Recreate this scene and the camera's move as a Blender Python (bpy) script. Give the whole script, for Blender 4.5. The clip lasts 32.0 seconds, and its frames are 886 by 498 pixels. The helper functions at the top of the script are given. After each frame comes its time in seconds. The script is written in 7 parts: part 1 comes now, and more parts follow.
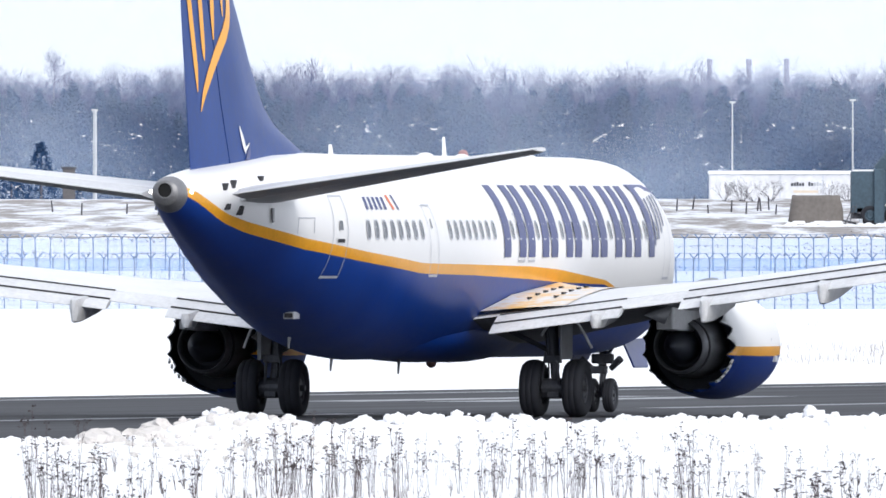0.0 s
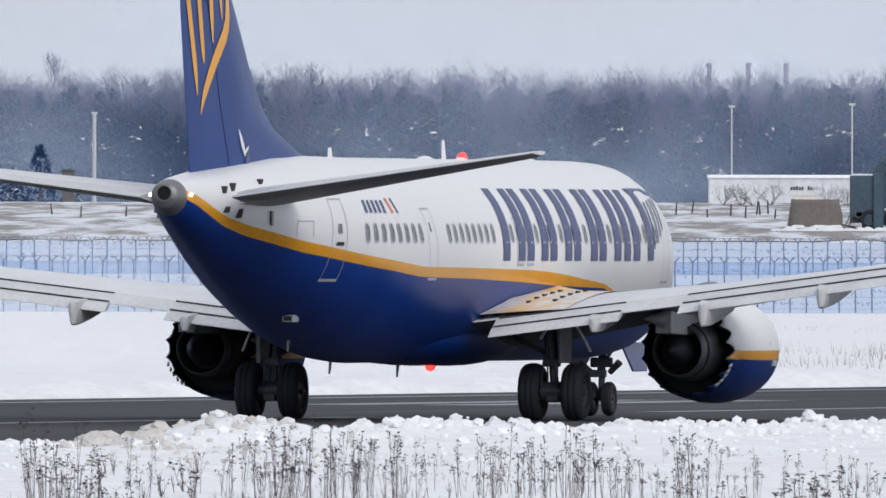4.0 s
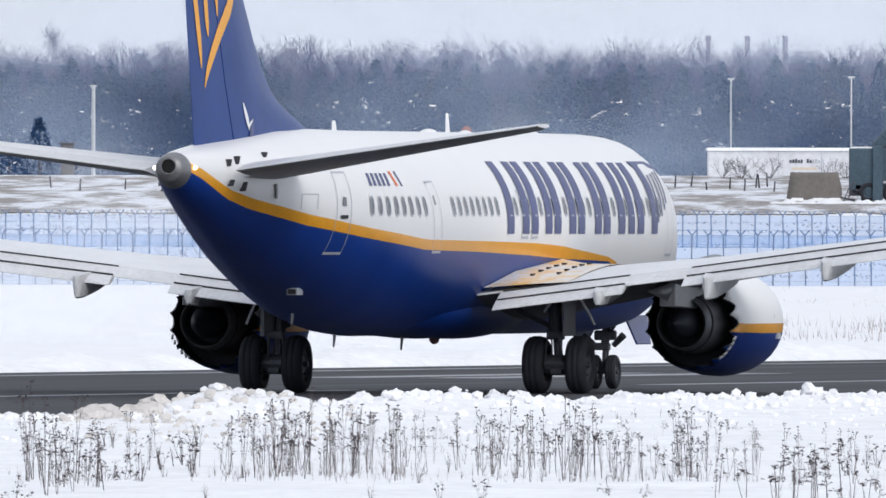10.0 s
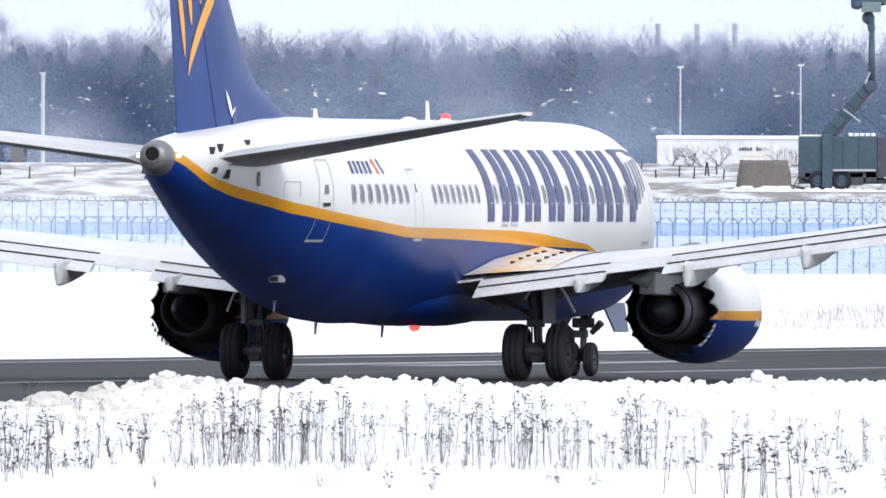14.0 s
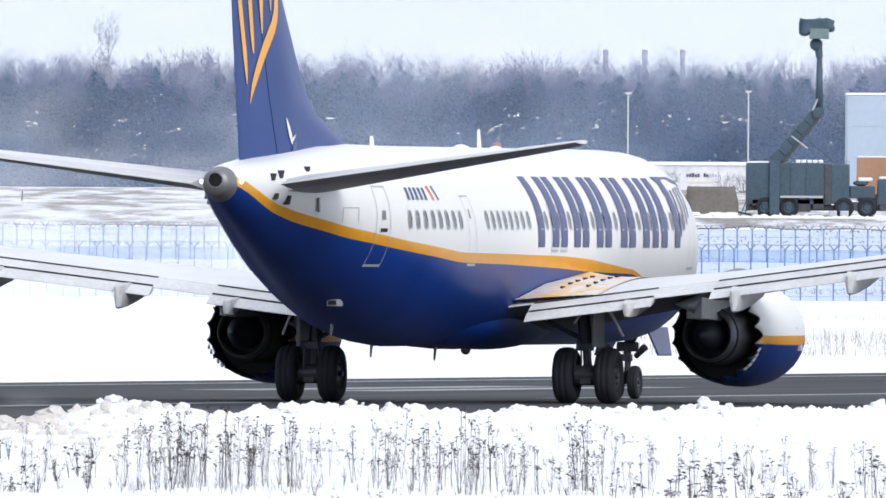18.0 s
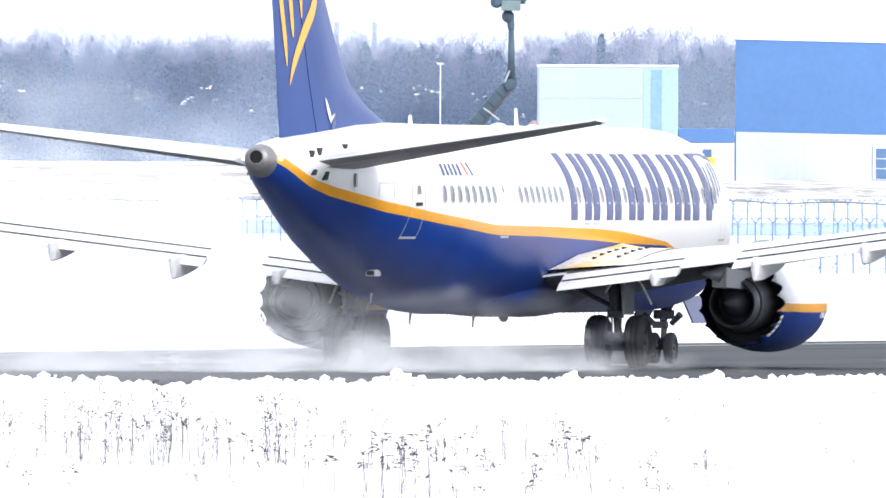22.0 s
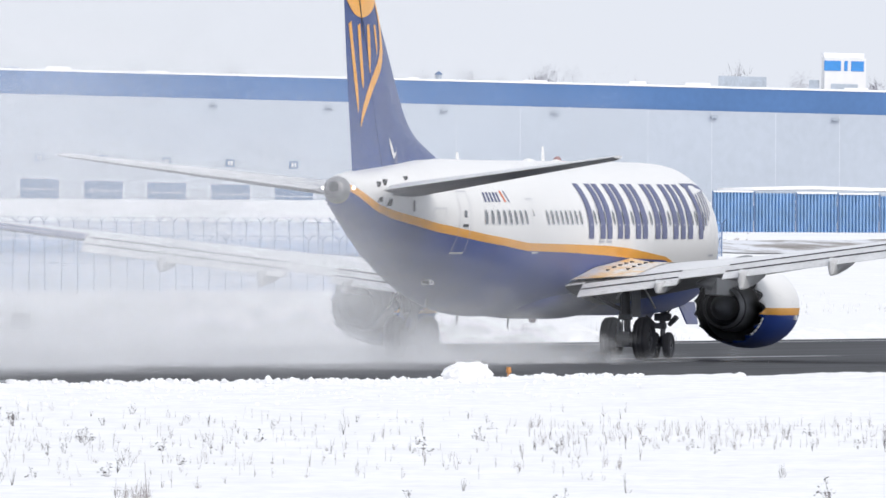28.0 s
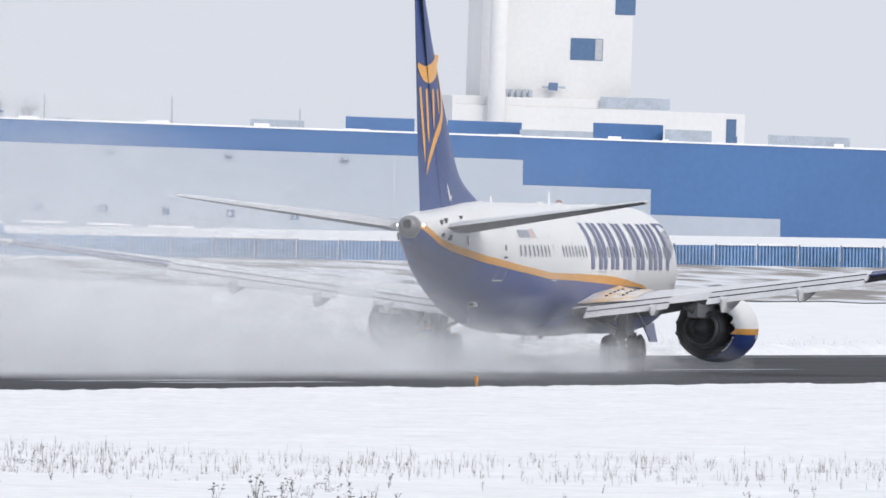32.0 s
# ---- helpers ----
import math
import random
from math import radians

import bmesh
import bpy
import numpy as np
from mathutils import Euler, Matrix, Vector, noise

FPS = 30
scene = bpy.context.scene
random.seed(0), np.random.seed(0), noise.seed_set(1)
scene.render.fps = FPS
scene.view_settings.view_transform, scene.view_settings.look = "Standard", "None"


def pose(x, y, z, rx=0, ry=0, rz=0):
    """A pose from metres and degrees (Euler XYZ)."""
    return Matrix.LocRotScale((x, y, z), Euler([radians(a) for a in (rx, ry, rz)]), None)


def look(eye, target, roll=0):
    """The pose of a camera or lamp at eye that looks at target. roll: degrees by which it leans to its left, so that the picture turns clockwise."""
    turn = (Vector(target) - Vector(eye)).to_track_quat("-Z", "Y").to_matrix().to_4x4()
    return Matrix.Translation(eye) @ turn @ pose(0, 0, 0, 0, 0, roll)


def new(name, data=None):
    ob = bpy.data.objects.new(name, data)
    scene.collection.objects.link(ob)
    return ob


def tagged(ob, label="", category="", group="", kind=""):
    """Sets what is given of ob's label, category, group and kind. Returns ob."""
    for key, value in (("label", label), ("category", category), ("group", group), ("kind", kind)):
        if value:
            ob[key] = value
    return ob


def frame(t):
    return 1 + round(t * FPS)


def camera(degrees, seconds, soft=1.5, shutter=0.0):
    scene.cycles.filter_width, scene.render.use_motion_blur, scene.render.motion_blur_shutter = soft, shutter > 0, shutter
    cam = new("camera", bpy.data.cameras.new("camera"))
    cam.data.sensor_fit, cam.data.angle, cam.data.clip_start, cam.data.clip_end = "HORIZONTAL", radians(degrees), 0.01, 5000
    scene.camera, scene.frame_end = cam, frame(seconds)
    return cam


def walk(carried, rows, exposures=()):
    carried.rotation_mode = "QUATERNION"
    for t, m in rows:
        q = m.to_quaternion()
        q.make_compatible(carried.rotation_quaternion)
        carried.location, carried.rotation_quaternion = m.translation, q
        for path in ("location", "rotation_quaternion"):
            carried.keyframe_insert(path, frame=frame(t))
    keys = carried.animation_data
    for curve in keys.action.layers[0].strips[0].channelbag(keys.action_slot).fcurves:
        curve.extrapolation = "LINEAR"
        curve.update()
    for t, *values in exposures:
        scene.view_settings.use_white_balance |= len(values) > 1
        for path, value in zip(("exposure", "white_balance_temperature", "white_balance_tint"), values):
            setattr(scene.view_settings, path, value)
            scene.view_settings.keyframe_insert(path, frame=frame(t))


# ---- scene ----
F, H = 49256.1, 3.464  # lens scale, and the camera's height
cam = camera(1.8238, 32.0, soft=1.6)
# seconds, turn to the right, tilt up, lean, in degrees
TURNS = (
    (0, -0.0000, -0.0159, 0.006),
    (0.5, 0.0059, -0.0173, 0.070),
    (1, -0.0039, -0.0100, 0.053),
    (1.5, -0.0020, -0.0186, 0.049),
    (2, 0.0102, -0.0246, 0.116),
    (2.5, 0.0142, -0.0060, 0.202),
    (3, 0.0114, -0.0128, 0.089),
    (3.5, -0.0031, -0.0088, 0.124),
    (5.5, 0.0169, -0.0163, 0.120),
    (6, 0.0053, -0.0247, 0.008),
    (6.5, -0.0035, -0.0250, 0.047),
    (7, 0.0017, -0.0475, 0.085),
    (7.5, 0.0025, -0.0586, 0.065),
    (8, 0.0057, -0.0623, 0.001),
    (8.5, -0.0030, -0.0576, 0.043),
    (9, 0.0013, -0.0618, 0.075),
    (9.5, 0.0052, -0.0600, 0.084),
    (10, 0.0035, -0.0645, 0.105),
    (10.5, 0.0107, -0.0640, 0.136),
    (11, 0.0195, -0.0644, 0.104),
    (11.5, 0.0225, -0.0737, 0.170),
    (12, 0.0385, -0.0865, 0.081),
    (12.5, 0.0427, -0.0921, 0.143),
    (13, 0.0733, -0.0978, 0.057),
    (13.5, 0.0856, -0.0932, 0.128),
    (15.5, 0.1426, -0.0833, 0.148),
    (16, 0.1427, -0.0724, 0.180),
    (16.5, 0.1387, -0.0583, 0.201),
    (17, 0.1545, -0.0583, 0.327),
    (17.5, 0.1828, -0.0540, 0.315),
    (18, 0.2163, -0.0371, 0.334),
    (18.5, 0.2411, -0.0391, 0.161),
    (19, 0.2556, -0.0667, 0.180),
    (19.5, 0.2746, -0.0875, 0.205),
    (20, 0.3182, -0.1007, 0.223),
    (20.5, 0.3913, -0.0819, 0.248),
    (21, 0.4941, -0.1087, 0.141),
    (21.5, 0.6385, -0.0967, 0.190),
    (22, 0.8501, -0.0912, 0.231),
    (22.5, 1.0060, -0.1024, 0.042),
    (23, 1.1444, -0.1018, 0.065),
    (23.5, 1.2977, -0.0904, 0.138),
    (24, 1.5631, -0.0537, 0.108),
    (24.5, 1.7914, -0.0509, 0.134),
    (26.5, 2.7526, -0.0626, -0.056),
    (27, 3.0701, -0.0604, 0.121),
    (27.5, 3.3770, -0.0499, 0.090),
    (28, 3.6605, -0.0476, 0.269),
    (28.5, 3.9958, -0.0591, 0.349),
    (29, 4.3961, -0.0446, 0.522),
    (29.5, 4.7496, -0.0459, 0.360),
    (30, 4.9790, -0.0616, 0.388),
    (30.5, 5.1334, -0.0666, 0.526),
    (31, 5.3482, -0.0360, 0.665),
    (31.5, 5.6183, -0.0097, 0.728),
    (32, 5.8923, 0.0162, 0.872),
)
EXPOSURES = [(0, 0.51, 6320, 10), (1, 0.37, 6320, 10), (2, 0, 6340, 10), (3, -0.12, 6350, 10), (6, -0.2, 6350, 10), (9, 0.03, 6330, 10), (12, 0.2, 6280, 10), (13, 0.44, 6280, 10), (16, 0.40, 6280, 10), (18, 0.36, 6290, 10), (19, 0.40, 6300, 10), (20, 0.76, 6330, 10), (21, 1, 6400, 10), (23, 1.06, 6380, 10), (24, 0.76, 6380, 10), (24.5, 0.62, 6380, 10), (26.5, 0.12, 6500, 10), (28, 0.22, 6520, 10), (29, 0.34, 6550, 10), (31, 0.24, 6520, 10), (32, 0.05, 6480, 10)]
walk(cam, [(t, pose(0, 0, H, 90 + up, 0, -turn) @ pose(0, 0, 0, 0, 0, lean)) for t, turn, up, lean in TURNS], EXPOSURES)

# runway: heading in degrees, a place on its centre line, and how far its edges lie from it
RUNWAY, CX, CY, NEAR, FAR = 17.42, 67.21, 774.24, 23.8, 25.5

# the aircraft: seconds, place of its main gear on the ground, heading
TAXI = (
    (0, -0.568, 545.795, 13.952),
    (9.5, -0.568, 545.795, 13.952),
    (10, -0.473, 545.767, 13.945),
    (10.5, -0.436, 545.648, 13.935),
    (11, -0.390, 545.479, 13.921),
    (11.5, -0.332, 545.347, 13.898),
    (12, -0.273, 545.330, 13.879),
    (12.5, -0.185, 545.481, 13.869),
    (13, -0.091, 545.825, 13.873),
    (13.5, 0.011, 546.366, 13.872),
    (15.5, 0.679, 550.399, 13.732),
    (16, 0.922, 551.906, 13.720),
    (16.5, 1.200, 553.550, 13.725),
    (17, 1.515, 555.292, 13.745),
    (17.5, 1.862, 557.120, 13.763),
    (18, 2.251, 559.084, 13.771),
    (18.5, 2.692, 561.278, 13.767),
    (19, 3.232, 563.801, 13.768),
    (19.5, 3.886, 566.739, 13.838),
    (20, 4.673, 570.145, 13.967),
    (20.5, 5.640, 574.080, 14.152),
    (21, 6.785, 578.633, 14.406),
    (21.5, 8.132, 583.871, 14.719),
    (22, 9.698, 589.798, 15.076),
    (22.5, 11.492, 596.391, 15.477),
    (23, 13.515, 603.633, 15.916),
    (23.5, 15.776, 611.522, 16.347),
    (24, 18.297, 620.063, 16.752),
    (24.5, 21.082, 629.269, 17.139),
    (26.5, 34.771, 673.029, 17.887),
    (27, 38.841, 685.518, 17.846),
    (27.5, 43.117, 698.624, 17.760),
    (28, 47.546, 712.373, 17.655),
    (28.5, 52.117, 726.803, 17.552),
    (29, 56.950, 741.898, 17.480),
    (29.5, 61.996, 757.704, 17.432),
    (30, 67.206, 774.242, 17.410),
    (30.5, 72.627, 791.498, 17.383),
    (31, 78.301, 809.472, 17.333),
    (31.5, 84.201, 828.185, 17.284),
    (32, 90.251, 847.686, 17.254),
)

# ---- daylight: bright overcast over snow ----
world = bpy.data.worlds.new("overcast_sky")
scene.world = world
world.use_nodes = True
wn, wl = world.node_tree.nodes, world.node_tree.links
sky = wn.new("ShaderNodeTexSky")
sky.sky_type, sky.sun_disc = "NISHITA", False
sky.sun_elevation, sky.sun_rotation = radians(34), radians(150)
sky.air_density, sky.dust_density, sky.ozone_density = 1.0, 4.0, 1.0
cloud = wn.new("ShaderNodeMixRGB")
cloud.inputs[0].default_value = 0.93
cloud.inputs[2].default_value = (9.0, 9.45, 10.4, 1)
back = wn["Background"]
wl.new(sky.outputs[0], cloud.inputs[1])
wl.new(cloud.outputs[0], back.inputs[0])
back.inputs[1].default_value = 0.080

sun = new("sun", bpy.data.lights.new("sun", "SUN"))
sun.data.energy, sun.data.angle, sun.data.color = 1.5, radians(35), (1.0, 0.95, 0.88)
sun.matrix_world = look((math.sin(radians(150)) * 100, math.cos(radians(150)) * 100, 67), (0, 0, 0))


# ---- materials ----
def mat(name, color, rough=0.6, metal=0.0, vary=0.12, scale=3.0, fine=40.0, bump=0.0, coat=0.0, random_tint=0.0, spec=0.5):
    """Painted or natural surface: two scales of noise on colour and gloss, optional relief."""
    m = bpy.data.materials.new(name)
    m.use_nodes = True
    n, l = m.node_tree.nodes, m.node_tree.links
    b = n["Principled BSDF"]
    b.inputs["Metallic"].default_value = metal
    b.inputs["Coat Weight"].default_value = coat
    b.inputs["Specular IOR Level"].default_value = spec
    geo = n.new("ShaderNodeTexCoord")
    big, small = n.new("ShaderNodeTexNoise"), n.new("ShaderNodeTexNoise")
    big.inputs["Scale"].default_value, small.inputs["Scale"].default_value = scale, fine
    big.inputs["Detail"].default_value = small.inputs["Detail"].default_value = 4
    l.new(geo.outputs["Object"], big.inputs["Vector"])
    l.new(geo.outputs["Object"], small.inputs["Vector"])
    add = n.new("ShaderNodeMath")
    add.operation = "ADD"
    l.new(big.outputs["Fac"], add.inputs[0])
    l.new(small.outputs["Fac"], add.inputs[1])
    ramp = n.new("ShaderNodeValToRGB")
    half = n.new("ShaderNodeMath")
    half.operation = "MULTIPLY"
    half.inputs[1].default_value = 0.5
    l.new(add.outputs[0], half.inputs[0])
    l.new(half.outputs[0], ramp.inputs[0])
    e = ramp.color_ramp.elements
    e[0].position, e[1].position = 0.35, 0.65
    e[0].color = (*[c * (1 - vary) for c in color], 1)
    e[1].color = (*[min(1, c * (1 + vary)) for c in color], 1)
    last = ramp.outputs[0]
    if random_tint:
        info, hsv = n.new("ShaderNodeObjectInfo"), n.new("ShaderNodeHueSaturation")
        rng = n.new("ShaderNodeMapRange")
        rng.inputs["To Min"].default_value, rng.inputs["To Max"].default_value = 1 - random_tint, 1 + random_tint
        l.new(info.outputs["Random"], rng.inputs["Value"])
        l.new(rng.outputs[0], hsv.inputs["Value"])
        l.new(last, hsv.inputs["Color"])
        last = hsv.outputs[0]
    l.new(last, b.inputs["Base Color"])
    rr = n.new("ShaderNodeMapRange")
    rr.inputs["To Min"].default_value, rr.inputs["To Max"].default_value = max(0.02, rough * 0.85), min(1, rough * 1.15)
    l.new(small.outputs["Fac"], rr.inputs["Value"])
    l.new(rr.outputs[0], b.inputs["Roughness"])
    if bump:
        bp = n.new("ShaderNodeBump")
        bp.inputs["Strength"].default_value, bp.inputs["Distance"].default_value = 0.6, bump
        l.new(half.outputs[0], bp.inputs["Height"])
        l.new(bp.outputs[0], b.inputs["Normal"])
    return m


def glow(name, color, power):
    m = bpy.data.materials.new(name)
    m.use_nodes = True
    b = m.node_tree.nodes["Principled BSDF"]
    b.inputs["Base Color"].default_value = (*color, 1)
    b.inputs["Emission Color"].default_value = (*color, 1)
    b.inputs["Emission Strength"].default_value = power
    return m


WHITE = mat("white_gloss_paint", (0.80, 0.80, 0.80), 0.34, vary=0.012, scale=0.8, fine=3)
BLUE = mat("dark_blue_gloss_paint", (0.004, 0.040, 0.25), 0.32, vary=0.12, scale=0.7, fine=8, spec=0.16)
FINBLUE = mat("fin_blue_gloss_paint", (0.011, 0.046, 0.205), 0.35, vary=0.15, scale=0.7, fine=8, spec=0.14)
GOLD = mat("golden_yellow_paint", (0.80, 0.36, 0.015), 0.3, vary=0.08, scale=1.5, fine=12, coat=0.05, spec=0.25)
INK = mat("dark_blue_lettering_paint", (0.022, 0.035, 0.16), 0.35, vary=0.15, scale=1.2, fine=14)
WINGTOP = mat("light_grey_wing_paint", (0.72, 0.73, 0.75), 0.4, vary=0.08, scale=0.9, fine=10)
FLAPGREY = mat("worn_grey_flap_paint", (0.62, 0.63, 0.65), 0.42, vary=0.14, scale=1.3, fine=11)
# grey of pylon, doors and masts; also painted-in shade on undersides
UNDER = mat("grey_paint_and_underside_shade", (0.20, 0.21, 0.23), 0.45, vary=0.18, scale=1.0, fine=9)
DARKSEAM = mat("dark_joint_gap", (0.03, 0.03, 0.035), 0.8)
SILVER = mat("brushed_bare_metal", (0.24, 0.24, 0.25), 0.48, 0.55, 0.15, 2.0, 18)
LIP = mat("polished_inlet_metal", (0.72, 0.72, 0.74), 0.22, 0.9, 0.06, 2, 20)
# near-black; its bluish lift is air haze put into the colour
DARKMETAL = mat("dark_engine_metal", (0.026, 0.031, 0.046), 0.6, 0.1, 0.25, 2.0, 14)
HEATED = mat("heat_tinted_nozzle_metal", (0.17, 0.175, 0.19), 0.5, 0.5, 0.25, 2.0, 14)
# black rubber, lifted towards blue to carry the air haze
TYRE = mat("hazed_black_tyre_rubber", (0.017, 0.019, 0.027), 0.8, vary=0.3, scale=3, fine=25)
STEEL = mat("grey_gear_steel", (0.075, 0.08, 0.095), 0.5, 0.4, 0.3, 4, 25)
GLASSDARK = mat("dark_cabin_window_glass", (0.11, 0.12, 0.14), 0.15, vary=0.15)
LINE = mat("pale_door_outline_paint", (0.45, 0.47, 0.52), 0.4)
RED = mat("red_flag_paint", (0.75, 0.16, 0.05), 0.4)


# ---- mesh helpers ----
def part(name, bm, material, parent=None, label="", smooth=False):
    """Links a bmesh as one mesh object, under parent if given."""
    me = bpy.data.meshes.new(name)
    bm.to_mesh(me)
    bm.free()
    for m in material if isinstance(material, (list, tuple)) else [material]:
        me.materials.append(m)
    if smooth:
        me.polygons.foreach_set("use_smooth", [True] * len(me.polygons))
    ob = new(name, me)
    if parent:
        ob.parent = parent
    if label:
        ob["label"] = label
    return ob


def pydata(name, verts, faces, material, parent=None, smooth=False):
    me = bpy.data.meshes.new(name)
    me.from_pydata(verts, [], faces)
    for m in material if isinstance(material, (list, tuple)) else [material]:
        me.materials.append(m)
    if smooth:
        me.polygons.foreach_set("use_smooth", [True] * len(me.polygons))
    ob = new(name, me)
    if parent:
        ob.parent = parent
    return ob


def thing(name, label, category, group="", m=None):
    e = new(name)
    e.empty_display_size = 0.2
    tagged(e, label, category, group)
    if m is not None:
        e.matrix_basis = m
    return e


def box(bm, x0, x1, y0, y1, z0, z1, bevel=0.0):
    r = bmesh.ops.create_cube(bm, size=1.0)
    vs = r["verts"]
    for v in vs:
        v.co = Vector(((x0 + x1) / 2 + v.co.x * (x1 - x0), (y0 + y1) / 2 + v.co.y * (y1 - y0), (z0 + z1) / 2 + v.co.z * (z1 - z0)))
    if bevel:
        es = list({e for v in vs for e in v.link_edges})
        bmesh.ops.bevel(bm, geom=es, offset=bevel, segments=2, affect="EDGES", profile=0.5)
    return bm


def boxed(*a, bevel=0.0):
    return box(bmesh.new(), *a, bevel=bevel)


def rod(bm, a, b, r0, r1=None, n=8):
    """A tapered rod from a to b."""
    a, b = Vector(a), Vector(b)
    d = b - a
    q = d.to_track_quat("Z", "Y").to_matrix().to_4x4()
    bmesh.ops.create_cone(bm, cap_ends=True, segments=n, radius1=r0, radius2=r0 if r1 is None else r1, depth=d.length,
                          matrix=Matrix.Translation((a + b) / 2) @ q)
    return bm


def rodded(a, b, r0, r1=None, n=8):
    return rod(bmesh.new(), a, b, r0, r1, n)


def revolve(profile, n=32, axis="Y"):
    """A closed ring surface from (radius, along) pairs round the axis."""
    bm = bmesh.new()
    rings = []
    for r, y in profile:
        ring = []
        for i in range(n):
            a = 2 * math.pi * i / n
            ring.append(bm.verts.new((r * math.cos(a), y, r * math.sin(a)) if axis == "Y" else (y, r * math.cos(a), r * math.sin(a)) if axis == "X" else (r * math.cos(a), r * math.sin(a), y)))
        rings.append(ring)
    for p, q in zip(rings, rings[1:]):
        for i in range(n):
            bm.faces.new((p[i], p[(i + 1) % n], q[(i + 1) % n], q[i]))
    bmesh.ops.recalc_face_normals(bm, faces=bm.faces)
    return bm


def ux(u, p):
    """Sideways metres of the bearing u at scale p."""
    return math.tan(u / F) * F / p


def pan(u, v, p):
    """A place by its bearing u, rise v and scale p (p units of bearing to the metre): far things keep their true size."""
    return Vector((ux(u, p), F / p, H + v / p))


# ---- ground: one snow sheet to the horizon, rising behind the runway ----
SLOPE = math.tan(radians(RUNWAY))
DIRX, DIRY = math.sin(radians(RUNWAY)), math.cos(radians(RUNWAY))


def rise(x, y):
    """Height of the land by its distance; a little lower by the far right fence."""
    base = np.interp(y, (1230, 1400, 1493, 1620, 1698, 1970, 3300, 6000), (0, 0.8, 1.86, 3.6, 4.46, 5.26, 5.3, 5.3))
    more = np.interp(y, (1230, 1420, 1500, 1640, 1698, 1900), (0, 0.3, 0.0, -0.7, -0.6, 0)) * np.interp(x * F / max(y, 1), (1500, 3300), (0, 1))
    bank_up = np.interp(y, (1698, 1900, 1990, 2600), (0, 0.75, 1.2, 1.2)) * np.interp(x * F / max(y, 1), (860, 935), (1, 0))
    return float(base + more + bank_up)


def along(s, t):
    """A place s metres along the runway and t metres to its near side (right of travel) from the centre line."""
    return CX + s * DIRX + t * DIRY, CY + s * DIRY - t * DIRX


def snow(name, color=(0.86, 0.865, 0.885)):
    m = mat(name, color, 0.75, vary=0.09, scale=0.5, fine=4, bump=0.12)
    return m


SNOW = snow("snow")
bm = bmesh.new()
ys = [-400, 0, 150, 250, 320] + list(np.arange(340, 760, 6.0)) + list(np.arange(760, 2100, 30.0)) + [2300, 2700, 3300, 4200, 4990, 9000]
xs = [-4000, -1500, -600, -250, -120, -60] + list(np.arange(-40, 150, 4.0)) + [170, 220, 300, 450, 700, 1500, 4000]
grid = []
for y in ys:
    grid.append([bm.verts.new((x, y, rise(x, y) + (0.10 * noise.noise((x * 0.05, y * 0.012, 1)) - 0.12 if 0 < y < 1230 else 0))) for x in xs])
for a, b in zip(grid, grid[1:]):
    for i in range(len(xs) - 1):
        bm.faces.new((a[i], a[i + 1], b[i + 1], b[i]))
ground = tagged(part("ground", bm, SNOW, smooth=True), "snow-covered airfield ground reaching to the horizon", "ground", kind="structure")

ASPHALT = mat("damp_dark_asphalt", (0.060, 0.062, 0.069), 0.78, vary=0.4, scale=0.5, fine=1.4, spec=0.10)
for node in [nd for nd in ASPHALT.node_tree.nodes if nd.type == "TEX_NOISE"]:
    # long streaks of slush along the runway
    turn = ASPHALT.node_tree.nodes.new("ShaderNodeMapping")
    turn.vector_type = "TEXTURE"
    turn.inputs["Rotation"].default_value = (0, 0, radians(-RUNWAY))
    turn.inputs["Scale"].default_value = (1, 30, 1)
    ASPHALT.node_tree.links.new(node.inputs["Vector"].links[0].from_socket, turn.inputs["Vector"])
    ASPHALT.node_tree.links.new(turn.outputs[0], node.inputs["Vector"])
verts, faces = [], []
cols = np.arange(-500, 2600, 20.0)
for s in cols:
    for t in (NEAR, -FAR):
        verts.append((*along(s, t), 0.02))
for i in range(len(cols) - 1):
    faces.append((2 * i, 2 * i + 2, 2 * i + 3, 2 * i + 1))
runway = tagged(pydata("runway", verts, faces, ASPHALT), "damp dark asphalt runway streaked with melted snow", "runway", kind="structure")


# ---- the airliner: x to its right, y ahead, z up, from the ground between its main wheels ----
STATIONS = ((19.6, 0.06, 2.66, 2.54), (19.2, 0.40, 3.04, 2.18), (18.4, 0.74, 3.55, 1.78), (17.2, 1.13, 4.27, 1.48), (15.9, 1.45, 4.85, 1.30),
            (14.5, 1.70, 5.09, 1.21), (13.2, 1.82, 5.14, 1.17), (12.0, 1.87, 5.145, 1.16), (10.6, 1.88, 5.15, 1.16), (-5.6, 1.88, 5.15, 1.16), (-7.0, 1.87, 5.16, 1.22), (-8.6, 1.80, 5.17, 1.40),
            (-10.5, 1.65, 5.18, 1.76), (-12.5, 1.43, 5.15, 2.20), (-14.5, 1.14, 5.05, 2.70), (-16.2, 0.86, 4.92, 3.16), (-17.6, 0.64, 4.82, 3.55),
            (-18.6, 0.45, 4.75, 3.84), (-19.15, 0.34, 4.69, 4.02), (-19.46, 0.25, 4.61, 4.15))
ST = np.array(STATIONS[::-1])
STRIPE = np.array(((-19.5, 4.58, 4.40), (-18.7, 4.40, 4.22), (-17.4, 4.00, 3.83), (-16.2, 3.82, 3.62), (-13.5, 3.52, 3.31), (-10.4, 3.27, 3.07),
                   (-6.7, 3.04, 2.84), (-2.4, 3.01, 2.80), (2.1, 2.97, 2.72), (4.4, 2.91, 2.66), (8.7, 2.68, 2.60), (12.0, 2.1, 2.06), (19.6, 2.4, 2.36)))


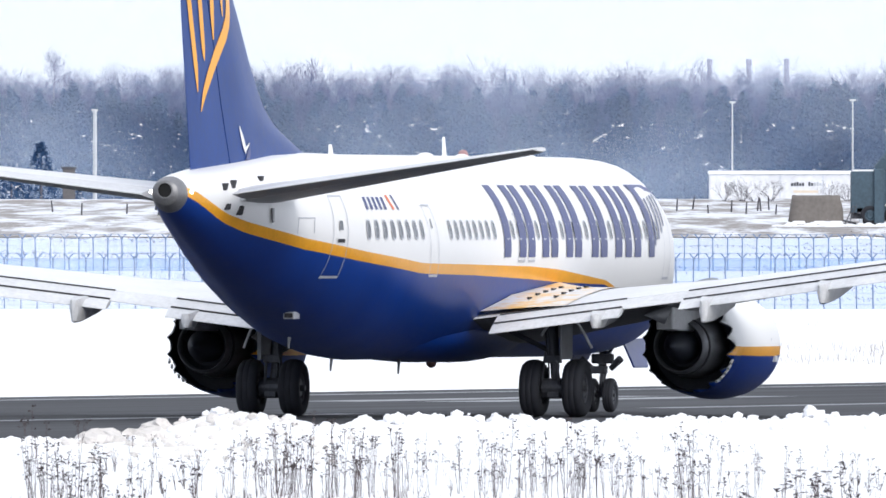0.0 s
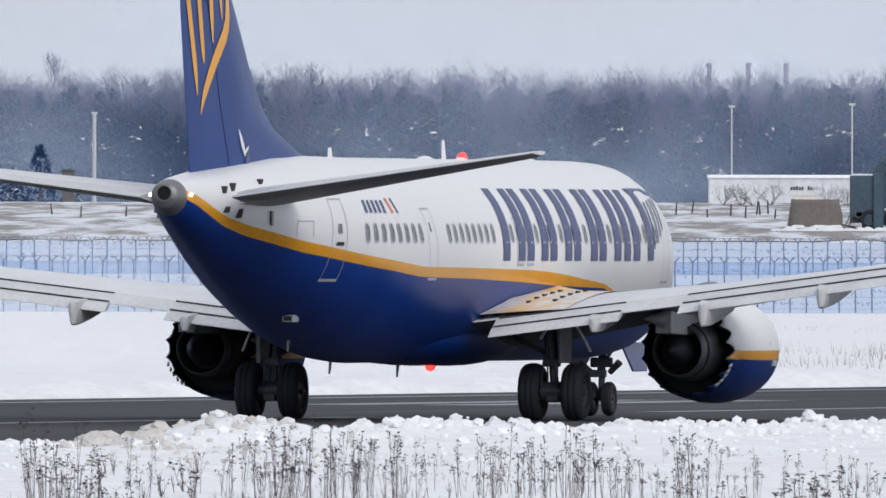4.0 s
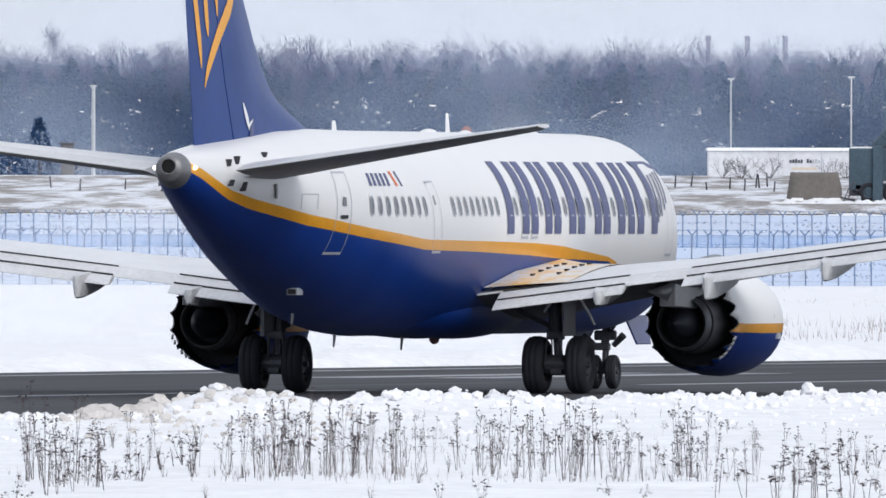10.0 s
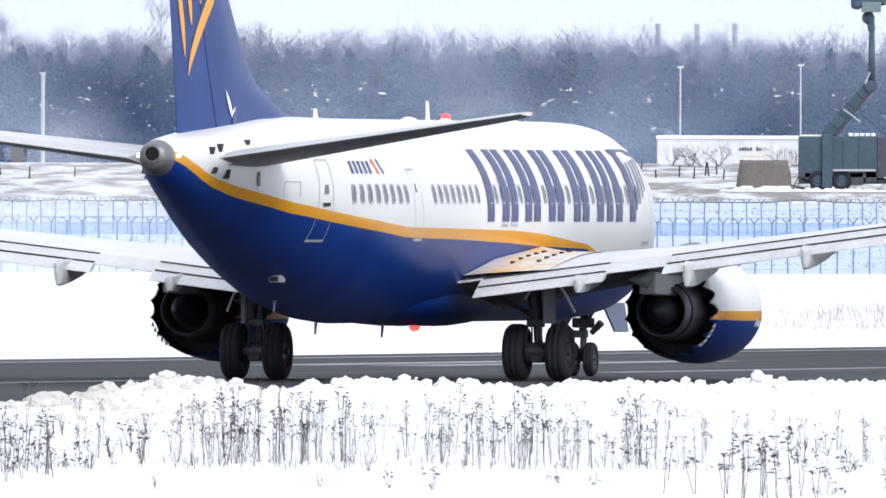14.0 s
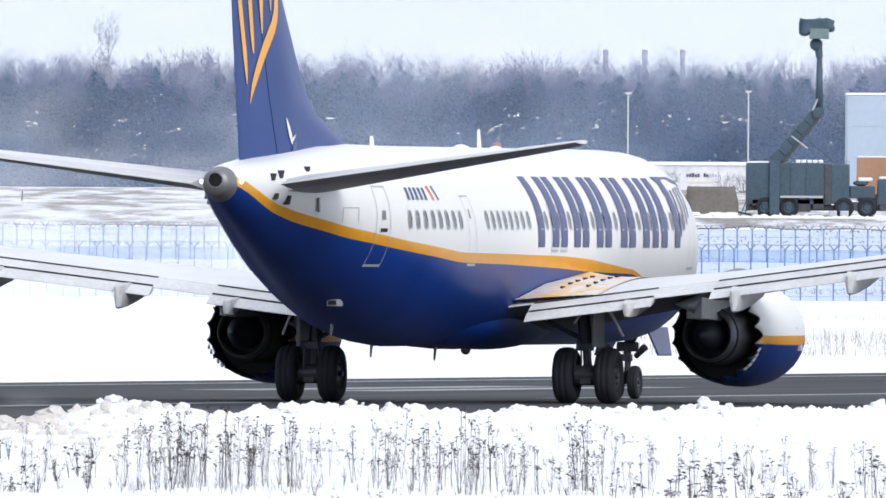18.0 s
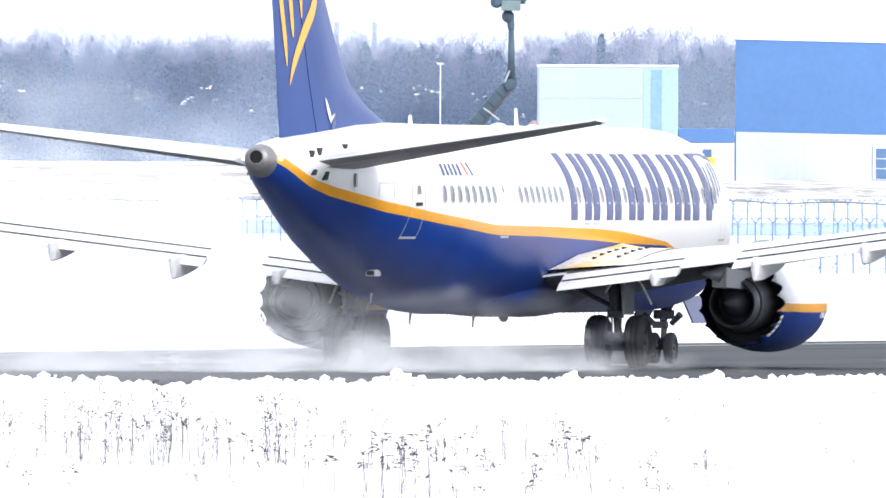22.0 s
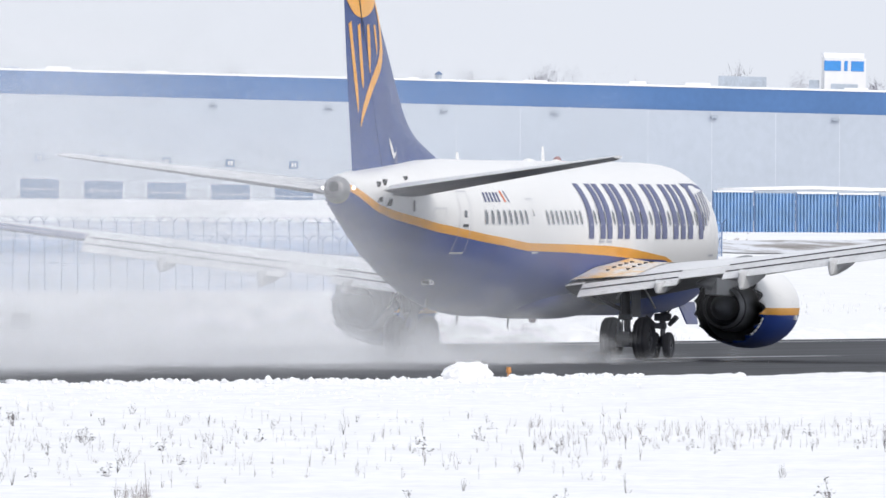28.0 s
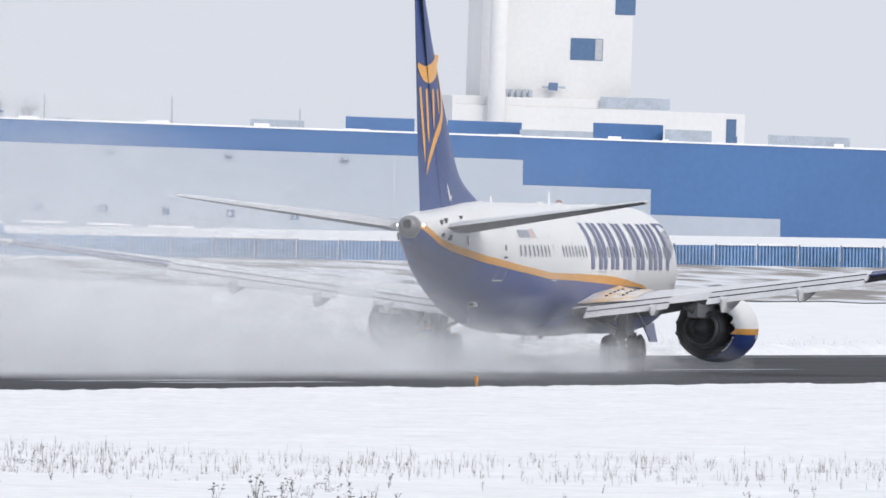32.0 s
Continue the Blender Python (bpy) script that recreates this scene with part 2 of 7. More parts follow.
def section(y):
    """Half width, crown, keel and widest height of the body at y."""
    hw, top, bot = (float(np.interp(y, ST[:, 0], ST[:, i])) for i in (1, 2, 3))
    return hw, top, bot, bot + (top - bot) * 0.53


def skin(y, z):
    """Half width of the body at y and height z."""
    hw, top, bot, zc = section(y)
    k = (z - zc) / ((top - zc) if z > zc else (zc - bot))
    return hw * math.sqrt(max(0.0, 1 - min(1, abs(k)) ** 2))


def loft_body(y_list, zlist, mats, picks):
    """One shell: rings from crown to keel on both sides; zlist(y) gives the heights of a ring, picks the material of each band."""
    verts, faces, idx = [], [], []
    for y in y_list:
        zs = zlist(y)
        verts += [(skin(y, z), y, z) for z in zs] + [(-skin(y, z), y, z) for z in zs[-2:0:-1]]
    n = 2 * len(zlist(0.0)) - 2
    half = len(zlist(0.0)) - 1
    for i in range(len(y_list) - 1):
        for j in range(n):
            faces.append((i * n + j, i * n + (j + 1) % n, (i + 1) * n + (j + 1) % n, (i + 1) * n + j))
            idx.append(picks[j if j < half else n - 1 - j])
    return verts, faces, idx


def ring_heights(y):
    hw, top, bot, zc = section(y)
    zu, zl = (float(np.interp(y, STRIPE[:, 0], STRIPE[:, i])) for i in (1, 2))
    zu = min(zu, top - 0.1)
    zl = max(min(zl, zu - 0.015), bot + 0.08)

    def by_angle(z):
        k = (z - zc) / ((top - zc) if z > zc else (zc - bot))
        return math.asin(max(-1, min(1, k)))

    def height(a):
        return zc + math.sin(a) * ((top - zc) if a > 0 else (zc - bot))
    au, al = by_angle(zu), by_angle(zl)
    out = [height(math.pi / 2 + (au - math.pi / 2) * i / 12) for i in range(12)]
    out += [zu, (zu + zl) / 2, zl]
    out += [height(al + (-math.pi / 2 - al) * i / 12) for i in range(1, 13)]
    return out


airliner = thing("airliner", "white and dark blue twin-engine airliner on a snowy runway", "airplane")

ylist = list(np.linspace(19.6, 10.6, 20)) + list(np.linspace(9.8, -5.6, 25)) + list(np.linspace(-6.4, -19.1, 28))
v, f, idx = loft_body(ylist, ring_heights, None, [0] * 12 + [1] * 2 + [2] * 12)
fuselage = pydata("fuselage", v, f, [WHITE, GOLD, BLUE], airliner, smooth=True)
fuselage.data.polygons.foreach_set("material_index", idx)
fuselage["label"] = "white upper body, golden stripe and dark blue belly"


def cone_heights(y):
    hw, top, bot, zc = section(y)
    return [bot + (top - bot) * (0.5 + 0.5 * math.cos(math.pi * i / 16)) for i in range(17)]


v, f, idx = loft_body([-19.1, -19.18, -19.26, -19.35, -19.42, -19.46], cone_heights, None, [0] * 16)
f.append(tuple(range(len(v) - 32, len(v))))
tail_cone = pydata("tail_cone", v, f, SILVER, airliner, smooth=True)
tail_cone["label"] = "bare metal tail cone"
bm = revolve([(0.135, -0.04), (0.155, -0.04), (0.155, 0.02), (0.12, 0.02), (0.11, 0.012)], 20)
exhaust = part("exhaust_rim", bm, SILVER, tail_cone)
exhaust.matrix_basis = Matrix.Translation((0, -19.46, 4.43))
# a flat black disc stands in for the shaded hole
bm = bmesh.new()
bmesh.ops.create_circle(bm, cap_ends=True, radius=0.135, segments=20, matrix=Matrix.Translation((0, -19.476, 4.43)) @ Matrix.Rotation(radians(90), 4, "X"))
part("exhaust_opening", bm, mat("opening_shade_black", (0.006, 0.006, 0.007), 0.9), tail_cone, "black exhaust opening")
for sx in (-1, 1):
    bm = bmesh.new()
    bmesh.ops.create_uvsphere(bm, u_segments=12, v_segments=8, radius=0.042, matrix=Matrix.Translation((sx * (skin(-18.95, 4.40) + 0.02), -18.98, 4.40)))
    part("tail_light", bm, glow("white_light", (1.0, 0.98, 0.95), 3.0), airliner, "small bright white light")


def naca(u):
    return 5 * (0.2969 * math.sqrt(u) - 0.126 * u - 0.3516 * u * u + 0.2843 * u ** 3 - 0.1015 * u ** 4)


US = [0.0, 0.01, 0.04, 0.1, 0.2, 0.35, 0.5, 0.65, 0.8, 0.92, 1.0]


def foil(sections, normal, u0=0.0, u1=1.0):
    """A wing-like solid through (leading point, trailing point, thickness) sections; u0 to u1 keeps a share of the chord."""
    us = [u for u in US if u0 < u < u1]
    us = [u0] + us + [u1]
    n = Vector(normal)
    bm = bmesh.new()
    rings = []
    for le, te, t in sections:
        le, te = Vector(le), Vector(te)
        c = (te - le).length
        up = [le.lerp(te, u) + n * (naca(u) * t * c + (0.006 if u > 0 else 0)) for u in us]
        dn = [le.lerp(te, u) - n * (naca(u) * t * c * 0.9 + (0.006 if u > 0 else 0)) for u in us]
        if u0 == 0.0:
            dn = dn[1:]
        rings.append([bm.verts.new(p) for p in up + dn[::-1]])
    m = len(rings[0])
    for a, b in zip(rings, rings[1:]):
        for i in range(m):
            bm.faces.new((a[i], a[(i + 1) % m], b[(i + 1) % m], b[i]))
    bm.faces.new(rings[0])
    bm.faces.new(rings[-1])
    bmesh.ops.recalc_face_normals(bm, faces=bm.faces)
    return bm


def shade_below(ob):
    """Puts underside shade into the colour: downward faces get the darker grey."""
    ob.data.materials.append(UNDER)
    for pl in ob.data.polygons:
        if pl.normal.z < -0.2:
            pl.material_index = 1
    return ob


def split_smooth(ob, angle=40):
    ob.data.polygons.foreach_set("use_smooth", [True] * len(ob.data.polygons))
    ob.data.set_sharp_from_angle(angle=radians(angle))
    return ob


# vertical fin: height, leading edge, hinge and trailing edge; a long curved root
FIN = np.array(((4.55, -8.0, -15.35, -17.50), (5.0, -8.45, -15.45, -17.60), (5.2, -9.12, -15.53, -17.65), (5.43, -10.15, -15.63, -17.70), (5.56, -10.72, -15.68, -17.73), (5.69, -11.2, -15.73, -17.76),
                (5.86, -11.66, -15.8, -17.80), (6.04, -12.03, -15.88, -17.84), (6.39, -12.54, -16.02, -17.92), (6.84, -13.08, -16.2, -18.03), (7.78, -14.05, -16.6, -18.24),
                (8.5, -14.85, -16.92, -18.36), (10.0, -16.28, -17.62, -18.62), (11.5, -17.57, -18.3, -18.88), (12.25, -18.15, -18.65, -19.0)))


def fin_edge(z):
    return tuple(float(np.interp(z, FIN[:, 0], FIN[:, i])) for i in (1, 2, 3))


def fin_half(y, z):
    """Half thickness of the fin at a place on it."""
    a, h, b = fin_edge(z)
    d, e = max(0.0, a - y), max(0.0, y - b)
    return float(np.interp(z, (4.5, 6.0, 12.3), (0.34, 0.26, 0.15))) * min(1, d / 1.9) ** 0.6 * min(1, e / 3.0) ** 0.9 + 0.006


def fin_part(name, label, fore, aft, fractions):
    """A shell of the fin between two of its edges."""
    bm = bmesh.new()
    rings = []
    for z in np.concatenate((FIN[:, 0], (9.2, 10.8))):
        ed = fin_edge(z)
        y0, y1 = fore(ed), aft(ed)
        ys1 = [y0 + (y1 - y0) * k for k in fractions]
        rings.append((z, [(fin_half(y, z), y, z) for y in ys1] + [(-fin_half(y, z), y, z) for y in ys1[::-1]]))
    rows1 = [[bm.verts.new(p1) for p1 in r] for z, r in sorted(rings, key=lambda q: q[0])]
    m1 = len(rows1[0])
    for ra, rb in zip(rows1, rows1[1:]):
        for i in range(m1):
            bm.faces.new((ra[i], ra[(i + 1) % m1], rb[(i + 1) % m1], rb[i]))
    bm.faces.new(rows1[0])
    bm.faces.new(rows1[-1])
    bmesh.ops.recalc_face_normals(bm, faces=bm.faces)
    return split_smooth(part(name, bm, FINBLUE, airliner, label), 50)


fin = fin_part("vertical_fin", "dark blue fin with a long curved root", lambda e1: e1[0], lambda e1: e1[1], (0, 0.01, 0.04, 0.09, 0.16, 0.26, 0.4, 0.55, 0.7, 0.85, 1))
rudder = fin_part("rudder", "", lambda e1: e1[1] - 0.05, lambda e1: e1[2], (0, 0.25, 0.5, 0.75, 1))
bm = bmesh.new()
vs1 = [bm.verts.new((sx * 0.12, fin_edge(z)[1] - dy, z)) for z in (4.6, 12.2) for sx, dy in ((-1, 0.0), (1, 0.0), (1, 0.06), (-1, 0.06))]
for q1 in ((0, 1, 5, 4), (1, 2, 6, 5), (2, 3, 7, 6), (3, 0, 4, 7)):
    bm.faces.new([vs1[i] for i in q1])
part("hinge_gap", bm, DARKSEAM, rudder)


def fin_strip(name, pts, side, material, parent):
    """A painted curved band on the fin: (y, z, width) along it."""
    verts, faces = [], []
    for i, (y, z, w) in enumerate(pts):
        a, b = pts[max(0, i - 1)], pts[min(len(pts) - 1, i + 1)]
        d = Vector((b[0] - a[0], b[1] - a[1])).normalized()
        nrm = Vector((-d.y, d.x)) * (w / 2)
        for s in (-1, 1):
            yy, zz = y + nrm.x * s, z + nrm.y * s
            verts.append((side * (fin_half(yy, zz) + 0.012), yy, zz))
    for i in range(len(pts) - 1):
        faces.append((2 * i, 2 * i + 1, 2 * i + 3, 2 * i + 2))
    return pydata(name, verts, faces, material, parent, smooth=True)


def smooth_path(ctrl, n=18):
    """Points on a smooth line through (y, z, width) controls."""
    c = np.array(ctrl, float)
    t = np.linspace(0, len(c) - 1, n)
    out = []
    for x in t:
        i = min(int(x), len(c) - 2)
        k = x - i
        p0, p1, p2, p3 = c[max(0, i - 1)], c[i], c[i + 1], c[min(len(c) - 1, i + 2)]
        out.append(tuple(0.5 * (2 * p1 + (p2 - p0) * k + (2 * p0 - 5 * p1 + 4 * p2 - p3) * k * k + (3 * p1 - p0 - 3 * p2 + p3) * k ** 3)))
    return out


EMBLEM = (("emblem_curve", ((-15.7, 9.25, 0.24), (-15.3, 8.55, 0.30), (-15.5, 7.7, 0.32), (-16.3, 6.95, 0.30), (-16.85, 6.35, 0.22), (-17.08, 5.93, 0.03))),
          ("emblem_head", ((-18.35, 9.22, 0.16), (-17.7, 8.98, 0.42), (-17.0, 8.95, 0.55), (-16.2, 9.12, 0.55), (-15.55, 9.35, 0.40), (-15.2, 9.5, 0.05))),
          ("emblem_bar", ((-18.05, 8.55, 0.22), (-17.75, 7.7, 0.22), (-17.42, 6.8, 0.20), (-17.28, 6.3, 0.04))),
          ("emblem_bar", ((-17.35, 8.5, 0.22), (-17.15, 7.7, 0.22), (-17.0, 7.15, 0.18), (-16.93, 6.9, 0.04))),
          ("emblem_bar", ((-16.6, 8.5, 0.22), (-16.5, 7.8, 0.20), (-16.42, 7.3, 0.06))),
          ("emblem_bar", ((-15.95, 8.5, 0.20), (-15.9, 8.1, 0.18), (-15.88, 7.75, 0.05))))
for side in (-1, 1):
    for name, ctrl in EMBLEM:
        fin_strip(name, smooth_path(ctrl), side, GOLD, fin)
    fin_strip("pale_mark", smooth_path(((-14.9, 5.66, 0.02), (-14.77, 5.47, 0.13), (-14.62, 5.27, 0.16), (-14.55, 5.14, 0.04)), 8), side, WHITE, fin)
    fin_strip("pale_mark", smooth_path(((-14.58, 5.20, 0.08), (-14.4, 5.27, 0.07), (-14.22, 5.34, 0.02)), 6), side, WHITE, fin)
    fin_strip("dark_mark", smooth_path(((-14.3, 5.36, 0.04), (-14.24, 5.2, 0.14), (-14.38, 5.08, 0.2), (-14.52, 4.98, 0.12)), 6), side, INK, fin)

# tailplane
for side, word in ((1, "right"), (-1, "left")):
    secs = [((side * x, le, z), (side * x, te, z), t) for x, le, te, z, t in
            ((0.45, -13.6, -17.75, 4.30, 0.10), (0.9, -13.9, -17.85, 4.36, 0.10), (7.0, -18.15, -19.45, 5.17, 0.09), (7.18, -18.5, -19.5, 5.20, 0.07))]
    st = split_smooth(part("tailplane", foil(secs, (0, 0, 1), 0.0, 0.72), WINGTOP, airliner, "light grey tailplane"))
    shade_below(st)
    shade_below(split_smooth(part("elevator", foil(secs[1:], (0, 0, 1), 0.727, 1.0), FLAPGREY, airliner)))
    # hinge fittings; the two lowest are dark blocks standing in for shaded slots
    for y, z, hz in ((-17.3, 4.50, 0.07), (-16.8, 4.55, 0.08), (-15.2, 4.66, 0.05), (-17.35, 4.12, 0.06), (-16.75, 4.05, 0.09)):
        bm = boxed(side * skin(y, z) - 0.05, side * skin(y, z) + 0.05, y - 0.09, y + 0.09, z - hz, z + hz, bevel=0.015)
        for vv in bm.verts:
            vv.co.y += 0.9 * (vv.co.z - z)
        part("hinge_and_slot_block", bm, DARKSEAM, st)
    part("drain_mast", boxed(side * 1.04 - 0.012, side * 1.04 + 0.012, -15.32, -15.2, 3.82, 4.1, bevel=0.008), SILVER, airliner)


# ---- wings with lowered flaps ----
def wing_z(x):
    return 2.02 + 0.125 * (x - 2)


WING = ((1.2, 6.6, -1.05), (2.0, 6.15, -1.0), (5.8, 3.45, -1.0), (9.0, 1.80, -1.75), (13.0, -0.30, -2.75), (16.4, -2.05, -3.55), (17.2, -2.75, -3.75))


def wing_at(x):
    w = np.array(WING)
    return float(np.interp(x, w[:, 0], w[:, 1])), float(np.interp(x, w[:, 0], w[:, 2]))


def flap(side, x0, x1, name, drop, aft, back, thick):
    """A flap panel behind the wing between x0 and x1."""
    secs = []
    for x in (x0, (x0 + x1) / 2, x1):
        te = wing_at(x)[1]
        z = wing_z(x)
        secs.append(((side * x, te + back, z - drop[0]), (side * x, te + back - aft, z - drop[1]), thick))
    return split_smooth(part(name, foil(secs, (0, 0, 1)), FLAPGREY, None, "pale grey lowered flap"))


for side in (1, -1):
    secs = [((side * x, le, wing_z(x) - 0.05), (side * x, te, wing_z(x)), t) for (x, le, te), t in zip(WING, (0.125, 0.125, 0.115, 0.11, 0.105, 0.10, 0.07))]
    wing = part("wing", foil(secs, (0, 0, 1)), WINGTOP, airliner, "light grey swept wing")
    shade_below(split_smooth(wing))
    for x0, x1 in ((1.95, 4.62), (5.75, 10.9)):
        fl = flap(side, x0, x1, "main_flap", (0.02, 0.20), 0.62, 0.16, 0.20)
        fl.parent = wing
        af = flap(side, x0 + 0.02, x1 - 0.05, "aft_flap", (0.20, 0.36), 0.42, -0.44, 0.22)
        af.parent = wing
        # dark slots between wing, main flap and aft flap
        for back, drop, hgt in ((-0.03, 0.045, 0.07), (-0.50, 0.215, 0.075)):
            xs3 = (x0 + 0.04, (x0 + x1) / 2, x1 - 0.08)
            verts3 = []
            for x in xs3:
                te = wing_at(x)[1]
                for yy, zz in ((0.0, 0.0), (0.0, hgt), (0.10, hgt), (0.10, 0.0)):
                    verts3.append((side * x, te + back + yy, wing_z(x) - drop + zz))
            faces3 = [(4 * i + j, 4 * i + (j + 1) % 4, 4 * i + 4 + (j + 1) % 4, 4 * i + 4 + j) for i in range(2) for j in range(4)]
            pydata("flap_gap", verts3, faces3 + [(0, 1, 2, 3), (8, 9, 10, 11)], DARKSEAM, wing)
    fl = flap(side, 4.62, 5.75, "middle_flap", (0.02, 0.20), 0.60, 0.16, 0.20)
    fl.parent = wing
    secs2 = [((side * x, wing_at(x)[1] + 0.5, wing_z(x)), (side * x, wing_at(x)[1] - 0.12, wing_z(x) - 0.05), 0.30) for x in (10.95, 15.6)]
    part("aileron", foil(secs2, (0, 0, 1)), INK, wing, "dark outer trailing edge")
    # winglet
    secs3 = [((side * 17.2, -2.75, wing_z(17.2)), (side * 17.2, -3.75, wing_z(17.2)), 0.08), ((side * 17.55, -3.1, wing_z(17.2) + 0.7), (side * 17.55, -3.95, wing_z(17.2) + 0.7), 0.08),
             ((side * 17.95, -4.0, wing_z(17.2) + 2.4), (side * 17.95, -4.5, wing_z(17.2) + 2.4), 0.08)]
    part("winglet", foil(secs3, (0.97, 0, -0.2)), FINBLUE, wing, "dark blue upturned wing tip")
    # flap track fairings: a blunt drooping tail behind, a long keel running forward under the wing
    for x, ln, dp in ((4.12, 2.8, 0.42), (6.34, 3.1, 0.58), (8.84, 2.9, 0.52)):
        te, zw = wing_at(x)[1], wing_z(x) + 0.12
        bm, rows4 = bmesh.new(), []
        for k, top, low, hw in ((-1.02, 0.42, dp + 0.22, 0.03), (-0.98, 0.36, dp + 0.24, 0.09), (-0.55, 0.30, dp + 0.22, 0.18), (0.3, 0.18, dp + 0.10, 0.21), (1.2, 0.12, dp - 0.06, 0.19), (ln - 1.05, 0.12, 0.2, 0.06)):
            yy = te + k
            rows4.append([bm.verts.new((side * x + hx * hw, yy, zw - hz)) for hx, hz in ((-0.8, top), (0.8, top), (1.0, top * 0.55 + low * 0.45), (0.55, low * 0.93 + top * 0.07), (0, low), (-0.55, low * 0.93 + top * 0.07), (-1.0, top * 0.55 + low * 0.45))])
        for ra, rb in zip(rows4, rows4[1:]):
            for i in range(7):
                bm.faces.new((ra[i], ra[(i + 1) % 7], rb[(i + 1) % 7], rb[i]))
        bm.faces.new(rows4[0])
        bm.faces.new(rows4[-1])
        bmesh.ops.recalc_face_normals(bm, faces=bm.faces)
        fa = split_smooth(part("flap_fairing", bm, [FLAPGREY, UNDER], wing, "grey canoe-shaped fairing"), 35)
        # underside shade as colour: downward faces take the darker grey
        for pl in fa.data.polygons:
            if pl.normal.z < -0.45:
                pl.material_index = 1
    # root fairing
    bm = bmesh.new()
    bmesh.ops.create_uvsphere(bm, u_segments=24, v_segments=14, radius=1.0)
    for vv in bm.verts:
        x, y, z = vv.co
        aft = y < 0
        vv.co = Vector((side * 0.32 + x * 1.0, 1.6 + y * (7.5 if aft else 5.0), 1.72 + z * 0.64))
    part("root_fairing", bm, BLUE, airliner, smooth=True)

# curved fillet between body and wing: cream paint with golden blotches and small dark dashes
FILLET = mat("cream_and_gold_fillet_paint", (0.78, 0.72, 0.62), 0.35, vary=0.03, scale=0.8, fine=4)
fr = [nd for nd in FILLET.node_tree.nodes if nd.type == "VALTORGB"][0].color_ramp
fr.elements[0].position, fr.elements[1].position = 0.44, 0.60
fr.elements[0].color, fr.elements[1].color = (0.80, 0.79, 0.78, 1), (0.82, 0.50, 0.12, 1)


def wing_top(x, y):
    le, te = wing_at(x)
    uu = min(1, max(0, (le - y) / (le - te)))
    return wing_z(x) - 0.05 * (1 - uu) + naca(uu) * 0.125 * (le - te)


def fillet_at(y, k):
    """A place on the fillet, from the body (0) to the wing (1)."""
    z0 = float(np.interp(y, (-1.2, 1.0, 4.6), (2.06, 2.42, 2.66)))
    a = Vector((skin(y, z0) + 0.015, y, z0))
    b = Vector((3.3, y, wing_top(3.3, y) + 0.02))
    m = Vector((2.25, y, wing_top(2.25, y) + 0.10 + 0.03 * (z0 - 2)))
    return a * (1 - k) ** 2 + m * 2 * k * (1 - k) + b * k * k


for side in (1, -1):
    verts, ys3, ks3 = [], np.linspace(-1.0, 4.6, 15), np.linspace(0, 1, 7)
    for y in ys3:
        for k in ks3:
            p3 = fillet_at(float(y), float(k))
            verts.append((side * p3.x, p3.y, p3.z))
    fil = pydata("wing_fillet", verts, [(i * 7 + j, i * 7 + j + 1, i * 7 + j + 8, i * 7 + j + 7) for i in range(14) for j in range(6)], FILLET, airliner, smooth=True)
    fil["label"] = "cream wing-root fillet with golden blotches"
    for i in range(5):
        for k in (0.42, 0.72):
            p3 = fillet_at(0.2 + i * 0.62 + k * 0.4, k)
            part("dark_dash", boxed(side * p3.x - 0.02, side * p3.x + 0.02, p3.y - 0.14, p3.y + 0.14, p3.z - 0.01, p3.z + 0.035), DARKSEAM, fil)

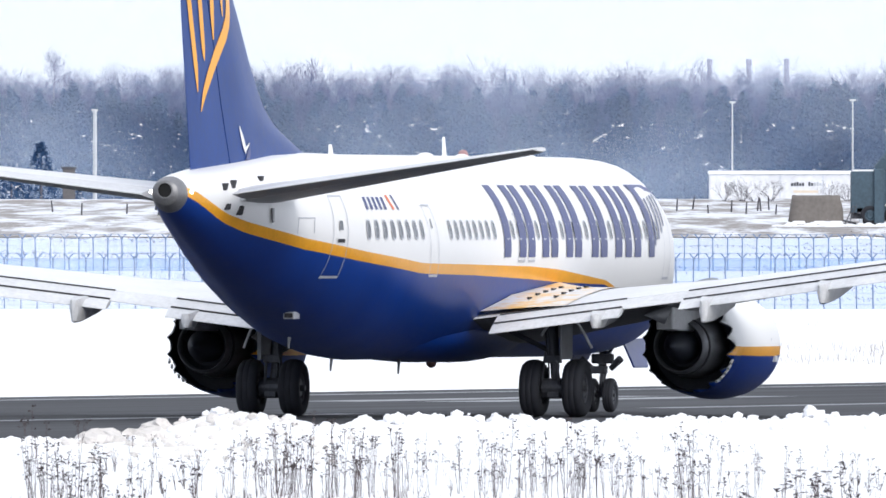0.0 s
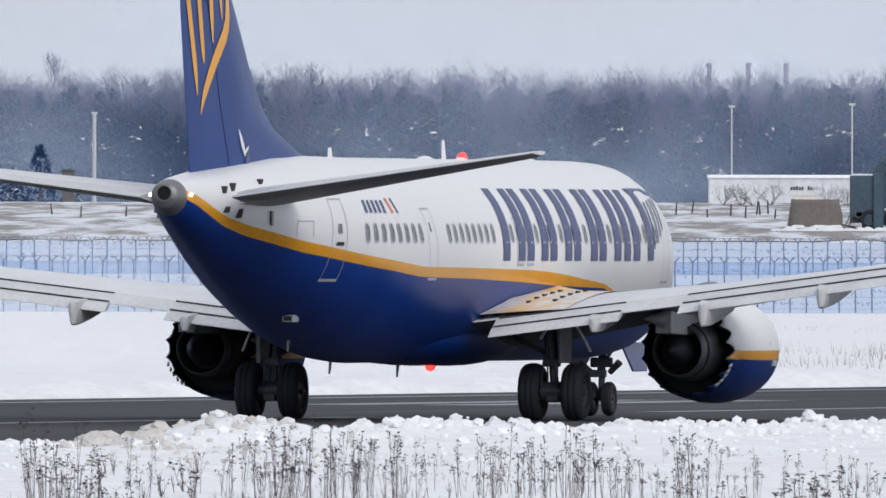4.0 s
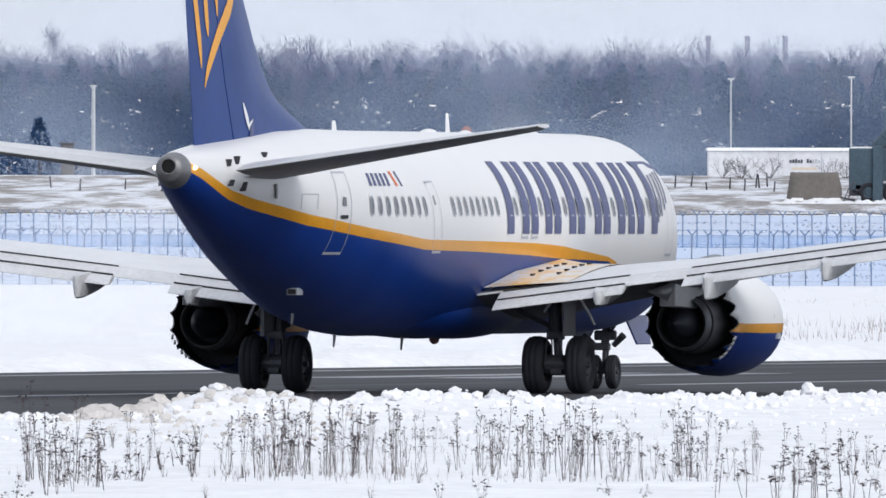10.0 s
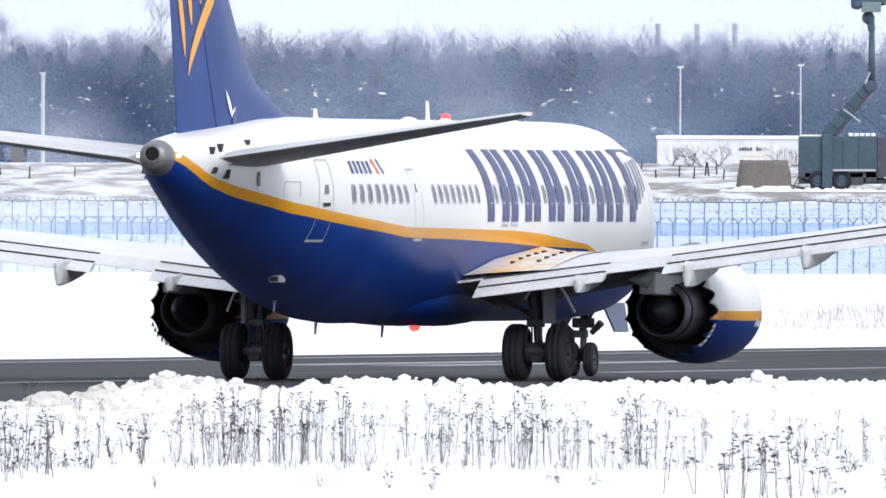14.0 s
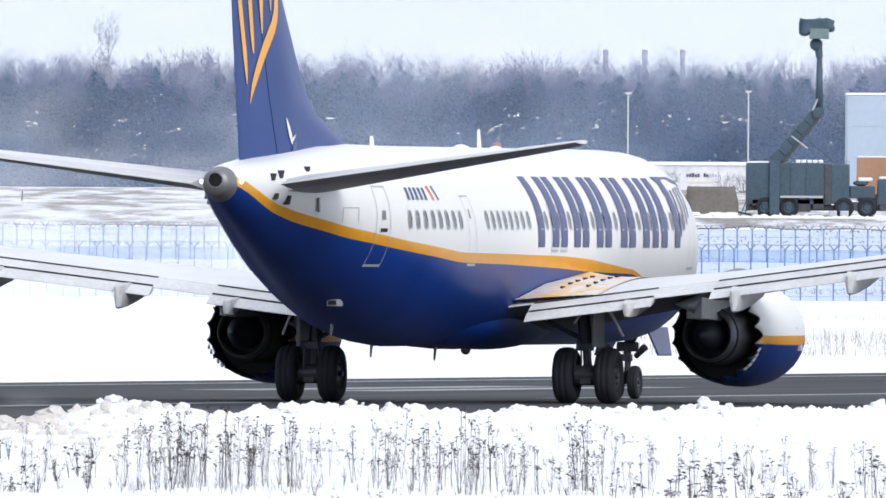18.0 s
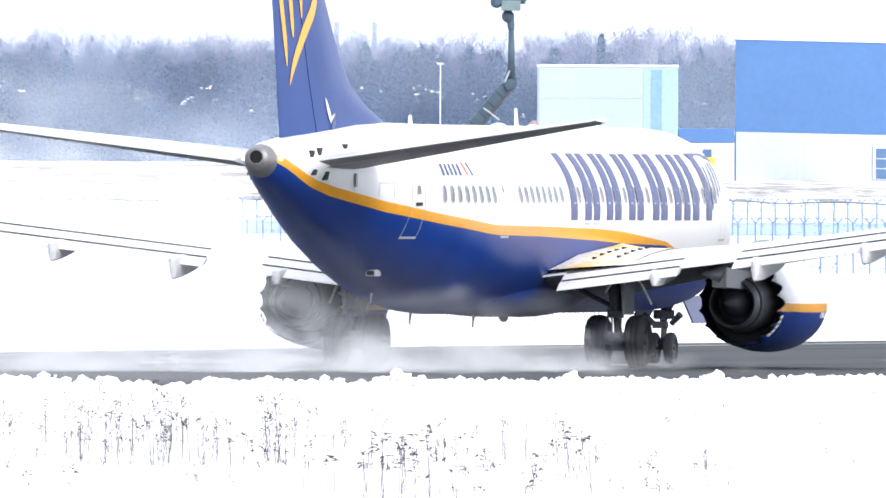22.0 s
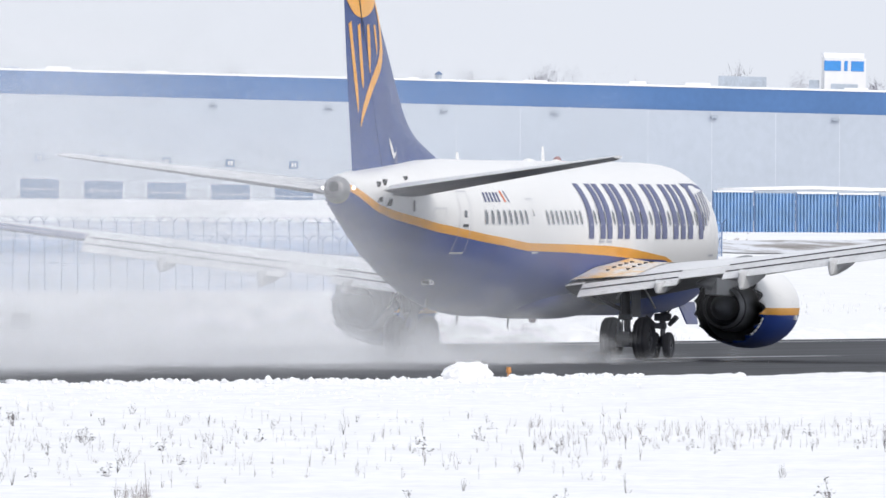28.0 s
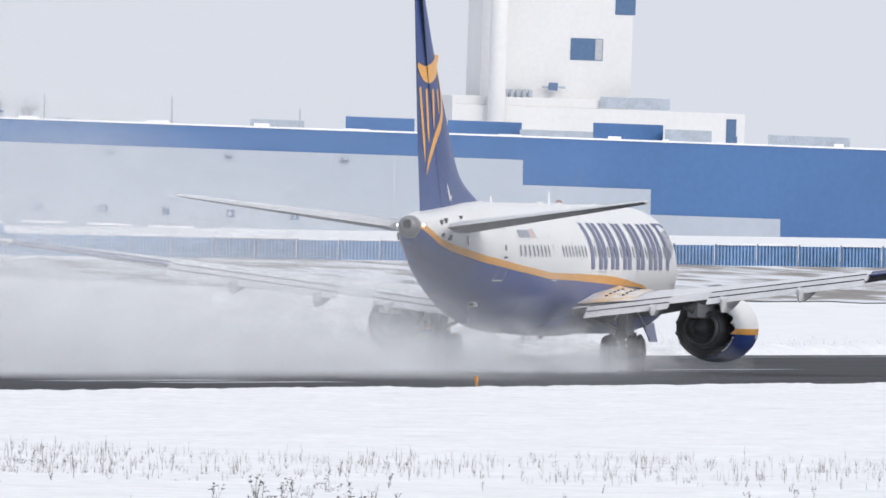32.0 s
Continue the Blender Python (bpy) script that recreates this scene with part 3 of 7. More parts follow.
# ---- engines ----
for side in (1, -1):
    eng = new("engine")
    eng.parent = airliner
    eng.matrix_basis = Matrix.Translation((side * 4.83, -0.55, 1.40))
    eng["label"] = "large engine with a white and blue cowl and saw-tooth nozzle"
    bm = bmesh.new()
    prof = ((3.95, 0.955), (4.5, 1.03), (5.2, 1.08), (6.0, 1.09), (6.7, 1.06), (7.15, 1.0), (7.35, 0.94))
    n = 36
    angs = sorted([2 * math.pi * i / n for i in range(n)] + [2 * math.pi + math.asin(-0.01), math.pi - math.asin(-0.01), math.asin(-0.19) + 2 * math.pi, math.pi - math.asin(-0.19)])
    rings = [[bm.verts.new((r * math.cos(a), y, r * math.sin(a) * (0.97 if math.sin(a) < 0 else 1))) for a in angs] for y, r in prof]
    for a, b in zip(rings, rings[1:]):
        for i in range(len(angs)):
            fc = bm.faces.new((a[i], a[(i + 1) % len(angs)], b[(i + 1) % len(angs)], b[i]))
            mid = math.sin((angs[i] + (angs[i + 1] if i + 1 < len(angs) else 2 * math.pi)) / 2)
            fc.material_index = 0 if mid > -0.01 else 1 if mid > -0.19 else 2
    bmesh.ops.recalc_face_normals(bm, faces=bm.faces)
    part("cowl", bm, [WHITE, GOLD, BLUE], eng, "white cowl with golden band and blue belly", smooth=True)
    part("inlet_lip", revolve([(0.94, 7.35), (0.91, 7.48), (0.86, 7.5), (0.80, 7.40), (0.78, 7.0)], 36), LIP, eng, smooth=True)
    part("inlet_duct", revolve([(0.78, 7.0), (0.80, 6.0), (0.05, 5.9)], 30), DARKMETAL, eng)
    # saw-tooth fan nozzle, a thin shell: painted like the cowl outside, dark inside
    verts, faces, shade = [], [], []
    teeth, fine = 16, 6
    m = teeth * fine
    for layer, off in ((0, 0.0), (1, -0.03)):
        for i in range(m):
            a = 2 * math.pi * i / m
            k = abs((i % fine) - fine / 2) / (fine / 2)
            for y, r in ((3.97, 0.957), (3.72, 0.930), (3.16 + 0.52 * (1 - (1 - k) ** 1.9), 0.872 + 0.045 * k)):
                verts.append(((r + off) * math.cos(a), y, (r + off) * math.sin(a)))
    for layer in (0, 1):
        for i in range(m):
            hgt = math.sin(2 * math.pi * (i + 0.5) / m)
            for j in (0, 1):
                a0, b0 = (layer * m + i) * 3 + j, (layer * m + (i + 1) % m) * 3 + j
                faces.append((a0, b0, b0 + 1, a0 + 1))
                shade.append(3 if layer else 0 if hgt > -0.01 else 1 if hgt > -0.19 else 2)
    for i in range(m):
        a0, b0 = i * 3 + 2, ((i + 1) % m) * 3 + 2
        faces.append((a0, b0, b0 + m * 3, a0 + m * 3))
        shade.append(3)
    noz = pydata("chevron_nozzle", verts, faces, [WHITE, GOLD, BLUE, DARKMETAL], eng, smooth=True)
    noz.data.polygons.foreach_set("material_index", shade)
    noz["label"] = "saw-tooth exhaust nozzle, dark inside"
    part("fan_duct", revolve([(0.925, 3.95), (0.89, 4.3), (0.52, 4.35)], 36), DARKMETAL, eng)
    part("core_cowl", revolve([(0.62, 4.35), (0.63, 3.7), (0.56, 3.0), (0.50, 2.62), (0.485, 2.62), (0.47, 2.9)], 36), HEATED, eng, "heat-tinted inner cowl", smooth=True)
    part("core_band", revolve([(0.567, 3.02), (0.575, 3.0), (0.556, 2.92), (0.545, 2.93)], 36), DARKSEAM, eng, smooth=True)
    part("core_duct", revolve([(0.47, 2.9), (0.40, 3.1), (0.2, 3.15)], 30), DARKMETAL, eng)
    part("exhaust_plug", revolve([(0.33, 3.15), (0.32, 2.75), (0.22, 2.35), (0.08, 2.0), (0.01, 1.93)], 28), DARKMETAL, eng, "dark pointed exhaust plug", smooth=True)
    # pylon with heat shield
    pyl = foil([((0, 6.2, 0.95), (0, 1.6, 0.42), 0.09), ((0, 5.6, 1.35), (0, -0.2, 0.62), 0.10)], (1, 0, 0))
    part("pylon", pyl, UNDER, eng, smooth=True)
    bm = boxed(-0.24, 0.24, 1.45, 3.9, 0.26, 0.9, bevel=0.05)
    for vv in bm.verts:
        if vv.co.y < 2.0:
            vv.co.z = max(vv.co.z, 0.34)
            vv.co.x *= 0.7
    part("pylon_fairing", bm, FLAPGREY, eng, "grey pylon tail fairing")
    part("heat_shield", boxed(-0.16, 0.16, 1.7, 3.9, 0.36, 0.62, bevel=0.06), HEATED, eng)
    # short white strokes on the lower lip of the nozzle
    for i, (deg, r7) in enumerate(((-50, 0.905), (-43, 0.915), (-35, 0.92), (-28, 0.925), (-21, 0.93))):
        a0, a1 = radians(deg), radians(deg + 4.2)
        p0, p1 = Vector((side * math.cos(a0) * r7, 3.42, math.sin(a0) * r7)), Vector((side * math.cos(a1) * r7, 3.52, math.sin(a1) * r7))
        part("vent", rodded(p0, p1, 0.030, 0.024, 6), WHITE, eng, "small white stroke")
    part("cowl_latch", boxed(side * 1.0, side * 1.08, 6.0, 6.07, 0.02, 0.16, bevel=0.01), LINE, eng)
    part("data_plate", boxed(side * 1.055 - 0.03, side * 1.055 + 0.03, 6.35, 6.55, -0.32, -0.20), LINE, eng)


# ---- undercarriage ----
def wheel_mesh(r, w):
    return revolve([(r * 0.52, -w * 0.38), (r * 0.62, -w * 0.5), (r * 0.86, -w * 0.5), (r * 0.96, -w * 0.36), (r, -w * 0.16), (r * 0.985, -w * 0.15), (r * 0.985, -w * 0.13), (r, -w * 0.12),
                    (r, w * 0.12), (r * 0.985, w * 0.13), (r * 0.985, w * 0.15), (r, w * 0.16), (r * 0.96, w * 0.36), (r * 0.86, w * 0.5), (r * 0.62, w * 0.5), (r * 0.52, w * 0.38)], 36, "X")


def hub_mesh(r, w):
    bm = revolve([(0.03, -w * 0.34), (r * 0.30, -w * 0.34), (r * 0.36, -w * 0.2), (r * 0.52, -w * 0.38), (r * 0.52, w * 0.38), (r * 0.36, w * 0.2), (r * 0.30, w * 0.34), (0.03, w * 0.34)], 24, "X")
    for i in range(8):
        a = i * math.pi / 4
        box(bm, -w * 0.37, w * 0.37, math.cos(a) * r * 0.42 - 0.02, math.cos(a) * r * 0.42 + 0.02, math.sin(a) * r * 0.42 - 0.02, math.sin(a) * r * 0.42 + 0.02)
    return bm


WHEELS = []
for x, y, r, w in ((2.43, 0, 0.565, 0.40), (3.29, 0, 0.565, 0.40), (-2.43, 0, 0.565, 0.40), (-3.29, 0, 0.565, 0.40), (0.19, 15.56, 0.345, 0.20), (-0.19, 15.56, 0.345, 0.20)):
    wheel = new("wheel")
    wheel.parent = airliner
    wheel.matrix_basis = Matrix.Translation((x, y, r + 0.02))
    part("tyre", wheel_mesh(r, w), TYRE, wheel, "black rubber tyre", smooth=True)
    part("rim", hub_mesh(r, w), STEEL, wheel)
    WHEELS.append((wheel, x, y, r))
for side in (1, -1):
    part("gear_leg", rod(rod(bmesh.new(), (side * 2.86, 0, 0.55), (side * 2.80, 0.05, 1.25), 0.075, 0.075, 14), (side * 2.80, 0.05, 1.2), (side * 2.70, 0.15, 2.2), 0.125, 0.14, 14), STEEL, airliner, "grey steel gear leg")
    part("axle", rodded((side * 2.2, 0, 0.585), (side * 3.5, 0, 0.585), 0.06, None, 12), STEEL, airliner)
    bm = rodded((side * 2.83, 0.25, 0.75), (side * 2.80, 0.42, 1.05), 0.035)
    rod(bm, (side * 2.80, 0.42, 1.05), (side * 2.78, 0.12, 1.4), 0.035)
    rod(bm, (side * 2.75, 0.1, 1.3), (side * 1.5, 0.2, 1.9), 0.05)
    rod(bm, (side * 2.75, -0.1, 0.8), (side * 2.72, -0.1, 1.9), 0.018)
    part("brace", bm, STEEL, airliner)
    bm = bmesh.new()
    hose = [Vector((side * (2.62 + 0.9 * k), -0.22 + 0.5 * k, 1.62 + 0.55 * math.sin(math.pi * k) - 0.25 * k)) for k in [i / 8 for i in range(9)]]
    for ha, hb in zip(hose, hose[1:]):
        rod(bm, ha, hb, 0.028, 0.028, 6)
    part("hose", bm, FLAPGREY, airliner, "curved pale hydraulic hose")
    bm = rodded((side * 2.98, -0.16, 0.62), (side * 2.93, -0.24, 1.12), 0.03)
    rod(bm, (side * 2.62, -0.16, 0.7), (side * 2.70, -0.2, 1.3), 0.022)
    box(bm, side * 2.84 - 0.17, side * 2.84 + 0.17, -0.2, -0.08, 1.08, 1.24, 0.02)
    box(bm, side * 2.86 - 0.12, side * 2.86 + 0.12, -0.22, 0.05, 0.40, 0.52, 0.02)
    part("torque_link", bm, STEEL, airliner)
    part("gear_door", boxed(side * 3.02, side * 3.07, -0.35, 0.55, 1.15, 2.05, bevel=0.015), UNDER, airliner)
    part("brake_unit", rodded((side * 2.62, 0, 0.585), (side * 3.1, 0, 0.585), 0.2, None, 16), STEEL, airliner)
part("nose_leg", rod(rod(bmesh.new(), (0, 15.56, 0.34), (0, 15.7, 1.0), 0.05, 0.05, 12), (0, 15.68, 0.95), (0, 15.9, 1.6), 0.085, 0.09, 12), STEEL, airliner)
part("nose_axle", rodded((-0.3, 15.56, 0.365), (0.3, 15.56, 0.365), 0.04), STEEL, airliner)
bm = rodded((0, 15.8, 0.6), (0, 15.95, 0.85), 0.03)
rod(bm, (0, 15.75, 1.0), (0, 16.6, 1.35), 0.04)
box(bm, -0.16, 0.16, 15.3, 15.5, 0.8, 0.95, 0.02)
box(bm, -0.22, 0.22, 15.62, 15.8, 1.0, 1.2, 0.03)
rod(bm, (0.2, 15.6, 0.9), (0.42, 15.5, 1.1), 0.06, 0.08)
rod(bm, (-0.2, 15.6, 0.9), (-0.42, 15.5, 1.1), 0.06, 0.08)
part("nose_brace", bm, STEEL, airliner)
for side in (1, -1):
    bm = boxed(-0.02, 0.02, -0.95, 0.95, -0.62, 0.0, bevel=0.012)
    for vv in bm.verts:
        if vv.co.z < -0.3:
            vv.co.y = vv.co.y * 0.62 - 0.15
    door = part("nose_door", bm, INK, airliner)
    door.matrix_basis = pose(side * 0.46, 16.35, 1.50, 0, side * -20, 0)


# ---- painted and fitted details on the body ----
def decal(name, outline, side, material, lift=0.010, parent=None):
    """A thin plate that follows the body: rows of (y, z) pairs across, from bottom to top."""
    verts, faces = [], []
    for (ya, yb, z) in outline:
        for y in (ya, yb):
            verts.append((side * (skin(y, z) + lift), y, z))
    for i in range(len(outline) - 1):
        faces.append((2 * i, 2 * i + 1, 2 * i + 3, 2 * i + 2))
    return pydata(name, verts, faces, material, parent or fuselage, smooth=True)


def window_plate(y, side):
    verts = []
    for i in range(12):
        a = 2 * math.pi * i / 12
        yy = y + 0.115 * math.copysign(abs(math.cos(a)) ** 0.7, math.cos(a))
        zz = 3.69 + 0.175 * math.copysign(abs(math.sin(a)) ** 0.7, math.sin(a))
        verts.append((side * (skin(yy, zz) + 0.006), yy, zz))
    ob = pydata("cabin_window", verts, [tuple(range(12))], GLASSDARK, fuselage)
    rim = []
    for k in (1.0, 1.22):
        for x, yy, zz in verts:
            y2, z2 = y + (yy - y) * k, 3.69 + (zz - 3.69) * (1 + (k - 1) * 0.7)
            rim.append((side * (skin(y2, z2) + 0.012), y2, z2))
    pydata("window_frame", rim, [(i, (i + 1) % 12, 12 + (i + 1) % 12, 12 + i) for i in range(12)], LINE, ob)


WINDOW_ROWS = [-10.26 + 0.508 * i for i in range(8)] + [-4.45 + 0.508 * i for i in range(35) if i not in (8,)]
for side in (1, -1):
    for y in WINDOW_ROWS:
        window_plate(y, side)


def outline(name, y0, y1, z0, z1, side, w=0.024, material=LINE):
    """The painted frame of a door."""
    rows = 14
    zs = [z0 + (z1 - z0) * i / rows for i in range(rows + 1)]
    d = decal(name, [(y0 - w, y0, z) for z in zs], side, material)
    decal("outline_side", [(y1, y1 + w, z) for z in zs], side, material, parent=d)
    decal("outline_sill", [(y0 - w, y1 + w, z0 - 0.05), (y0 - w, y1 + w, z0)], side, material, parent=d)
    decal("outline_head", [(y0 - w, y1 + w, z1), (y0 - w, y1 + w, z1 + 0.03)], side, material, parent=d)
    return d


for side in (1, -1):
    d = outline("rear_door_outline", -12.2, -11.45, 2.80, 4.32, side)
    decal("door_window", [(-11.92, -11.7, 3.68), (-11.9, -11.72, 3.86)], side, GLASSDARK, 0.014, d)
    decal("door_handle", [(-11.98, -11.6, 3.44), (-11.98, -11.6, 3.51)], side, DARKSEAM, 0.016, d)
    d = outline("mid_exit_outline", -6.15, -5.55, 2.82, 4.15, side, 0.022)
    decal("exit_window", [(-5.94, -5.84, 3.72), (-5.92, -5.86, 3.9)], side, GLASSDARK, 0.012, d)
    for y0 in (0.95, 1.75):
        outline("overwing_exit_outline", y0, y0 + 0.5, 3.1, 3.98, side, 0.022)
    # large name along the body: plain leaning bars in its colours, two to a letter's place
    y, bars = -0.25, []
    for wdt in (1.85, 1.75, 1.85, 2.0, 1.85, 0.75, 1.85):
        bars.append((y, wdt))
        y += wdt + 0.14
    rows = 10
    for y0, wdt in bars:
        stems = ((0.0, 0.55), (wdt - 0.60, wdt - 0.05)) if wdt > 1 else ((0.1, 0.62),)
        for a, b in stems:
            decal("name_bar", [(y0 + a + 0.20 * k, y0 + b + 0.20 * k, 3.15 + 1.42 * k) for k in [i / rows for i in range(rows + 1)]], side, INK, 0.013)
    # thin plain strokes of the emblem ahead of the name
    for i in range(5):
        decal("emblem_stroke", [(12.1 + 0.42 * i + 0.3 * k, 12.22 + 0.42 * i + 0.3 * k, 3.25 + 0.13 * i + (1.05 - 0.1 * i) * k) for k in [j / 8 for j in range(9)]], side, INK, 0.013)
    decal("emblem_stroke", [(12.2, 14.6, 4.40), (12.0, 14.4, 4.52), (11.9, 13.8, 4.60)], side, INK, 0.014)
    outline("front_door_outline", 13.6, 14.35, 2.75, 4.35, side, 0.024)
    decal("service_hatch", [(-14.0, -13.97, 3.62), (-14.0, -13.97, 3.9)], side, LINE)
    decal("service_hatch", [(-13.2, -13.17, 3.62), (-13.2, -13.17, 3.9)], side, LINE)
    decal("service_hatch", [(-14.0, -13.17, 3.9), (-14.0, -13.17, 3.92)], side, LINE)
    # registration: plain short bars, and a small flag
    for i in range(5):
        decal("registration_bar", [(-10.15 + i * 0.3, -9.99 + i * 0.3, 4.08), (-10.11 + i * 0.3, -9.95 + i * 0.3, 4.32)], side, INK, 0.012)
    decal("flag_bar", [(-8.04, -7.92, 4.08), (-8.12, -8.0, 4.36)], side, INK, 0.012)
    decal("flag_bar", [(-8.42, -8.26, 4.08), (-8.50, -8.34, 4.36)], side, RED, 0.012)
part("tall_antenna", foil([((0, 2.62, 5.1), (0, 2.3, 5.1), 0.12), ((0, 2.48, 5.52), (0, 2.32, 5.52), 0.12)], (1, 0, 0)), WHITE, airliner)
part("short_antenna", foil([((0, -6.5, 5.12), (0, -6.85, 5.12), 0.12), ((0, -6.62, 5.34), (0, -6.82, 5.34), 0.12)], (1, 0, 0)), WHITE, airliner)
for y, rr in ((0.9, 0.2), (3.9, 0.16), (9.6, 0.14)):
    bm = bmesh.new()
    bmesh.ops.create_uvsphere(bm, u_segments=14, v_segments=8, radius=rr)
    for vv in bm.verts:
        vv.co = Vector((vv.co.x * 0.8, y + vv.co.y * 1.8, 5.12 + vv.co.z * 0.45))
    part("crown_bump", bm, WHITE, airliner, smooth=True)
for y, zt, ln in ((-9.9, 1.62, 0.22), (-6.6, 1.2, 0.25), (-1.2, 1.15, 0.28)):
    part("belly_mast", foil([((0, y + 0.1, zt), (0, y - 0.12, zt), 0.12), ((0, y - 0.05, zt - ln), (0, y - 0.14, zt - ln), 0.12)], (1, 0, 0)), UNDER, airliner)
hatch = part("belly_hatch", boxed(0.34, 0.56, -11.75, -11.3, 1.97, 2.11, bevel=0.015), LINE, airliner, "small pale-rimmed open hatch")
part("hatch_opening", boxed(0.37, 0.53, -11.77, -11.4, 1.995, 2.085), DARKSEAM, hatch)
REDGLASS = mat("red_beacon_glass", (0.34, 0.2, 0.2), 0.2)
REDGLOW = glow("red_beacon_glow", (1.0, 0.010, 0.008), 12.0)
BEACONS = []
for name, y, z in (("belly_beacon", 1.4, 1.08), ("crown_beacon", 4.0, 5.17)):
    part(name + "_base", rodded((0, y, z - 0.05 if z > 3 else z + 0.09), (0, y, z - 0.13 if z > 3 else z + 0.02), 0.12, 0.12, 16), STEEL, airliner)
    bm = bmesh.new()
    bmesh.ops.create_uvsphere(bm, u_segments=16, v_segments=10, radius=0.105)
    for fc in bm.faces:
        fc.material_index = 1 if fc.calc_center_median().y < -0.02 else 0
    ob = part(name, bm, [REDGLASS, REDGLOW], airliner, "turning red beacon lamp")
    ob.matrix_basis = pose(0, y, z, 0, 0, 180)
    BEACONS.append((ob, y, z))


# ---- the far side: hall, woods, trucks ----
HALLBLUE = mat("blue_ribbed_cladding", (0.065, 0.155, 0.35), 0.5, vary=0.08, scale=0.15, fine=2)
HALLGREY = mat("pale_grey_cladding", (0.42, 0.465, 0.535), 0.5, vary=0.05, scale=0.12, fine=1.5)
DOORBLUE = mat("blue_dock_door", (0.07, 0.14, 0.27), 0.5, vary=0.1)
PALEFRAME = mat("pale_dock_frame", (0.52, 0.56, 0.62), 0.5)
ROOFBOX = mat("grey_roof_unit_metal", (0.40, 0.45, 0.52), 0.5, 0.2, 0.15, 1, 6)
TOWERWHITE = mat("white_tower_render", (0.72, 0.72, 0.73), 0.6, vary=0.04, scale=0.2, fine=2)
TOWERGLASS = mat("blue_tinted_glass", (0.09, 0.16, 0.29), 0.12)
POLEGREY = mat("galvanised_pole", (0.45, 0.47, 0.50), 0.5, 0.3)
# dark green with blue air haze blended into the colour
ARMYGREEN = mat("hazed_green_vehicle_paint", (0.046, 0.082, 0.115), 0.5, vary=0.25, scale=0.6, fine=5)
CANVAS = mat("brown_grey_canvas", (0.17, 0.155, 0.145), 0.85, vary=0.2, scale=0.5, fine=4)
ORANGE = mat("orange_lorry_side", (0.36, 0.20, 0.12), 0.5, vary=0.1)
YELLOW = mat("yellow_vehicle_paint", (0.75, 0.45, 0.06), 0.5)
FENCEBLUE = mat("blue_fence_sheet", (0.27, 0.44, 0.68), 0.45, vary=0.2, scale=0.3, fine=3)
FENCEPOST = mat("grey_blue_fence_post", (0.12, 0.185, 0.32), 0.6, vary=0.15)


def hall_p(u):
    """Scale along the long hall's front, which recedes to the right."""
    return 25.0 - (math.tan(u / F) * F - 1247) * 0.0003


def hall_drop(u):
    """The hall stands on land that falls away to the right."""
    return (295 - 0.0202 * (math.tan(u / F) * F - 1247)) / hall_p(u) - HT


HT = 295 / 25.0  # roof edge above the camera's height
hall = thing("warehouse", "long pale grey warehouse with stepped blue cladding and loading docks", "building")


def front(u, v, name, u1, v1, material, out=0.0, label="", parent=hall, deep=0.3):
    """A panel of the hall's front between bearings u and u1, from v to v1 metres above the camera's height."""
    p0, p1 = hall_p(u), hall_p(u1)
    a, b = Vector((ux(u, p0), F / p0, 0)), Vector((ux(u1, p1), F / p1, 0))
    d = (b - a).normalized()
    nrm = Vector((d.y, -d.x, 0))
    bm = bmesh.new()
    vs = []
    for q in (deep, 0):
        for pt, z, uu in ((a, v, u), (b, v, u1), (b, v1, u1), (a, v1, u)):
            w = pt + nrm * out + Vector((pt.x / pt.y, 1, 0)) * q
            vs.append(bm.verts.new((w.x, w.y, H + z + hall_drop(uu))))
    for fc in ((4, 5, 6, 7), (3, 2, 1, 0), (0, 1, 5, 4), (1, 2, 6, 5), (2, 3, 7, 6), (3, 0, 4, 7)):
        bm.faces.new([vs[i] for i in fc])
    bmesh.ops.recalc_face_normals(bm, faces=bm.faces)
    return part(name, bm, material, parent, label)


front(1247, -4, "front_wall", 7200, HT, HALLBLUE, deep=40.0)
for u0, u1, z in ((1247, 1587, 5.25), (1587, 1810, 7.0), (1810, 2037, 8.65), (2037, 5203, 10.12), (5203, 5430, 8.25), (5430, 5660, 6.35)):
    front(u0, -4, "grey_cladding", u1, z, HALLGREY, 0.12)
for u in np.arange(1360, 5200, 113):
    zt = 5.2 if u < 1587 else 6.9 if u < 1810 else 8.6 if u < 2037 else 10.1
    front(u - 0.8, -3, "cladding_joint", u + 0.5, zt, PALEFRAME, 0.13, deep=0.02)
front(1247, HT, "roof_snow", 7200, HT + 0.14, SNOW, 0.1, "thin snow along the roof edge", deep=40.0)
rng = random.Random(5)
for u in np.arange(1330, 5900, 190):
    u = u + rng.uniform(-60, 60)
    front(u, HT + 0.10, "roof_snow_lump", u + rng.uniform(10, 46), HT + rng.uniform(0.2, 0.42), SNOW, 0.0, deep=0.8)


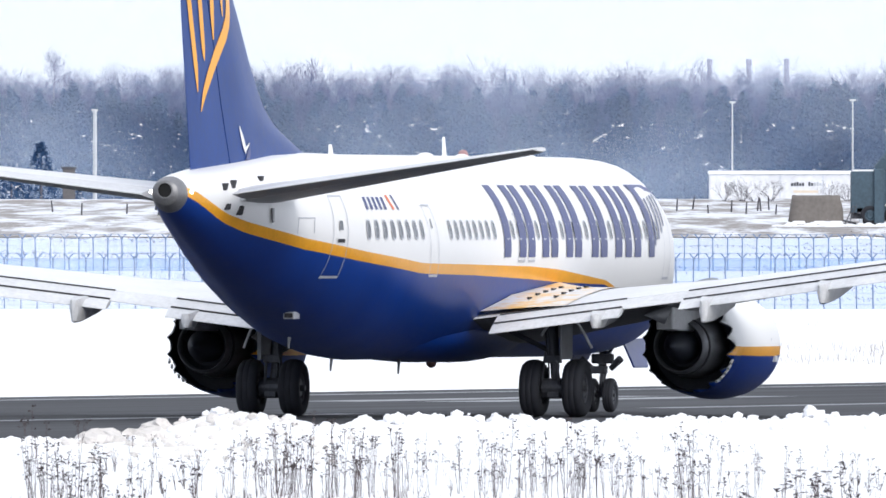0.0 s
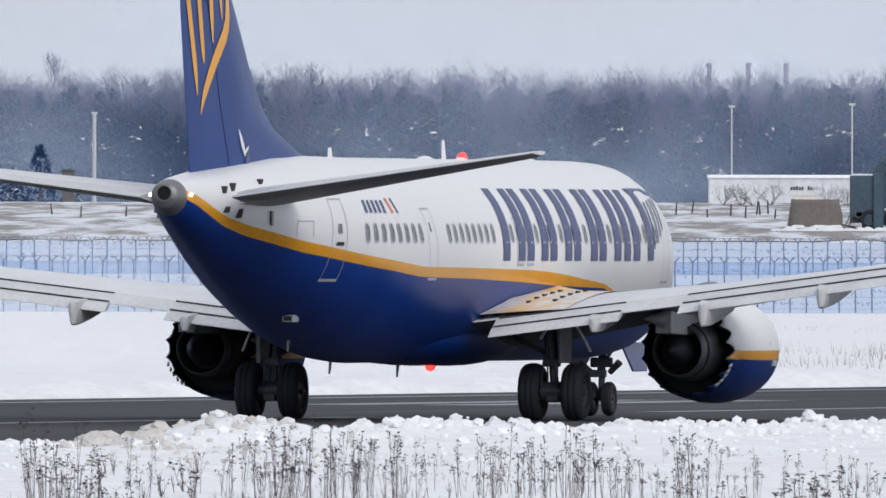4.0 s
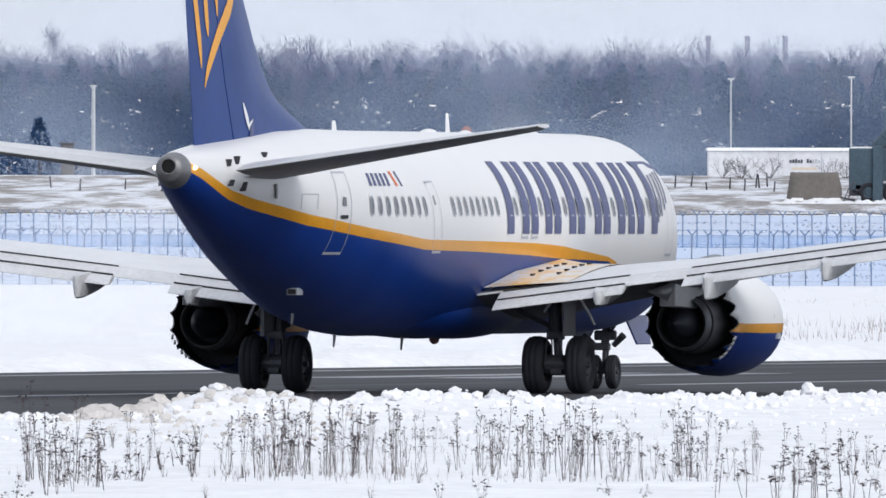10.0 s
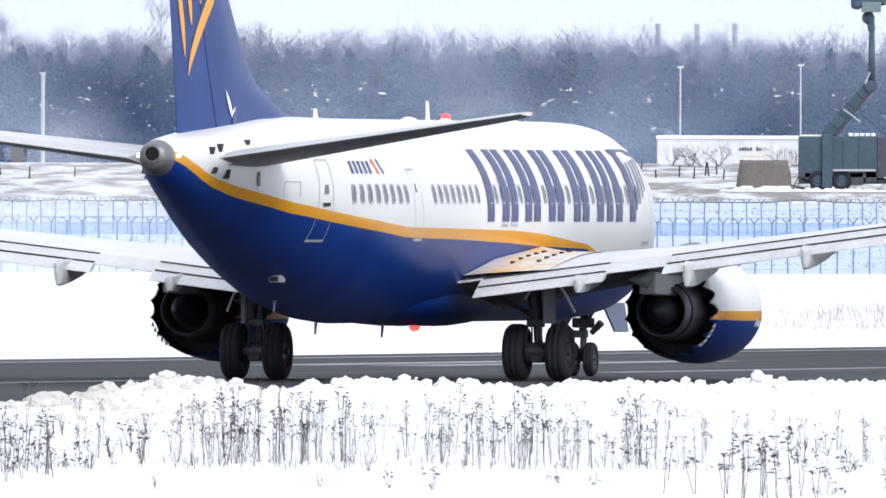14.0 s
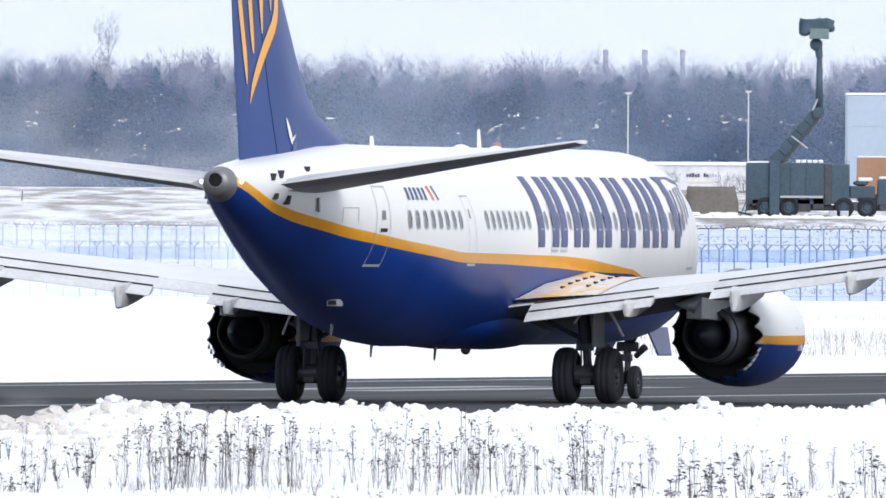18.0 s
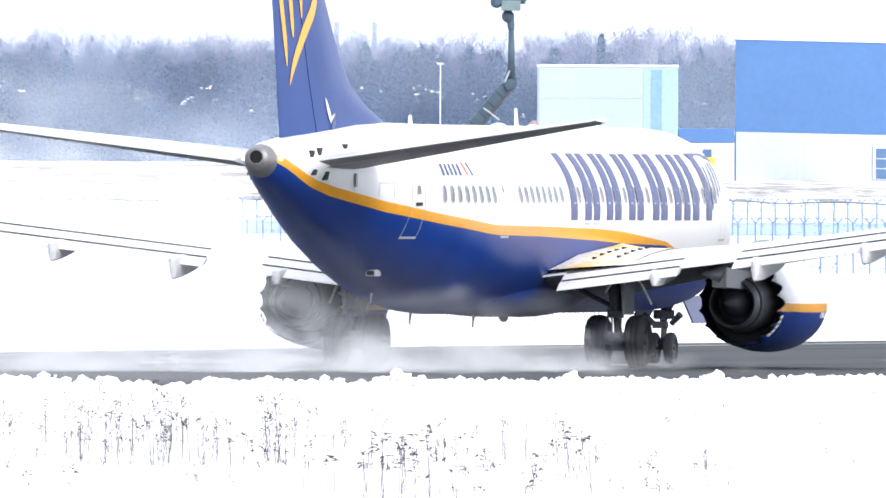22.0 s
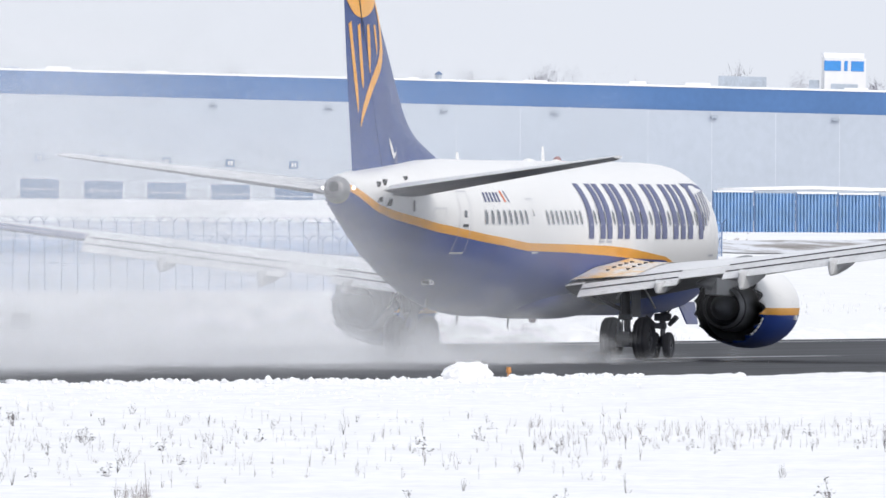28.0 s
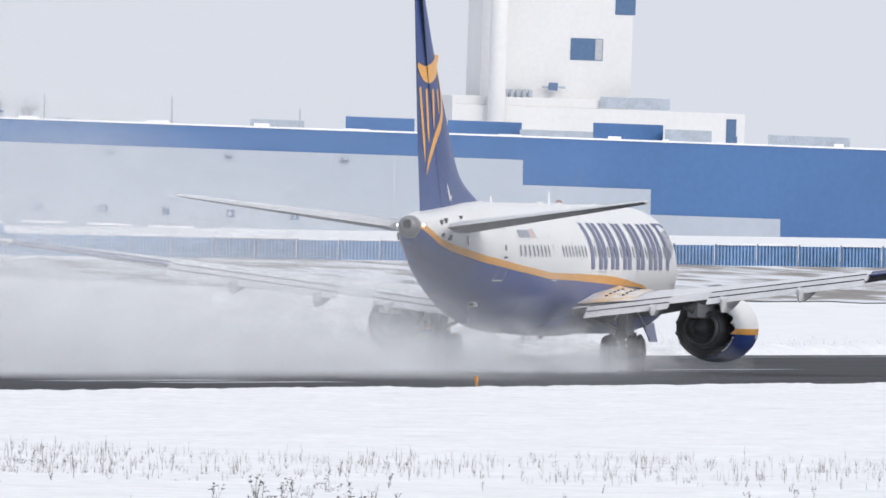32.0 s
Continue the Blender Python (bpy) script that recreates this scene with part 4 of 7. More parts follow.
def dock(u, text):
    z = 5.8 - (u - 1642) * 0.00027 + (0.4 if text else 0.0)
    w = 1.40 * hall_p(u)
    fr = front(u - w - 5, z - 3.75, "dock_frame", u + w + 5, z - 1.35, PALEFRAME, 0.22)
    front(u - w, z - 3.7, "dock_door", u + w, z - 1.55, DOORBLUE, 0.26, parent=fr)
    front(u - w, z - 3.0, "dock_door_rib", u + w, z - 2.94, PALEFRAME, 0.28, parent=fr)
    front(u - w, z - 2.3, "dock_door_rib", u + w, z - 2.24, PALEFRAME, 0.28, parent=fr)
    if text:
        front(u - w - 6, z - 1.95, "dock_canopy", u + w + 6, z - 1.25, ROOFBOX, 1.0, parent=fr, deep=0.9)
        front(u - w - 7, z - 1.25, "canopy_snow", u + w + 7, z - 1.08, SNOW, 1.05, parent=fr, deep=1.0)
    sg = front(u - 8, z - 0.28, "dock_sign", u + 8, z + 0.28, TOWERGLASS, 0.2, "small dark number plate", parent=fr)
    if text:
        cu = bpy.data.curves.new("number", "FONT")
        cu.body, cu.size, cu.align_x, cu.align_y = text, 0.62, "CENTER", "CENTER"
        tmp = bpy.data.objects.new("number", cu)
        me = bpy.data.meshes.new_from_object(tmp)
        bpy.data.objects.remove(tmp)
        me.materials.append(TOWERWHITE)
        ob = new("number", me)
        p = hall_p(u)
        ob.matrix_basis = Matrix.Translation((ux(u, p) - 0.08, F / p - 0.75, H + z + hall_drop(u))) @ Matrix.Rotation(radians(90), 4, "X")
        ob.parent = fr
    else:
        for k in (-4.5, 1.0):
            front(u + k, z - 0.16, "plate_bar", u + k + 3.4, z + 0.16, TOWERWHITE, 0.24, parent=sg)


for k in range(13):
    dock(1528 + 112.6 * k, "")
for u, text in ((4344, "19"), (4460, "18"), (4570, "17"), (4684, "16"), (4798, "15"), (5352, "14")):
    dock(u, text)
for u in (1941, 2735, 2938, 3142, 3340, 3620, 3835, 4075, 4270, 4470, 4680, 4885):
    zt = 9.75
    front(u - 6, zt - 0.12, "wall_lamp", u + 6, zt + 0.06, ROOFBOX, 0.5, deep=0.4)


def on_roof(name, label, u0, u1, h0, h1, material, back=6.0, deep=3.0):
    """A box on the hall's roof."""
    if u0 > 5000 or h1 == 1.25:
        u0, u1 = u0 + 82, u1 + 82
    e = front(u0, HT + h0, name, u1, HT + h1, material, -back, deep=deep, parent=None)
    return tagged(e, label, "roof unit")


for u0, u1, h0, h1 in ((4804, 4900, 0, 0.75), (5200, 5330, 0, 0.7), (5640, 5785, 0, 0.95), (5457, 5540, 0, 1.1), (3715, 3800, 0, 1.0), (2450, 2475, 0, .4), (3060, 3085, 0, .4), (4460, 4490, 0, .35)):
    on_roof("roof_unit", "grey ventilation unit on the snowy hall roof", u0, u1, h0, h1, ROOFBOX)
on_roof("roof_parapet", "dark blue raised roof block", 4933, 5055, 0.0, 1.25, HALLBLUE, 9, 6)
on_roof("roof_parapet", "dark blue raised roof block", 5114, 5245, 0.0, 1.25, HALLBLUE, 9, 6)
on_roof("roof_parapet", "dark blue raised roof block", 5372, 5496, 0.0, 1.45, HALLBLUE, 9, 4)
for u, h in ((3949, 8.5), (4365, 2.0), (4591, 2.1), (4818, 1.6)):
    p = hall_p(u)
    e = thing("roof_pole", "thin pale lightning pole on the hall roof", "pole", m=Matrix.Translation((ux(u, p), F / p + 4, H + HT + hall_drop(u))))
    part("mast", rodded((0, 0, -0.3), (0, 0, h), 0.08, 0.04), POLEGREY, e)
    part("foot", boxed(-0.4, 0.4, -0.4, 0.4, -0.3, 0.2, bevel=0.05), ROOFBOX, e)
for u in (1941, 3144, 4286):
    p = hall_p(u)
    e = thing("roof_vent", "small dark chimney vent on the hall roof", "vent", m=Matrix.Translation((ux(u, p), F / p + 4, H + HT + hall_drop(u))))
    part("pipe", rodded((0, 0, -0.3), (0, 0, 0.5), 0.22, 0.22, 12), ROOFBOX, e)
    part("cap", rodded((0, 0, 0.5), (0, 0, 0.75), 0.34, 0.05, 12), FENCEPOST, e)

# roof cabin with blue windows
p = 24.0
cabin = thing("roof_cabin", "white rooftop cabin with three blue windows under snow", "cabin", m=Matrix.Translation((ux(3860, p), F / p + 6, H)) @ Matrix.Rotation(radians(1.15), 4, "Y"))


def cab(name, u0, u1, v0, v1, material, y0=0.0, y1=3.0, parent=cabin):
    return part(name, boxed((u0 - 3860) / p, (u1 - 3860) / p, y0, y1, v0 / p, v1 / p, bevel=0.03), material, parent)


cab("wall", 3826, 3900, 235, 302, TOWERWHITE)
cab("roof_snow", 3824, 3896, 302, 311, SNOW)
for u0, u1 in ((3825, 3855), (3861, 3867), (3873, 3896)):
    cab("window", u0, u1, 279, 297, mat("bright_blue_glass", (0.05, 0.25, 0.62), 0.2), -0.06, 0.2)
cab("door_opening", 3838, 3886, 240, 256, ROOFBOX, -0.06, 0.2)
cab("railing", 3800, 3818, 235, 262, ROOFBOX, 0.5, 0.6)

# white tower behind the hall
TP = 17.0
tower = thing("control_tower_base", "tall white tower block with a round pipe and blue windows", "building", m=Matrix.Translation((ux(5300, TP), F / TP, H)) @ Matrix.Rotation(radians(1.15), 4, "Y"))


def tw(name, u0, u1, v0, v1, material, y0=0.0, y1=12.0, label=""):
    return part(name, boxed((u0 - 5300) / TP, (u1 - 5300) / TP, y0, y1, v0 / TP, v1 / TP, bevel=0.04), material, tower, label)


tw("shaft", 5118, 5388, -60, 640, TOWERWHITE, 0, 14)
tw("lower_block", 5066, 5590, -60, 268, TOWERWHITE, -2.5, 16)
tw("upper_ledge", 5066, 5330, 268, 284, TOWERWHITE, -2.0, 14)
part("round_pipe", rod(bmesh.new(), ((5143 - 5300) / TP, -3.4, 3), ((5143 - 5300) / TP, -3.4, 640 / TP), 0.95, 0.95, 24), TOWERWHITE, tower, "tall white round pipe", smooth=True)
tw("window", 5278, 5336, 354, 393, TOWERGLASS, -0.08, 0.2)
tw("window_pane", 5322, 5335, 355, 392, POLEGREY, -0.1, 0.1)
tw("window", 5356, 5392, 437, 470, TOWERGLASS, -0.08, 0.2)
tw("terrace_rail", 5330, 5455, 270, 290, ROOFBOX, -2.4, -2.3)
tw("side_window", 5587 - 30, 5587 - 12, 206, 258, TOWERGLASS, -2.58, -2.3)
tw("side_window", 5560, 5577, 270 - 62, 270 - 42, TOWERGLASS, -2.6, -2.3)
for i in range(5):
    tw("roof_cowl", 5160 + i * 11, 5167 + i * 11, 284, 298, ROOFBOX, -1.0, -0.4)
tw("bracket_arm", 5228, 5270, 302, 306, ROOFBOX, -0.8, -0.7)
tw("bracket_head", 5240, 5256, 298, 312, FENCEPOST, -1.0, -0.7)


# ---- plants built from many small blades ----
def soup(name, tris, material, idx=None, parent=None):
    """A mesh of loose small blades, quickly."""
    t = np.asarray(tris, np.float32).reshape(-1, 3)
    n = len(t) // 3
    me = bpy.data.meshes.new(name)
    me.vertices.add(3 * n)
    me.vertices.foreach_set("co", t.ravel())
    me.loops.add(3 * n)
    me.loops.foreach_set("vertex_index", np.arange(3 * n, dtype=np.int32))
    me.polygons.add(n)
    me.polygons.foreach_set("loop_start", np.arange(0, 3 * n, 3, dtype=np.int32))
    me.polygons.foreach_set("loop_total", np.full(n, 3, np.int32))
    for m in material if isinstance(material, (list, tuple)) else [material]:
        me.materials.append(m)
    if idx is not None:
        me.polygons.foreach_set("material_index", np.asarray(idx, np.int32))
    me.update()
    ob = new(name, me)
    if parent:
        ob.parent = parent
    return ob


def blades(g, centers, size, flat=1.0):
    """A random small blade at each centre."""
    n = len(centers)
    d = g.normal(size=(n, 3, 3)) * np.asarray(size).reshape(-1, 1, 1)
    d[:, :, 2] *= flat
    return centers[:, None, :] + d


def sticks(g, a, b, width):
    """Thin tapering twigs from a to b."""
    w = np.stack([np.asarray(width) * 1.0, np.zeros(len(a)), np.zeros(len(a))], 1)
    return np.stack([a - w, a + w, b], 1)


def pine(g, h, r):
    """Blades of one conifer of height h: a tapered trunk, drooping tiers of clumps."""
    n = int(1700 * h / 16)
    z = h * (0.12 + 0.88 * g.random(n) ** 0.85)
    rad = r * (1 - (z / h)) ** 0.75 * (0.55 + 0.6 * g.random(n)) + 0.12
    a = g.random(n) * 6.283
    c = np.stack([rad * np.cos(a), rad * np.sin(a), z - 0.15 * rad], 1)
    t = blades(g, c, 0.10 + 0.11 * g.random(n), 0.9)
    trunk = sticks(g, np.array([[0, 0, 0.0]]), np.array([[0, 0, h]]), [0.2])
    # a few tufts still hold snow
    white = np.zeros(n, int)
    for q in c[g.integers(0, n, g.integers(2, 26))]:
        if h * 0.35 < q[2] < h * 0.85:
            near = np.argsort(np.abs(c - q).sum(1))[: g.integers(1, 4)]
            white[near] = 1
            t[near] = c[near][:, None, :] + (t[near] - c[near][:, None, :]) * np.array([1.15, 1.15, 0.6])
    return np.concatenate([t, trunk]), np.concatenate([white, [0]])


def birch(g, h, r):
    """Twigs of one bare tree of height h: trunk, limbs and a haze of fine twigs."""
    out = [sticks(g, np.array([[0, 0, 0.0]]), np.array([[0.2, 0, h]]), [0.17])]
    m = 32
    z0 = h * (0.22 + 0.7 * g.random(m))
    a = g.random(m) * 6.283
    ln = r * (1.15 - z0 / h) * (0.7 + 0.6 * g.random(m))
    A = np.stack([0 * z0, 0 * z0, z0], 1)
    B = A + np.stack([ln * np.cos(a), ln * np.sin(a), ln * 1.25], 1)
    B[:, 2] = np.minimum(B[:, 2], h * 1.02)
    out.append(sticks(g, A, B, np.full(m, 0.03)))
    k = 10
    f = g.random((m, k))
    C = (A[:, None] + (B - A)[:, None] * f[..., None]).reshape(-1, 3)
    D = C + g.normal(size=C.shape) * 0.55 + np.array([0, 0, 0.75])
    out.append(sticks(g, C, D, np.full(len(C), 0.022)))
    E2 = np.repeat(D, 2, 0)
    out.append(sticks(g, E2 - 0.3, E2 + g.normal(size=E2.shape) * 0.4 + np.array([0, 0, .3]), np.full(len(E2), 0.02)))
    return np.concatenate(out), np.zeros(sum(len(o) for o in out), int)


def leafy(name, color, vary=0.2, scale=0.12):
    """Thin needles or twigs: half of the light goes through, so clumps read soft."""
    m = mat(name, color, 0.85, vary=vary, scale=scale, fine=0.5)
    n, l = m.node_tree.nodes, m.node_tree.links
    mix, thru = n.new("ShaderNodeMixShader"), n.new("ShaderNodeBsdfTranslucent")
    mix.inputs[0].default_value = 0.5
    l.new(n["Principled BSDF"].inputs["Base Color"].links[0].from_socket, thru.inputs[0])
    l.new(n["Principled BSDF"].outputs[0], mix.inputs[1])
    l.new(thru.outputs[0], mix.inputs[2])
    l.new(mix.outputs[0], n["Material Output"].inputs[0])
    return m


# conifer, birch and thicket colours carry the blue of distance haze
PINE = leafy("haze_blue_conifer_needles", (0.026, 0.072, 0.165))
BARE = leafy("haze_tinted_bare_twigs", (0.24, 0.235, 0.28), 0.15)
THICKET = leafy("haze_blue_thicket_twigs", (0.058, 0.078, 0.175))
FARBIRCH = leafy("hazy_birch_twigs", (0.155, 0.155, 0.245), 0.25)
DARKTWIG = leafy("dark_bush_twigs", (0.085, 0.08, 0.095), 0.2)


def wood(name, label, kind, count, u0, u1, p0, p1, h0, h1, r, material, seed, hs=None):
    g = np.random.default_rng(seed)
    tris, idx = [], []
    base = [kind(g, 16.0, r) for _ in range(8)]
    for i in range(count):
        t, ix = base[g.integers(0, 8)]
        u, p = u0 + (u1 - u0) * (i + g.random()) / count, p0 + (p1 - p0) * g.random()
        k = (h0 + (h1 - h0) * g.random()) / 16.0
        if hs is not None:
            k *= float(np.interp(u, hs[0], hs[1]))
        a = g.random() * 6.283
        rot = np.array([[math.cos(a), -math.sin(a), 0], [math.sin(a), math.cos(a), 0], [0, 0, 1]])
        x, y = ux(u, p), F / p
        tris.append((t @ rot.T) * np.array([k * (0.9 + .3 * g.random()), k, k]) + np.array([x, y, rise(x, y) - float(np.interp(u, (860, 935), (1.5, 0.3)))]))
        idx.append(ix)
    ob = soup(name, np.concatenate(tris), material, np.concatenate(idx))
    return tagged(ob, label, "woods", kind="stuff")


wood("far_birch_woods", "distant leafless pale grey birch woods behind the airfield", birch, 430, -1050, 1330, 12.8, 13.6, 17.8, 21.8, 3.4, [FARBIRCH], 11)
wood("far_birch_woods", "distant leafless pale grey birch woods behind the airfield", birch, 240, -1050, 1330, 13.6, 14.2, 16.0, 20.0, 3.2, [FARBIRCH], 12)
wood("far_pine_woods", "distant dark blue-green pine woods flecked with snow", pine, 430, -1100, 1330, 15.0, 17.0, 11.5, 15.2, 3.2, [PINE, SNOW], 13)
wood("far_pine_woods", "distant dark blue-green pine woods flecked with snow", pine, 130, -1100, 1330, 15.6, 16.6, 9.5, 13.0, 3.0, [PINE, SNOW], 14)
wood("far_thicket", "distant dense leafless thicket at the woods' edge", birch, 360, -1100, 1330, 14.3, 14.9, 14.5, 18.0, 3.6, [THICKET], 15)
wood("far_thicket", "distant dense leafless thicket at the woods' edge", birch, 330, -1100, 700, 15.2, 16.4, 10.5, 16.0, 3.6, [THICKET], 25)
wood("bushes_behind_hall", "bare bushes rising behind the snowy hall roof", birch, 34, 2200, 4350, 19.2, 20.0, 10.5, 13.0, 3.2, [BARE], 16)


def lone_tree(label, kind, u, v0, v1, p, r, material, seed):
    g = np.random.default_rng(seed)
    h = (v1 - v0) / p
    t, ix = kind(g, h, r)
    e = thing("tree", label, "tree", m=Matrix.Translation(pan(u, v0, p)))
    soup("crown", t, material, ix, e)
    part("trunk", rodded((0, 0, -0.5), (0.1, 0, h * 0.8), 0.22, 0.05), BARE, e)




def bush(g, h, r):
    """Branches of one bare shrub: crooked stems that fan out from the root and fork thrice."""
    tips = [(np.array([g.normal() * 0.05, 0, 0]), np.array([g.normal() * 1.0, g.normal() * 0.5, 1.0]), h * 0.36, 0.026) for _ in range(7)]
    a, b, wd = [], [], []
    for level in range(4):
        fresh = []
        for p5, d5, ln, w5 in tips:
            d5 = d5 / np.linalg.norm(d5)
            q5 = p5 + d5 * ln
            a.append(p5)
            b.append(q5)
            wd.append(w5)
            for _ in range(3 if level < 3 else 0):
                fresh.append((p5 + (q5 - p5) * (0.55 + 0.45 * g.random()), d5 + g.normal(size=3) * np.array([0.55, 0.5, 0.3]) * r, ln * (0.55 + 0.25 * g.random()), w5 * 0.55))
        tips = fresh
    a, b, wd = np.array(a), np.array(b), np.array(wd)
    sx = np.stack([wd, 0 * wd, 0 * wd], 1)
    t = np.concatenate([np.stack([a - sx, a + sx, b + sx * 0.4], 1), np.stack([a - sx, b + sx * 0.4, b - sx * 0.4], 1)])
    return t, np.zeros(len(t), int)


def shrub(label, u, v0, v1, p, r, seed):
    t, ix = bush(np.random.default_rng(seed), (v1 - v0) / p, r)
    e = thing("shrub", label, "shrub", "wall shrubs", Matrix.Translation(pan(u, v0, p)))
    soup("branch", t, [DARKTWIG], ix, e)


for u, v1, seed in ((498, 124, 31), (530, 130, 32), (550, 140, 33), (582, 128, 34), (690, 124, 35), (716, 118, 36)):
    shrub("dark bare shrub before a white wall", u, 69, v1, 25.2, 1.0, seed)
lone_tree("tall bare tree above the woods", birch, -410, 20, 378, 15, 4.0, [BARE], 34)
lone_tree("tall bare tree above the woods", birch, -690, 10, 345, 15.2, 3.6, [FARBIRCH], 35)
lone_tree("dark conifer at the edge of the woods", pine, -712, 10, 175, 19, 2.6, [PINE, SNOW], 36)
lone_tree("dark conifer at the edge of the woods", pine, -765, 10, 130, 19, 2.6, [PINE, SNOW], 37)
lone_tree("dark conifer at the edge of the woods", pine, -655, 10, 110, 19, 2.2, [PINE, SNOW], 38)
lone_tree("dark conifer beside a white hall", pine, 1010, 40, 302, 15, 1.4, [PINE, SNOW], 39)
lone_tree("tall bare tree beside a white hall", birch, 1100, 40, 335, 15, 3.6, [BARE], 40)
lone_tree("bare tree behind the hall roof", birch, 2290, 180, 342, 20, 3.0, [BARE], 41)
# the brick colour has the distance haze mixed in
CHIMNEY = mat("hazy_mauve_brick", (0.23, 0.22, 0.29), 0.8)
for u in (472, 541, 608):
    e = thing("chimney", "tall slim grey factory chimney beyond the woods", "chimney", "far chimneys", Matrix.Translation(pan(u, 20, 11.5)))
    hh = 294 / 11.5
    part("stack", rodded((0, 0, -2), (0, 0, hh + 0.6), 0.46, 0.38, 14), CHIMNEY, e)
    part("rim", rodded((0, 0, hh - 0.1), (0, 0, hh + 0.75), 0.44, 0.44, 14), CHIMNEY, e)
# small brown hut at the foot of the woods
e = thing("hut", "small brown wooden hut at the foot of the woods", "hut", m=Matrix.Translation(pan(-662, 60, 20)))
part("wall", boxed(-0.55, 0.55, 0, 1.5, -1.2, 3.4, bevel=0.03), mat("weathered_brown_boards", (0.10, 0.095, 0.10), 0.85, vary=0.2), e)
part("roof", boxed(-0.7, 0.7, -0.1, 1.6, 3.4, 3.6, bevel=0.04), STEEL, e)
for u, v0, v1 in ((512, 50, 246), (725, 50, 250), (-616, 20, 232)):
    e = thing("light_mast", "thin pale lighting mast at the woods' edge", "mast", "light masts", Matrix.Translation(pan(u, v0, 20)))
    part("mast", rodded((0, 0, -3.5), (0, 0, (v1 - v0) / 20), 0.10 if u > 0 else 0.22, 0.06 if u > 0 else 0.16), POLEGREY, e)
    part("lamp_head", boxed(-0.3, 0.3, -0.1, 0.1, (v1 - v0) / 20 - 0.1, (v1 - v0) / 20 + 0.08, bevel=0.03), POLEGREY, e)


def slab(e, name, u0, u1, v0, v1, material, p, uc, y0=0.0, y1=2.4, bevel=0.05, label=""):
    return part(name, boxed((u0 - uc) / p, (u1 - uc) / p, y0, y1, v0 / p, v1 / p, bevel=bevel), material, e, label)


# white wall with unreadable writing
e = thing("white_hall", "long white hall wall with faded dark writing and snowy roof", "building", m=Matrix.Translation((600 / 24.0, F / 24.0, H)))
slab(e, "wall", 472, 735, 20, 119, mat("weathered_white_render", (0.62, 0.63, 0.66), 0.7, vary=0.16, scale=0.3, fine=2), 24.0, 600, 0, 6)
slab(e, "roof_snow", 470, 737, 119, 125, SNOW, 24.0, 600, -0.2, 6)
for i, w in enumerate((5, 4, 6, 4, 9, 4, 4, 5, 6, 4)):
    slab(e, "writing_bar", 616 + i * 4.9 + (6 if i > 4 else 0), 616 + i * 4.9 + (6 if i > 4 else 0) + min(w, 3.6), 98, 103 + (i * 7 % 3), POLEGREY if i > 6 else STEEL, 24.0, 600, -0.06, 0.05, 0)
slab(e, "faded_stripe", 620, 664, 86, 90, mat("faded_ochre_paint", (0.62, 0.53, 0.42), 0.7), 24.0, 600, -0.05, 0.05, 0)
for u in (596, 672):
    slab(e, "wall_joint", u, u + 1.2, 24, 118, HALLGREY, 24.0, 600, -0.04, 0.05, 0)

# canvas-covered trailer
e = thing("covered_trailer", "low trailer under a sagging brown-grey canvas cover", "trailer", m=Matrix.Translation((662 / 29.0, F / 29.0, H)))
bm = boxed(-1.75, 1.65, 0, 2.4, 29 / 29, 81 / 29)
bmesh.ops.subdivide_edges(bm, edges=bm.edges, cuts=5, use_grid_fill=True)
for vv in bm.verts:
    vv.co.x *= 1 - 0.16 * (vv.co.z - 1.1) / 1.7
    vv.co += Vector((0.08 * noise.noise(vv.co * 1.3), 0, 0.10 * noise.noise(vv.co * 1.1 + Vector((3, 0, 0)))))
part("canvas_cover", bm, CANVAS, e, "sagging brown-grey canvas", smooth=True)
for x in (-1.1, 0.2, 1.2):
    part("snow_lump", boxed(x - 0.45, x + 0.4, -0.5, 0.1, 0.9, 1.25, bevel=0.14), SNOW, e)
part("drawbar", rodded((1.5, 0.6, 1.3), (2.4, 0.6, 1.1), 0.06), STEEL, e)

# radar truck with a raised mast
TP2 = 29.0
truck = thing("radar_truck", "dark green radar truck with a tall folded mast raised", "truck", m=Matrix.Translation((850 / TP2, F / TP2, H)))


def tk(name, u0, u1, v0, v1, material=ARMYGREEN, y0=0.0, y1=2.5, bevel=0.06, label=""):
    return slab(truck, name, u0, u1, v0, v1, material, TP2, 850, y0, y1, bevel, label)


tk("container", 722, 868, 50, 124, label="dark green equipment container")
tk("rear_container", 870, 905, 52, 122)
for u in (800, 828):
    tk("container_rib", u, u + 2.5, 68, 118, ARMYGREEN, -0.06, 0.02, 0.01)
tk("mast_column", 763, 781, 32, 128, ARMYGREEN, -0.25, 1.6, 0.05, "dark upright mast foot")
tk("door_frame", 861, 873, 50, 123, STEEL, -0.1, 1.0, 0.03)
tk("container_step", 782, 858, 62, 66, POLEGREY, -0.3, 0.0, 0.01)
tk("container_roof_snow", 726, 762, 124, 127, SNOW, 0.1, 2.3, 0.02)
for i in range(5):
    tk("roof_crate", 810 + 10 * i, 818 + 10 * i, 124, 130, SNOW, 0.2, 1.4, 0.05)
for i in range(7):
    tk("roof_rail_post", 877 + 4.4 * i, 878 + 4.4 * i, 122, 128 + (i % 3), STEEL, 0.1, 0.2, 0)
tk("chassis", 722, 1030, 40, 50, STEEL, 0.3, 2.2)
for u0, u1, v0, v1 in ((732, 744, 48, 60), (768, 782, 34, 50), (812, 836, 38, 60), (840, 860, 42, 62), (905, 920, 40, 56), (958, 980, 40, 50)):
    tk("underbody_box", u0, u1, v0, v1, STEEL, 0.0, 0.9, 0.04)
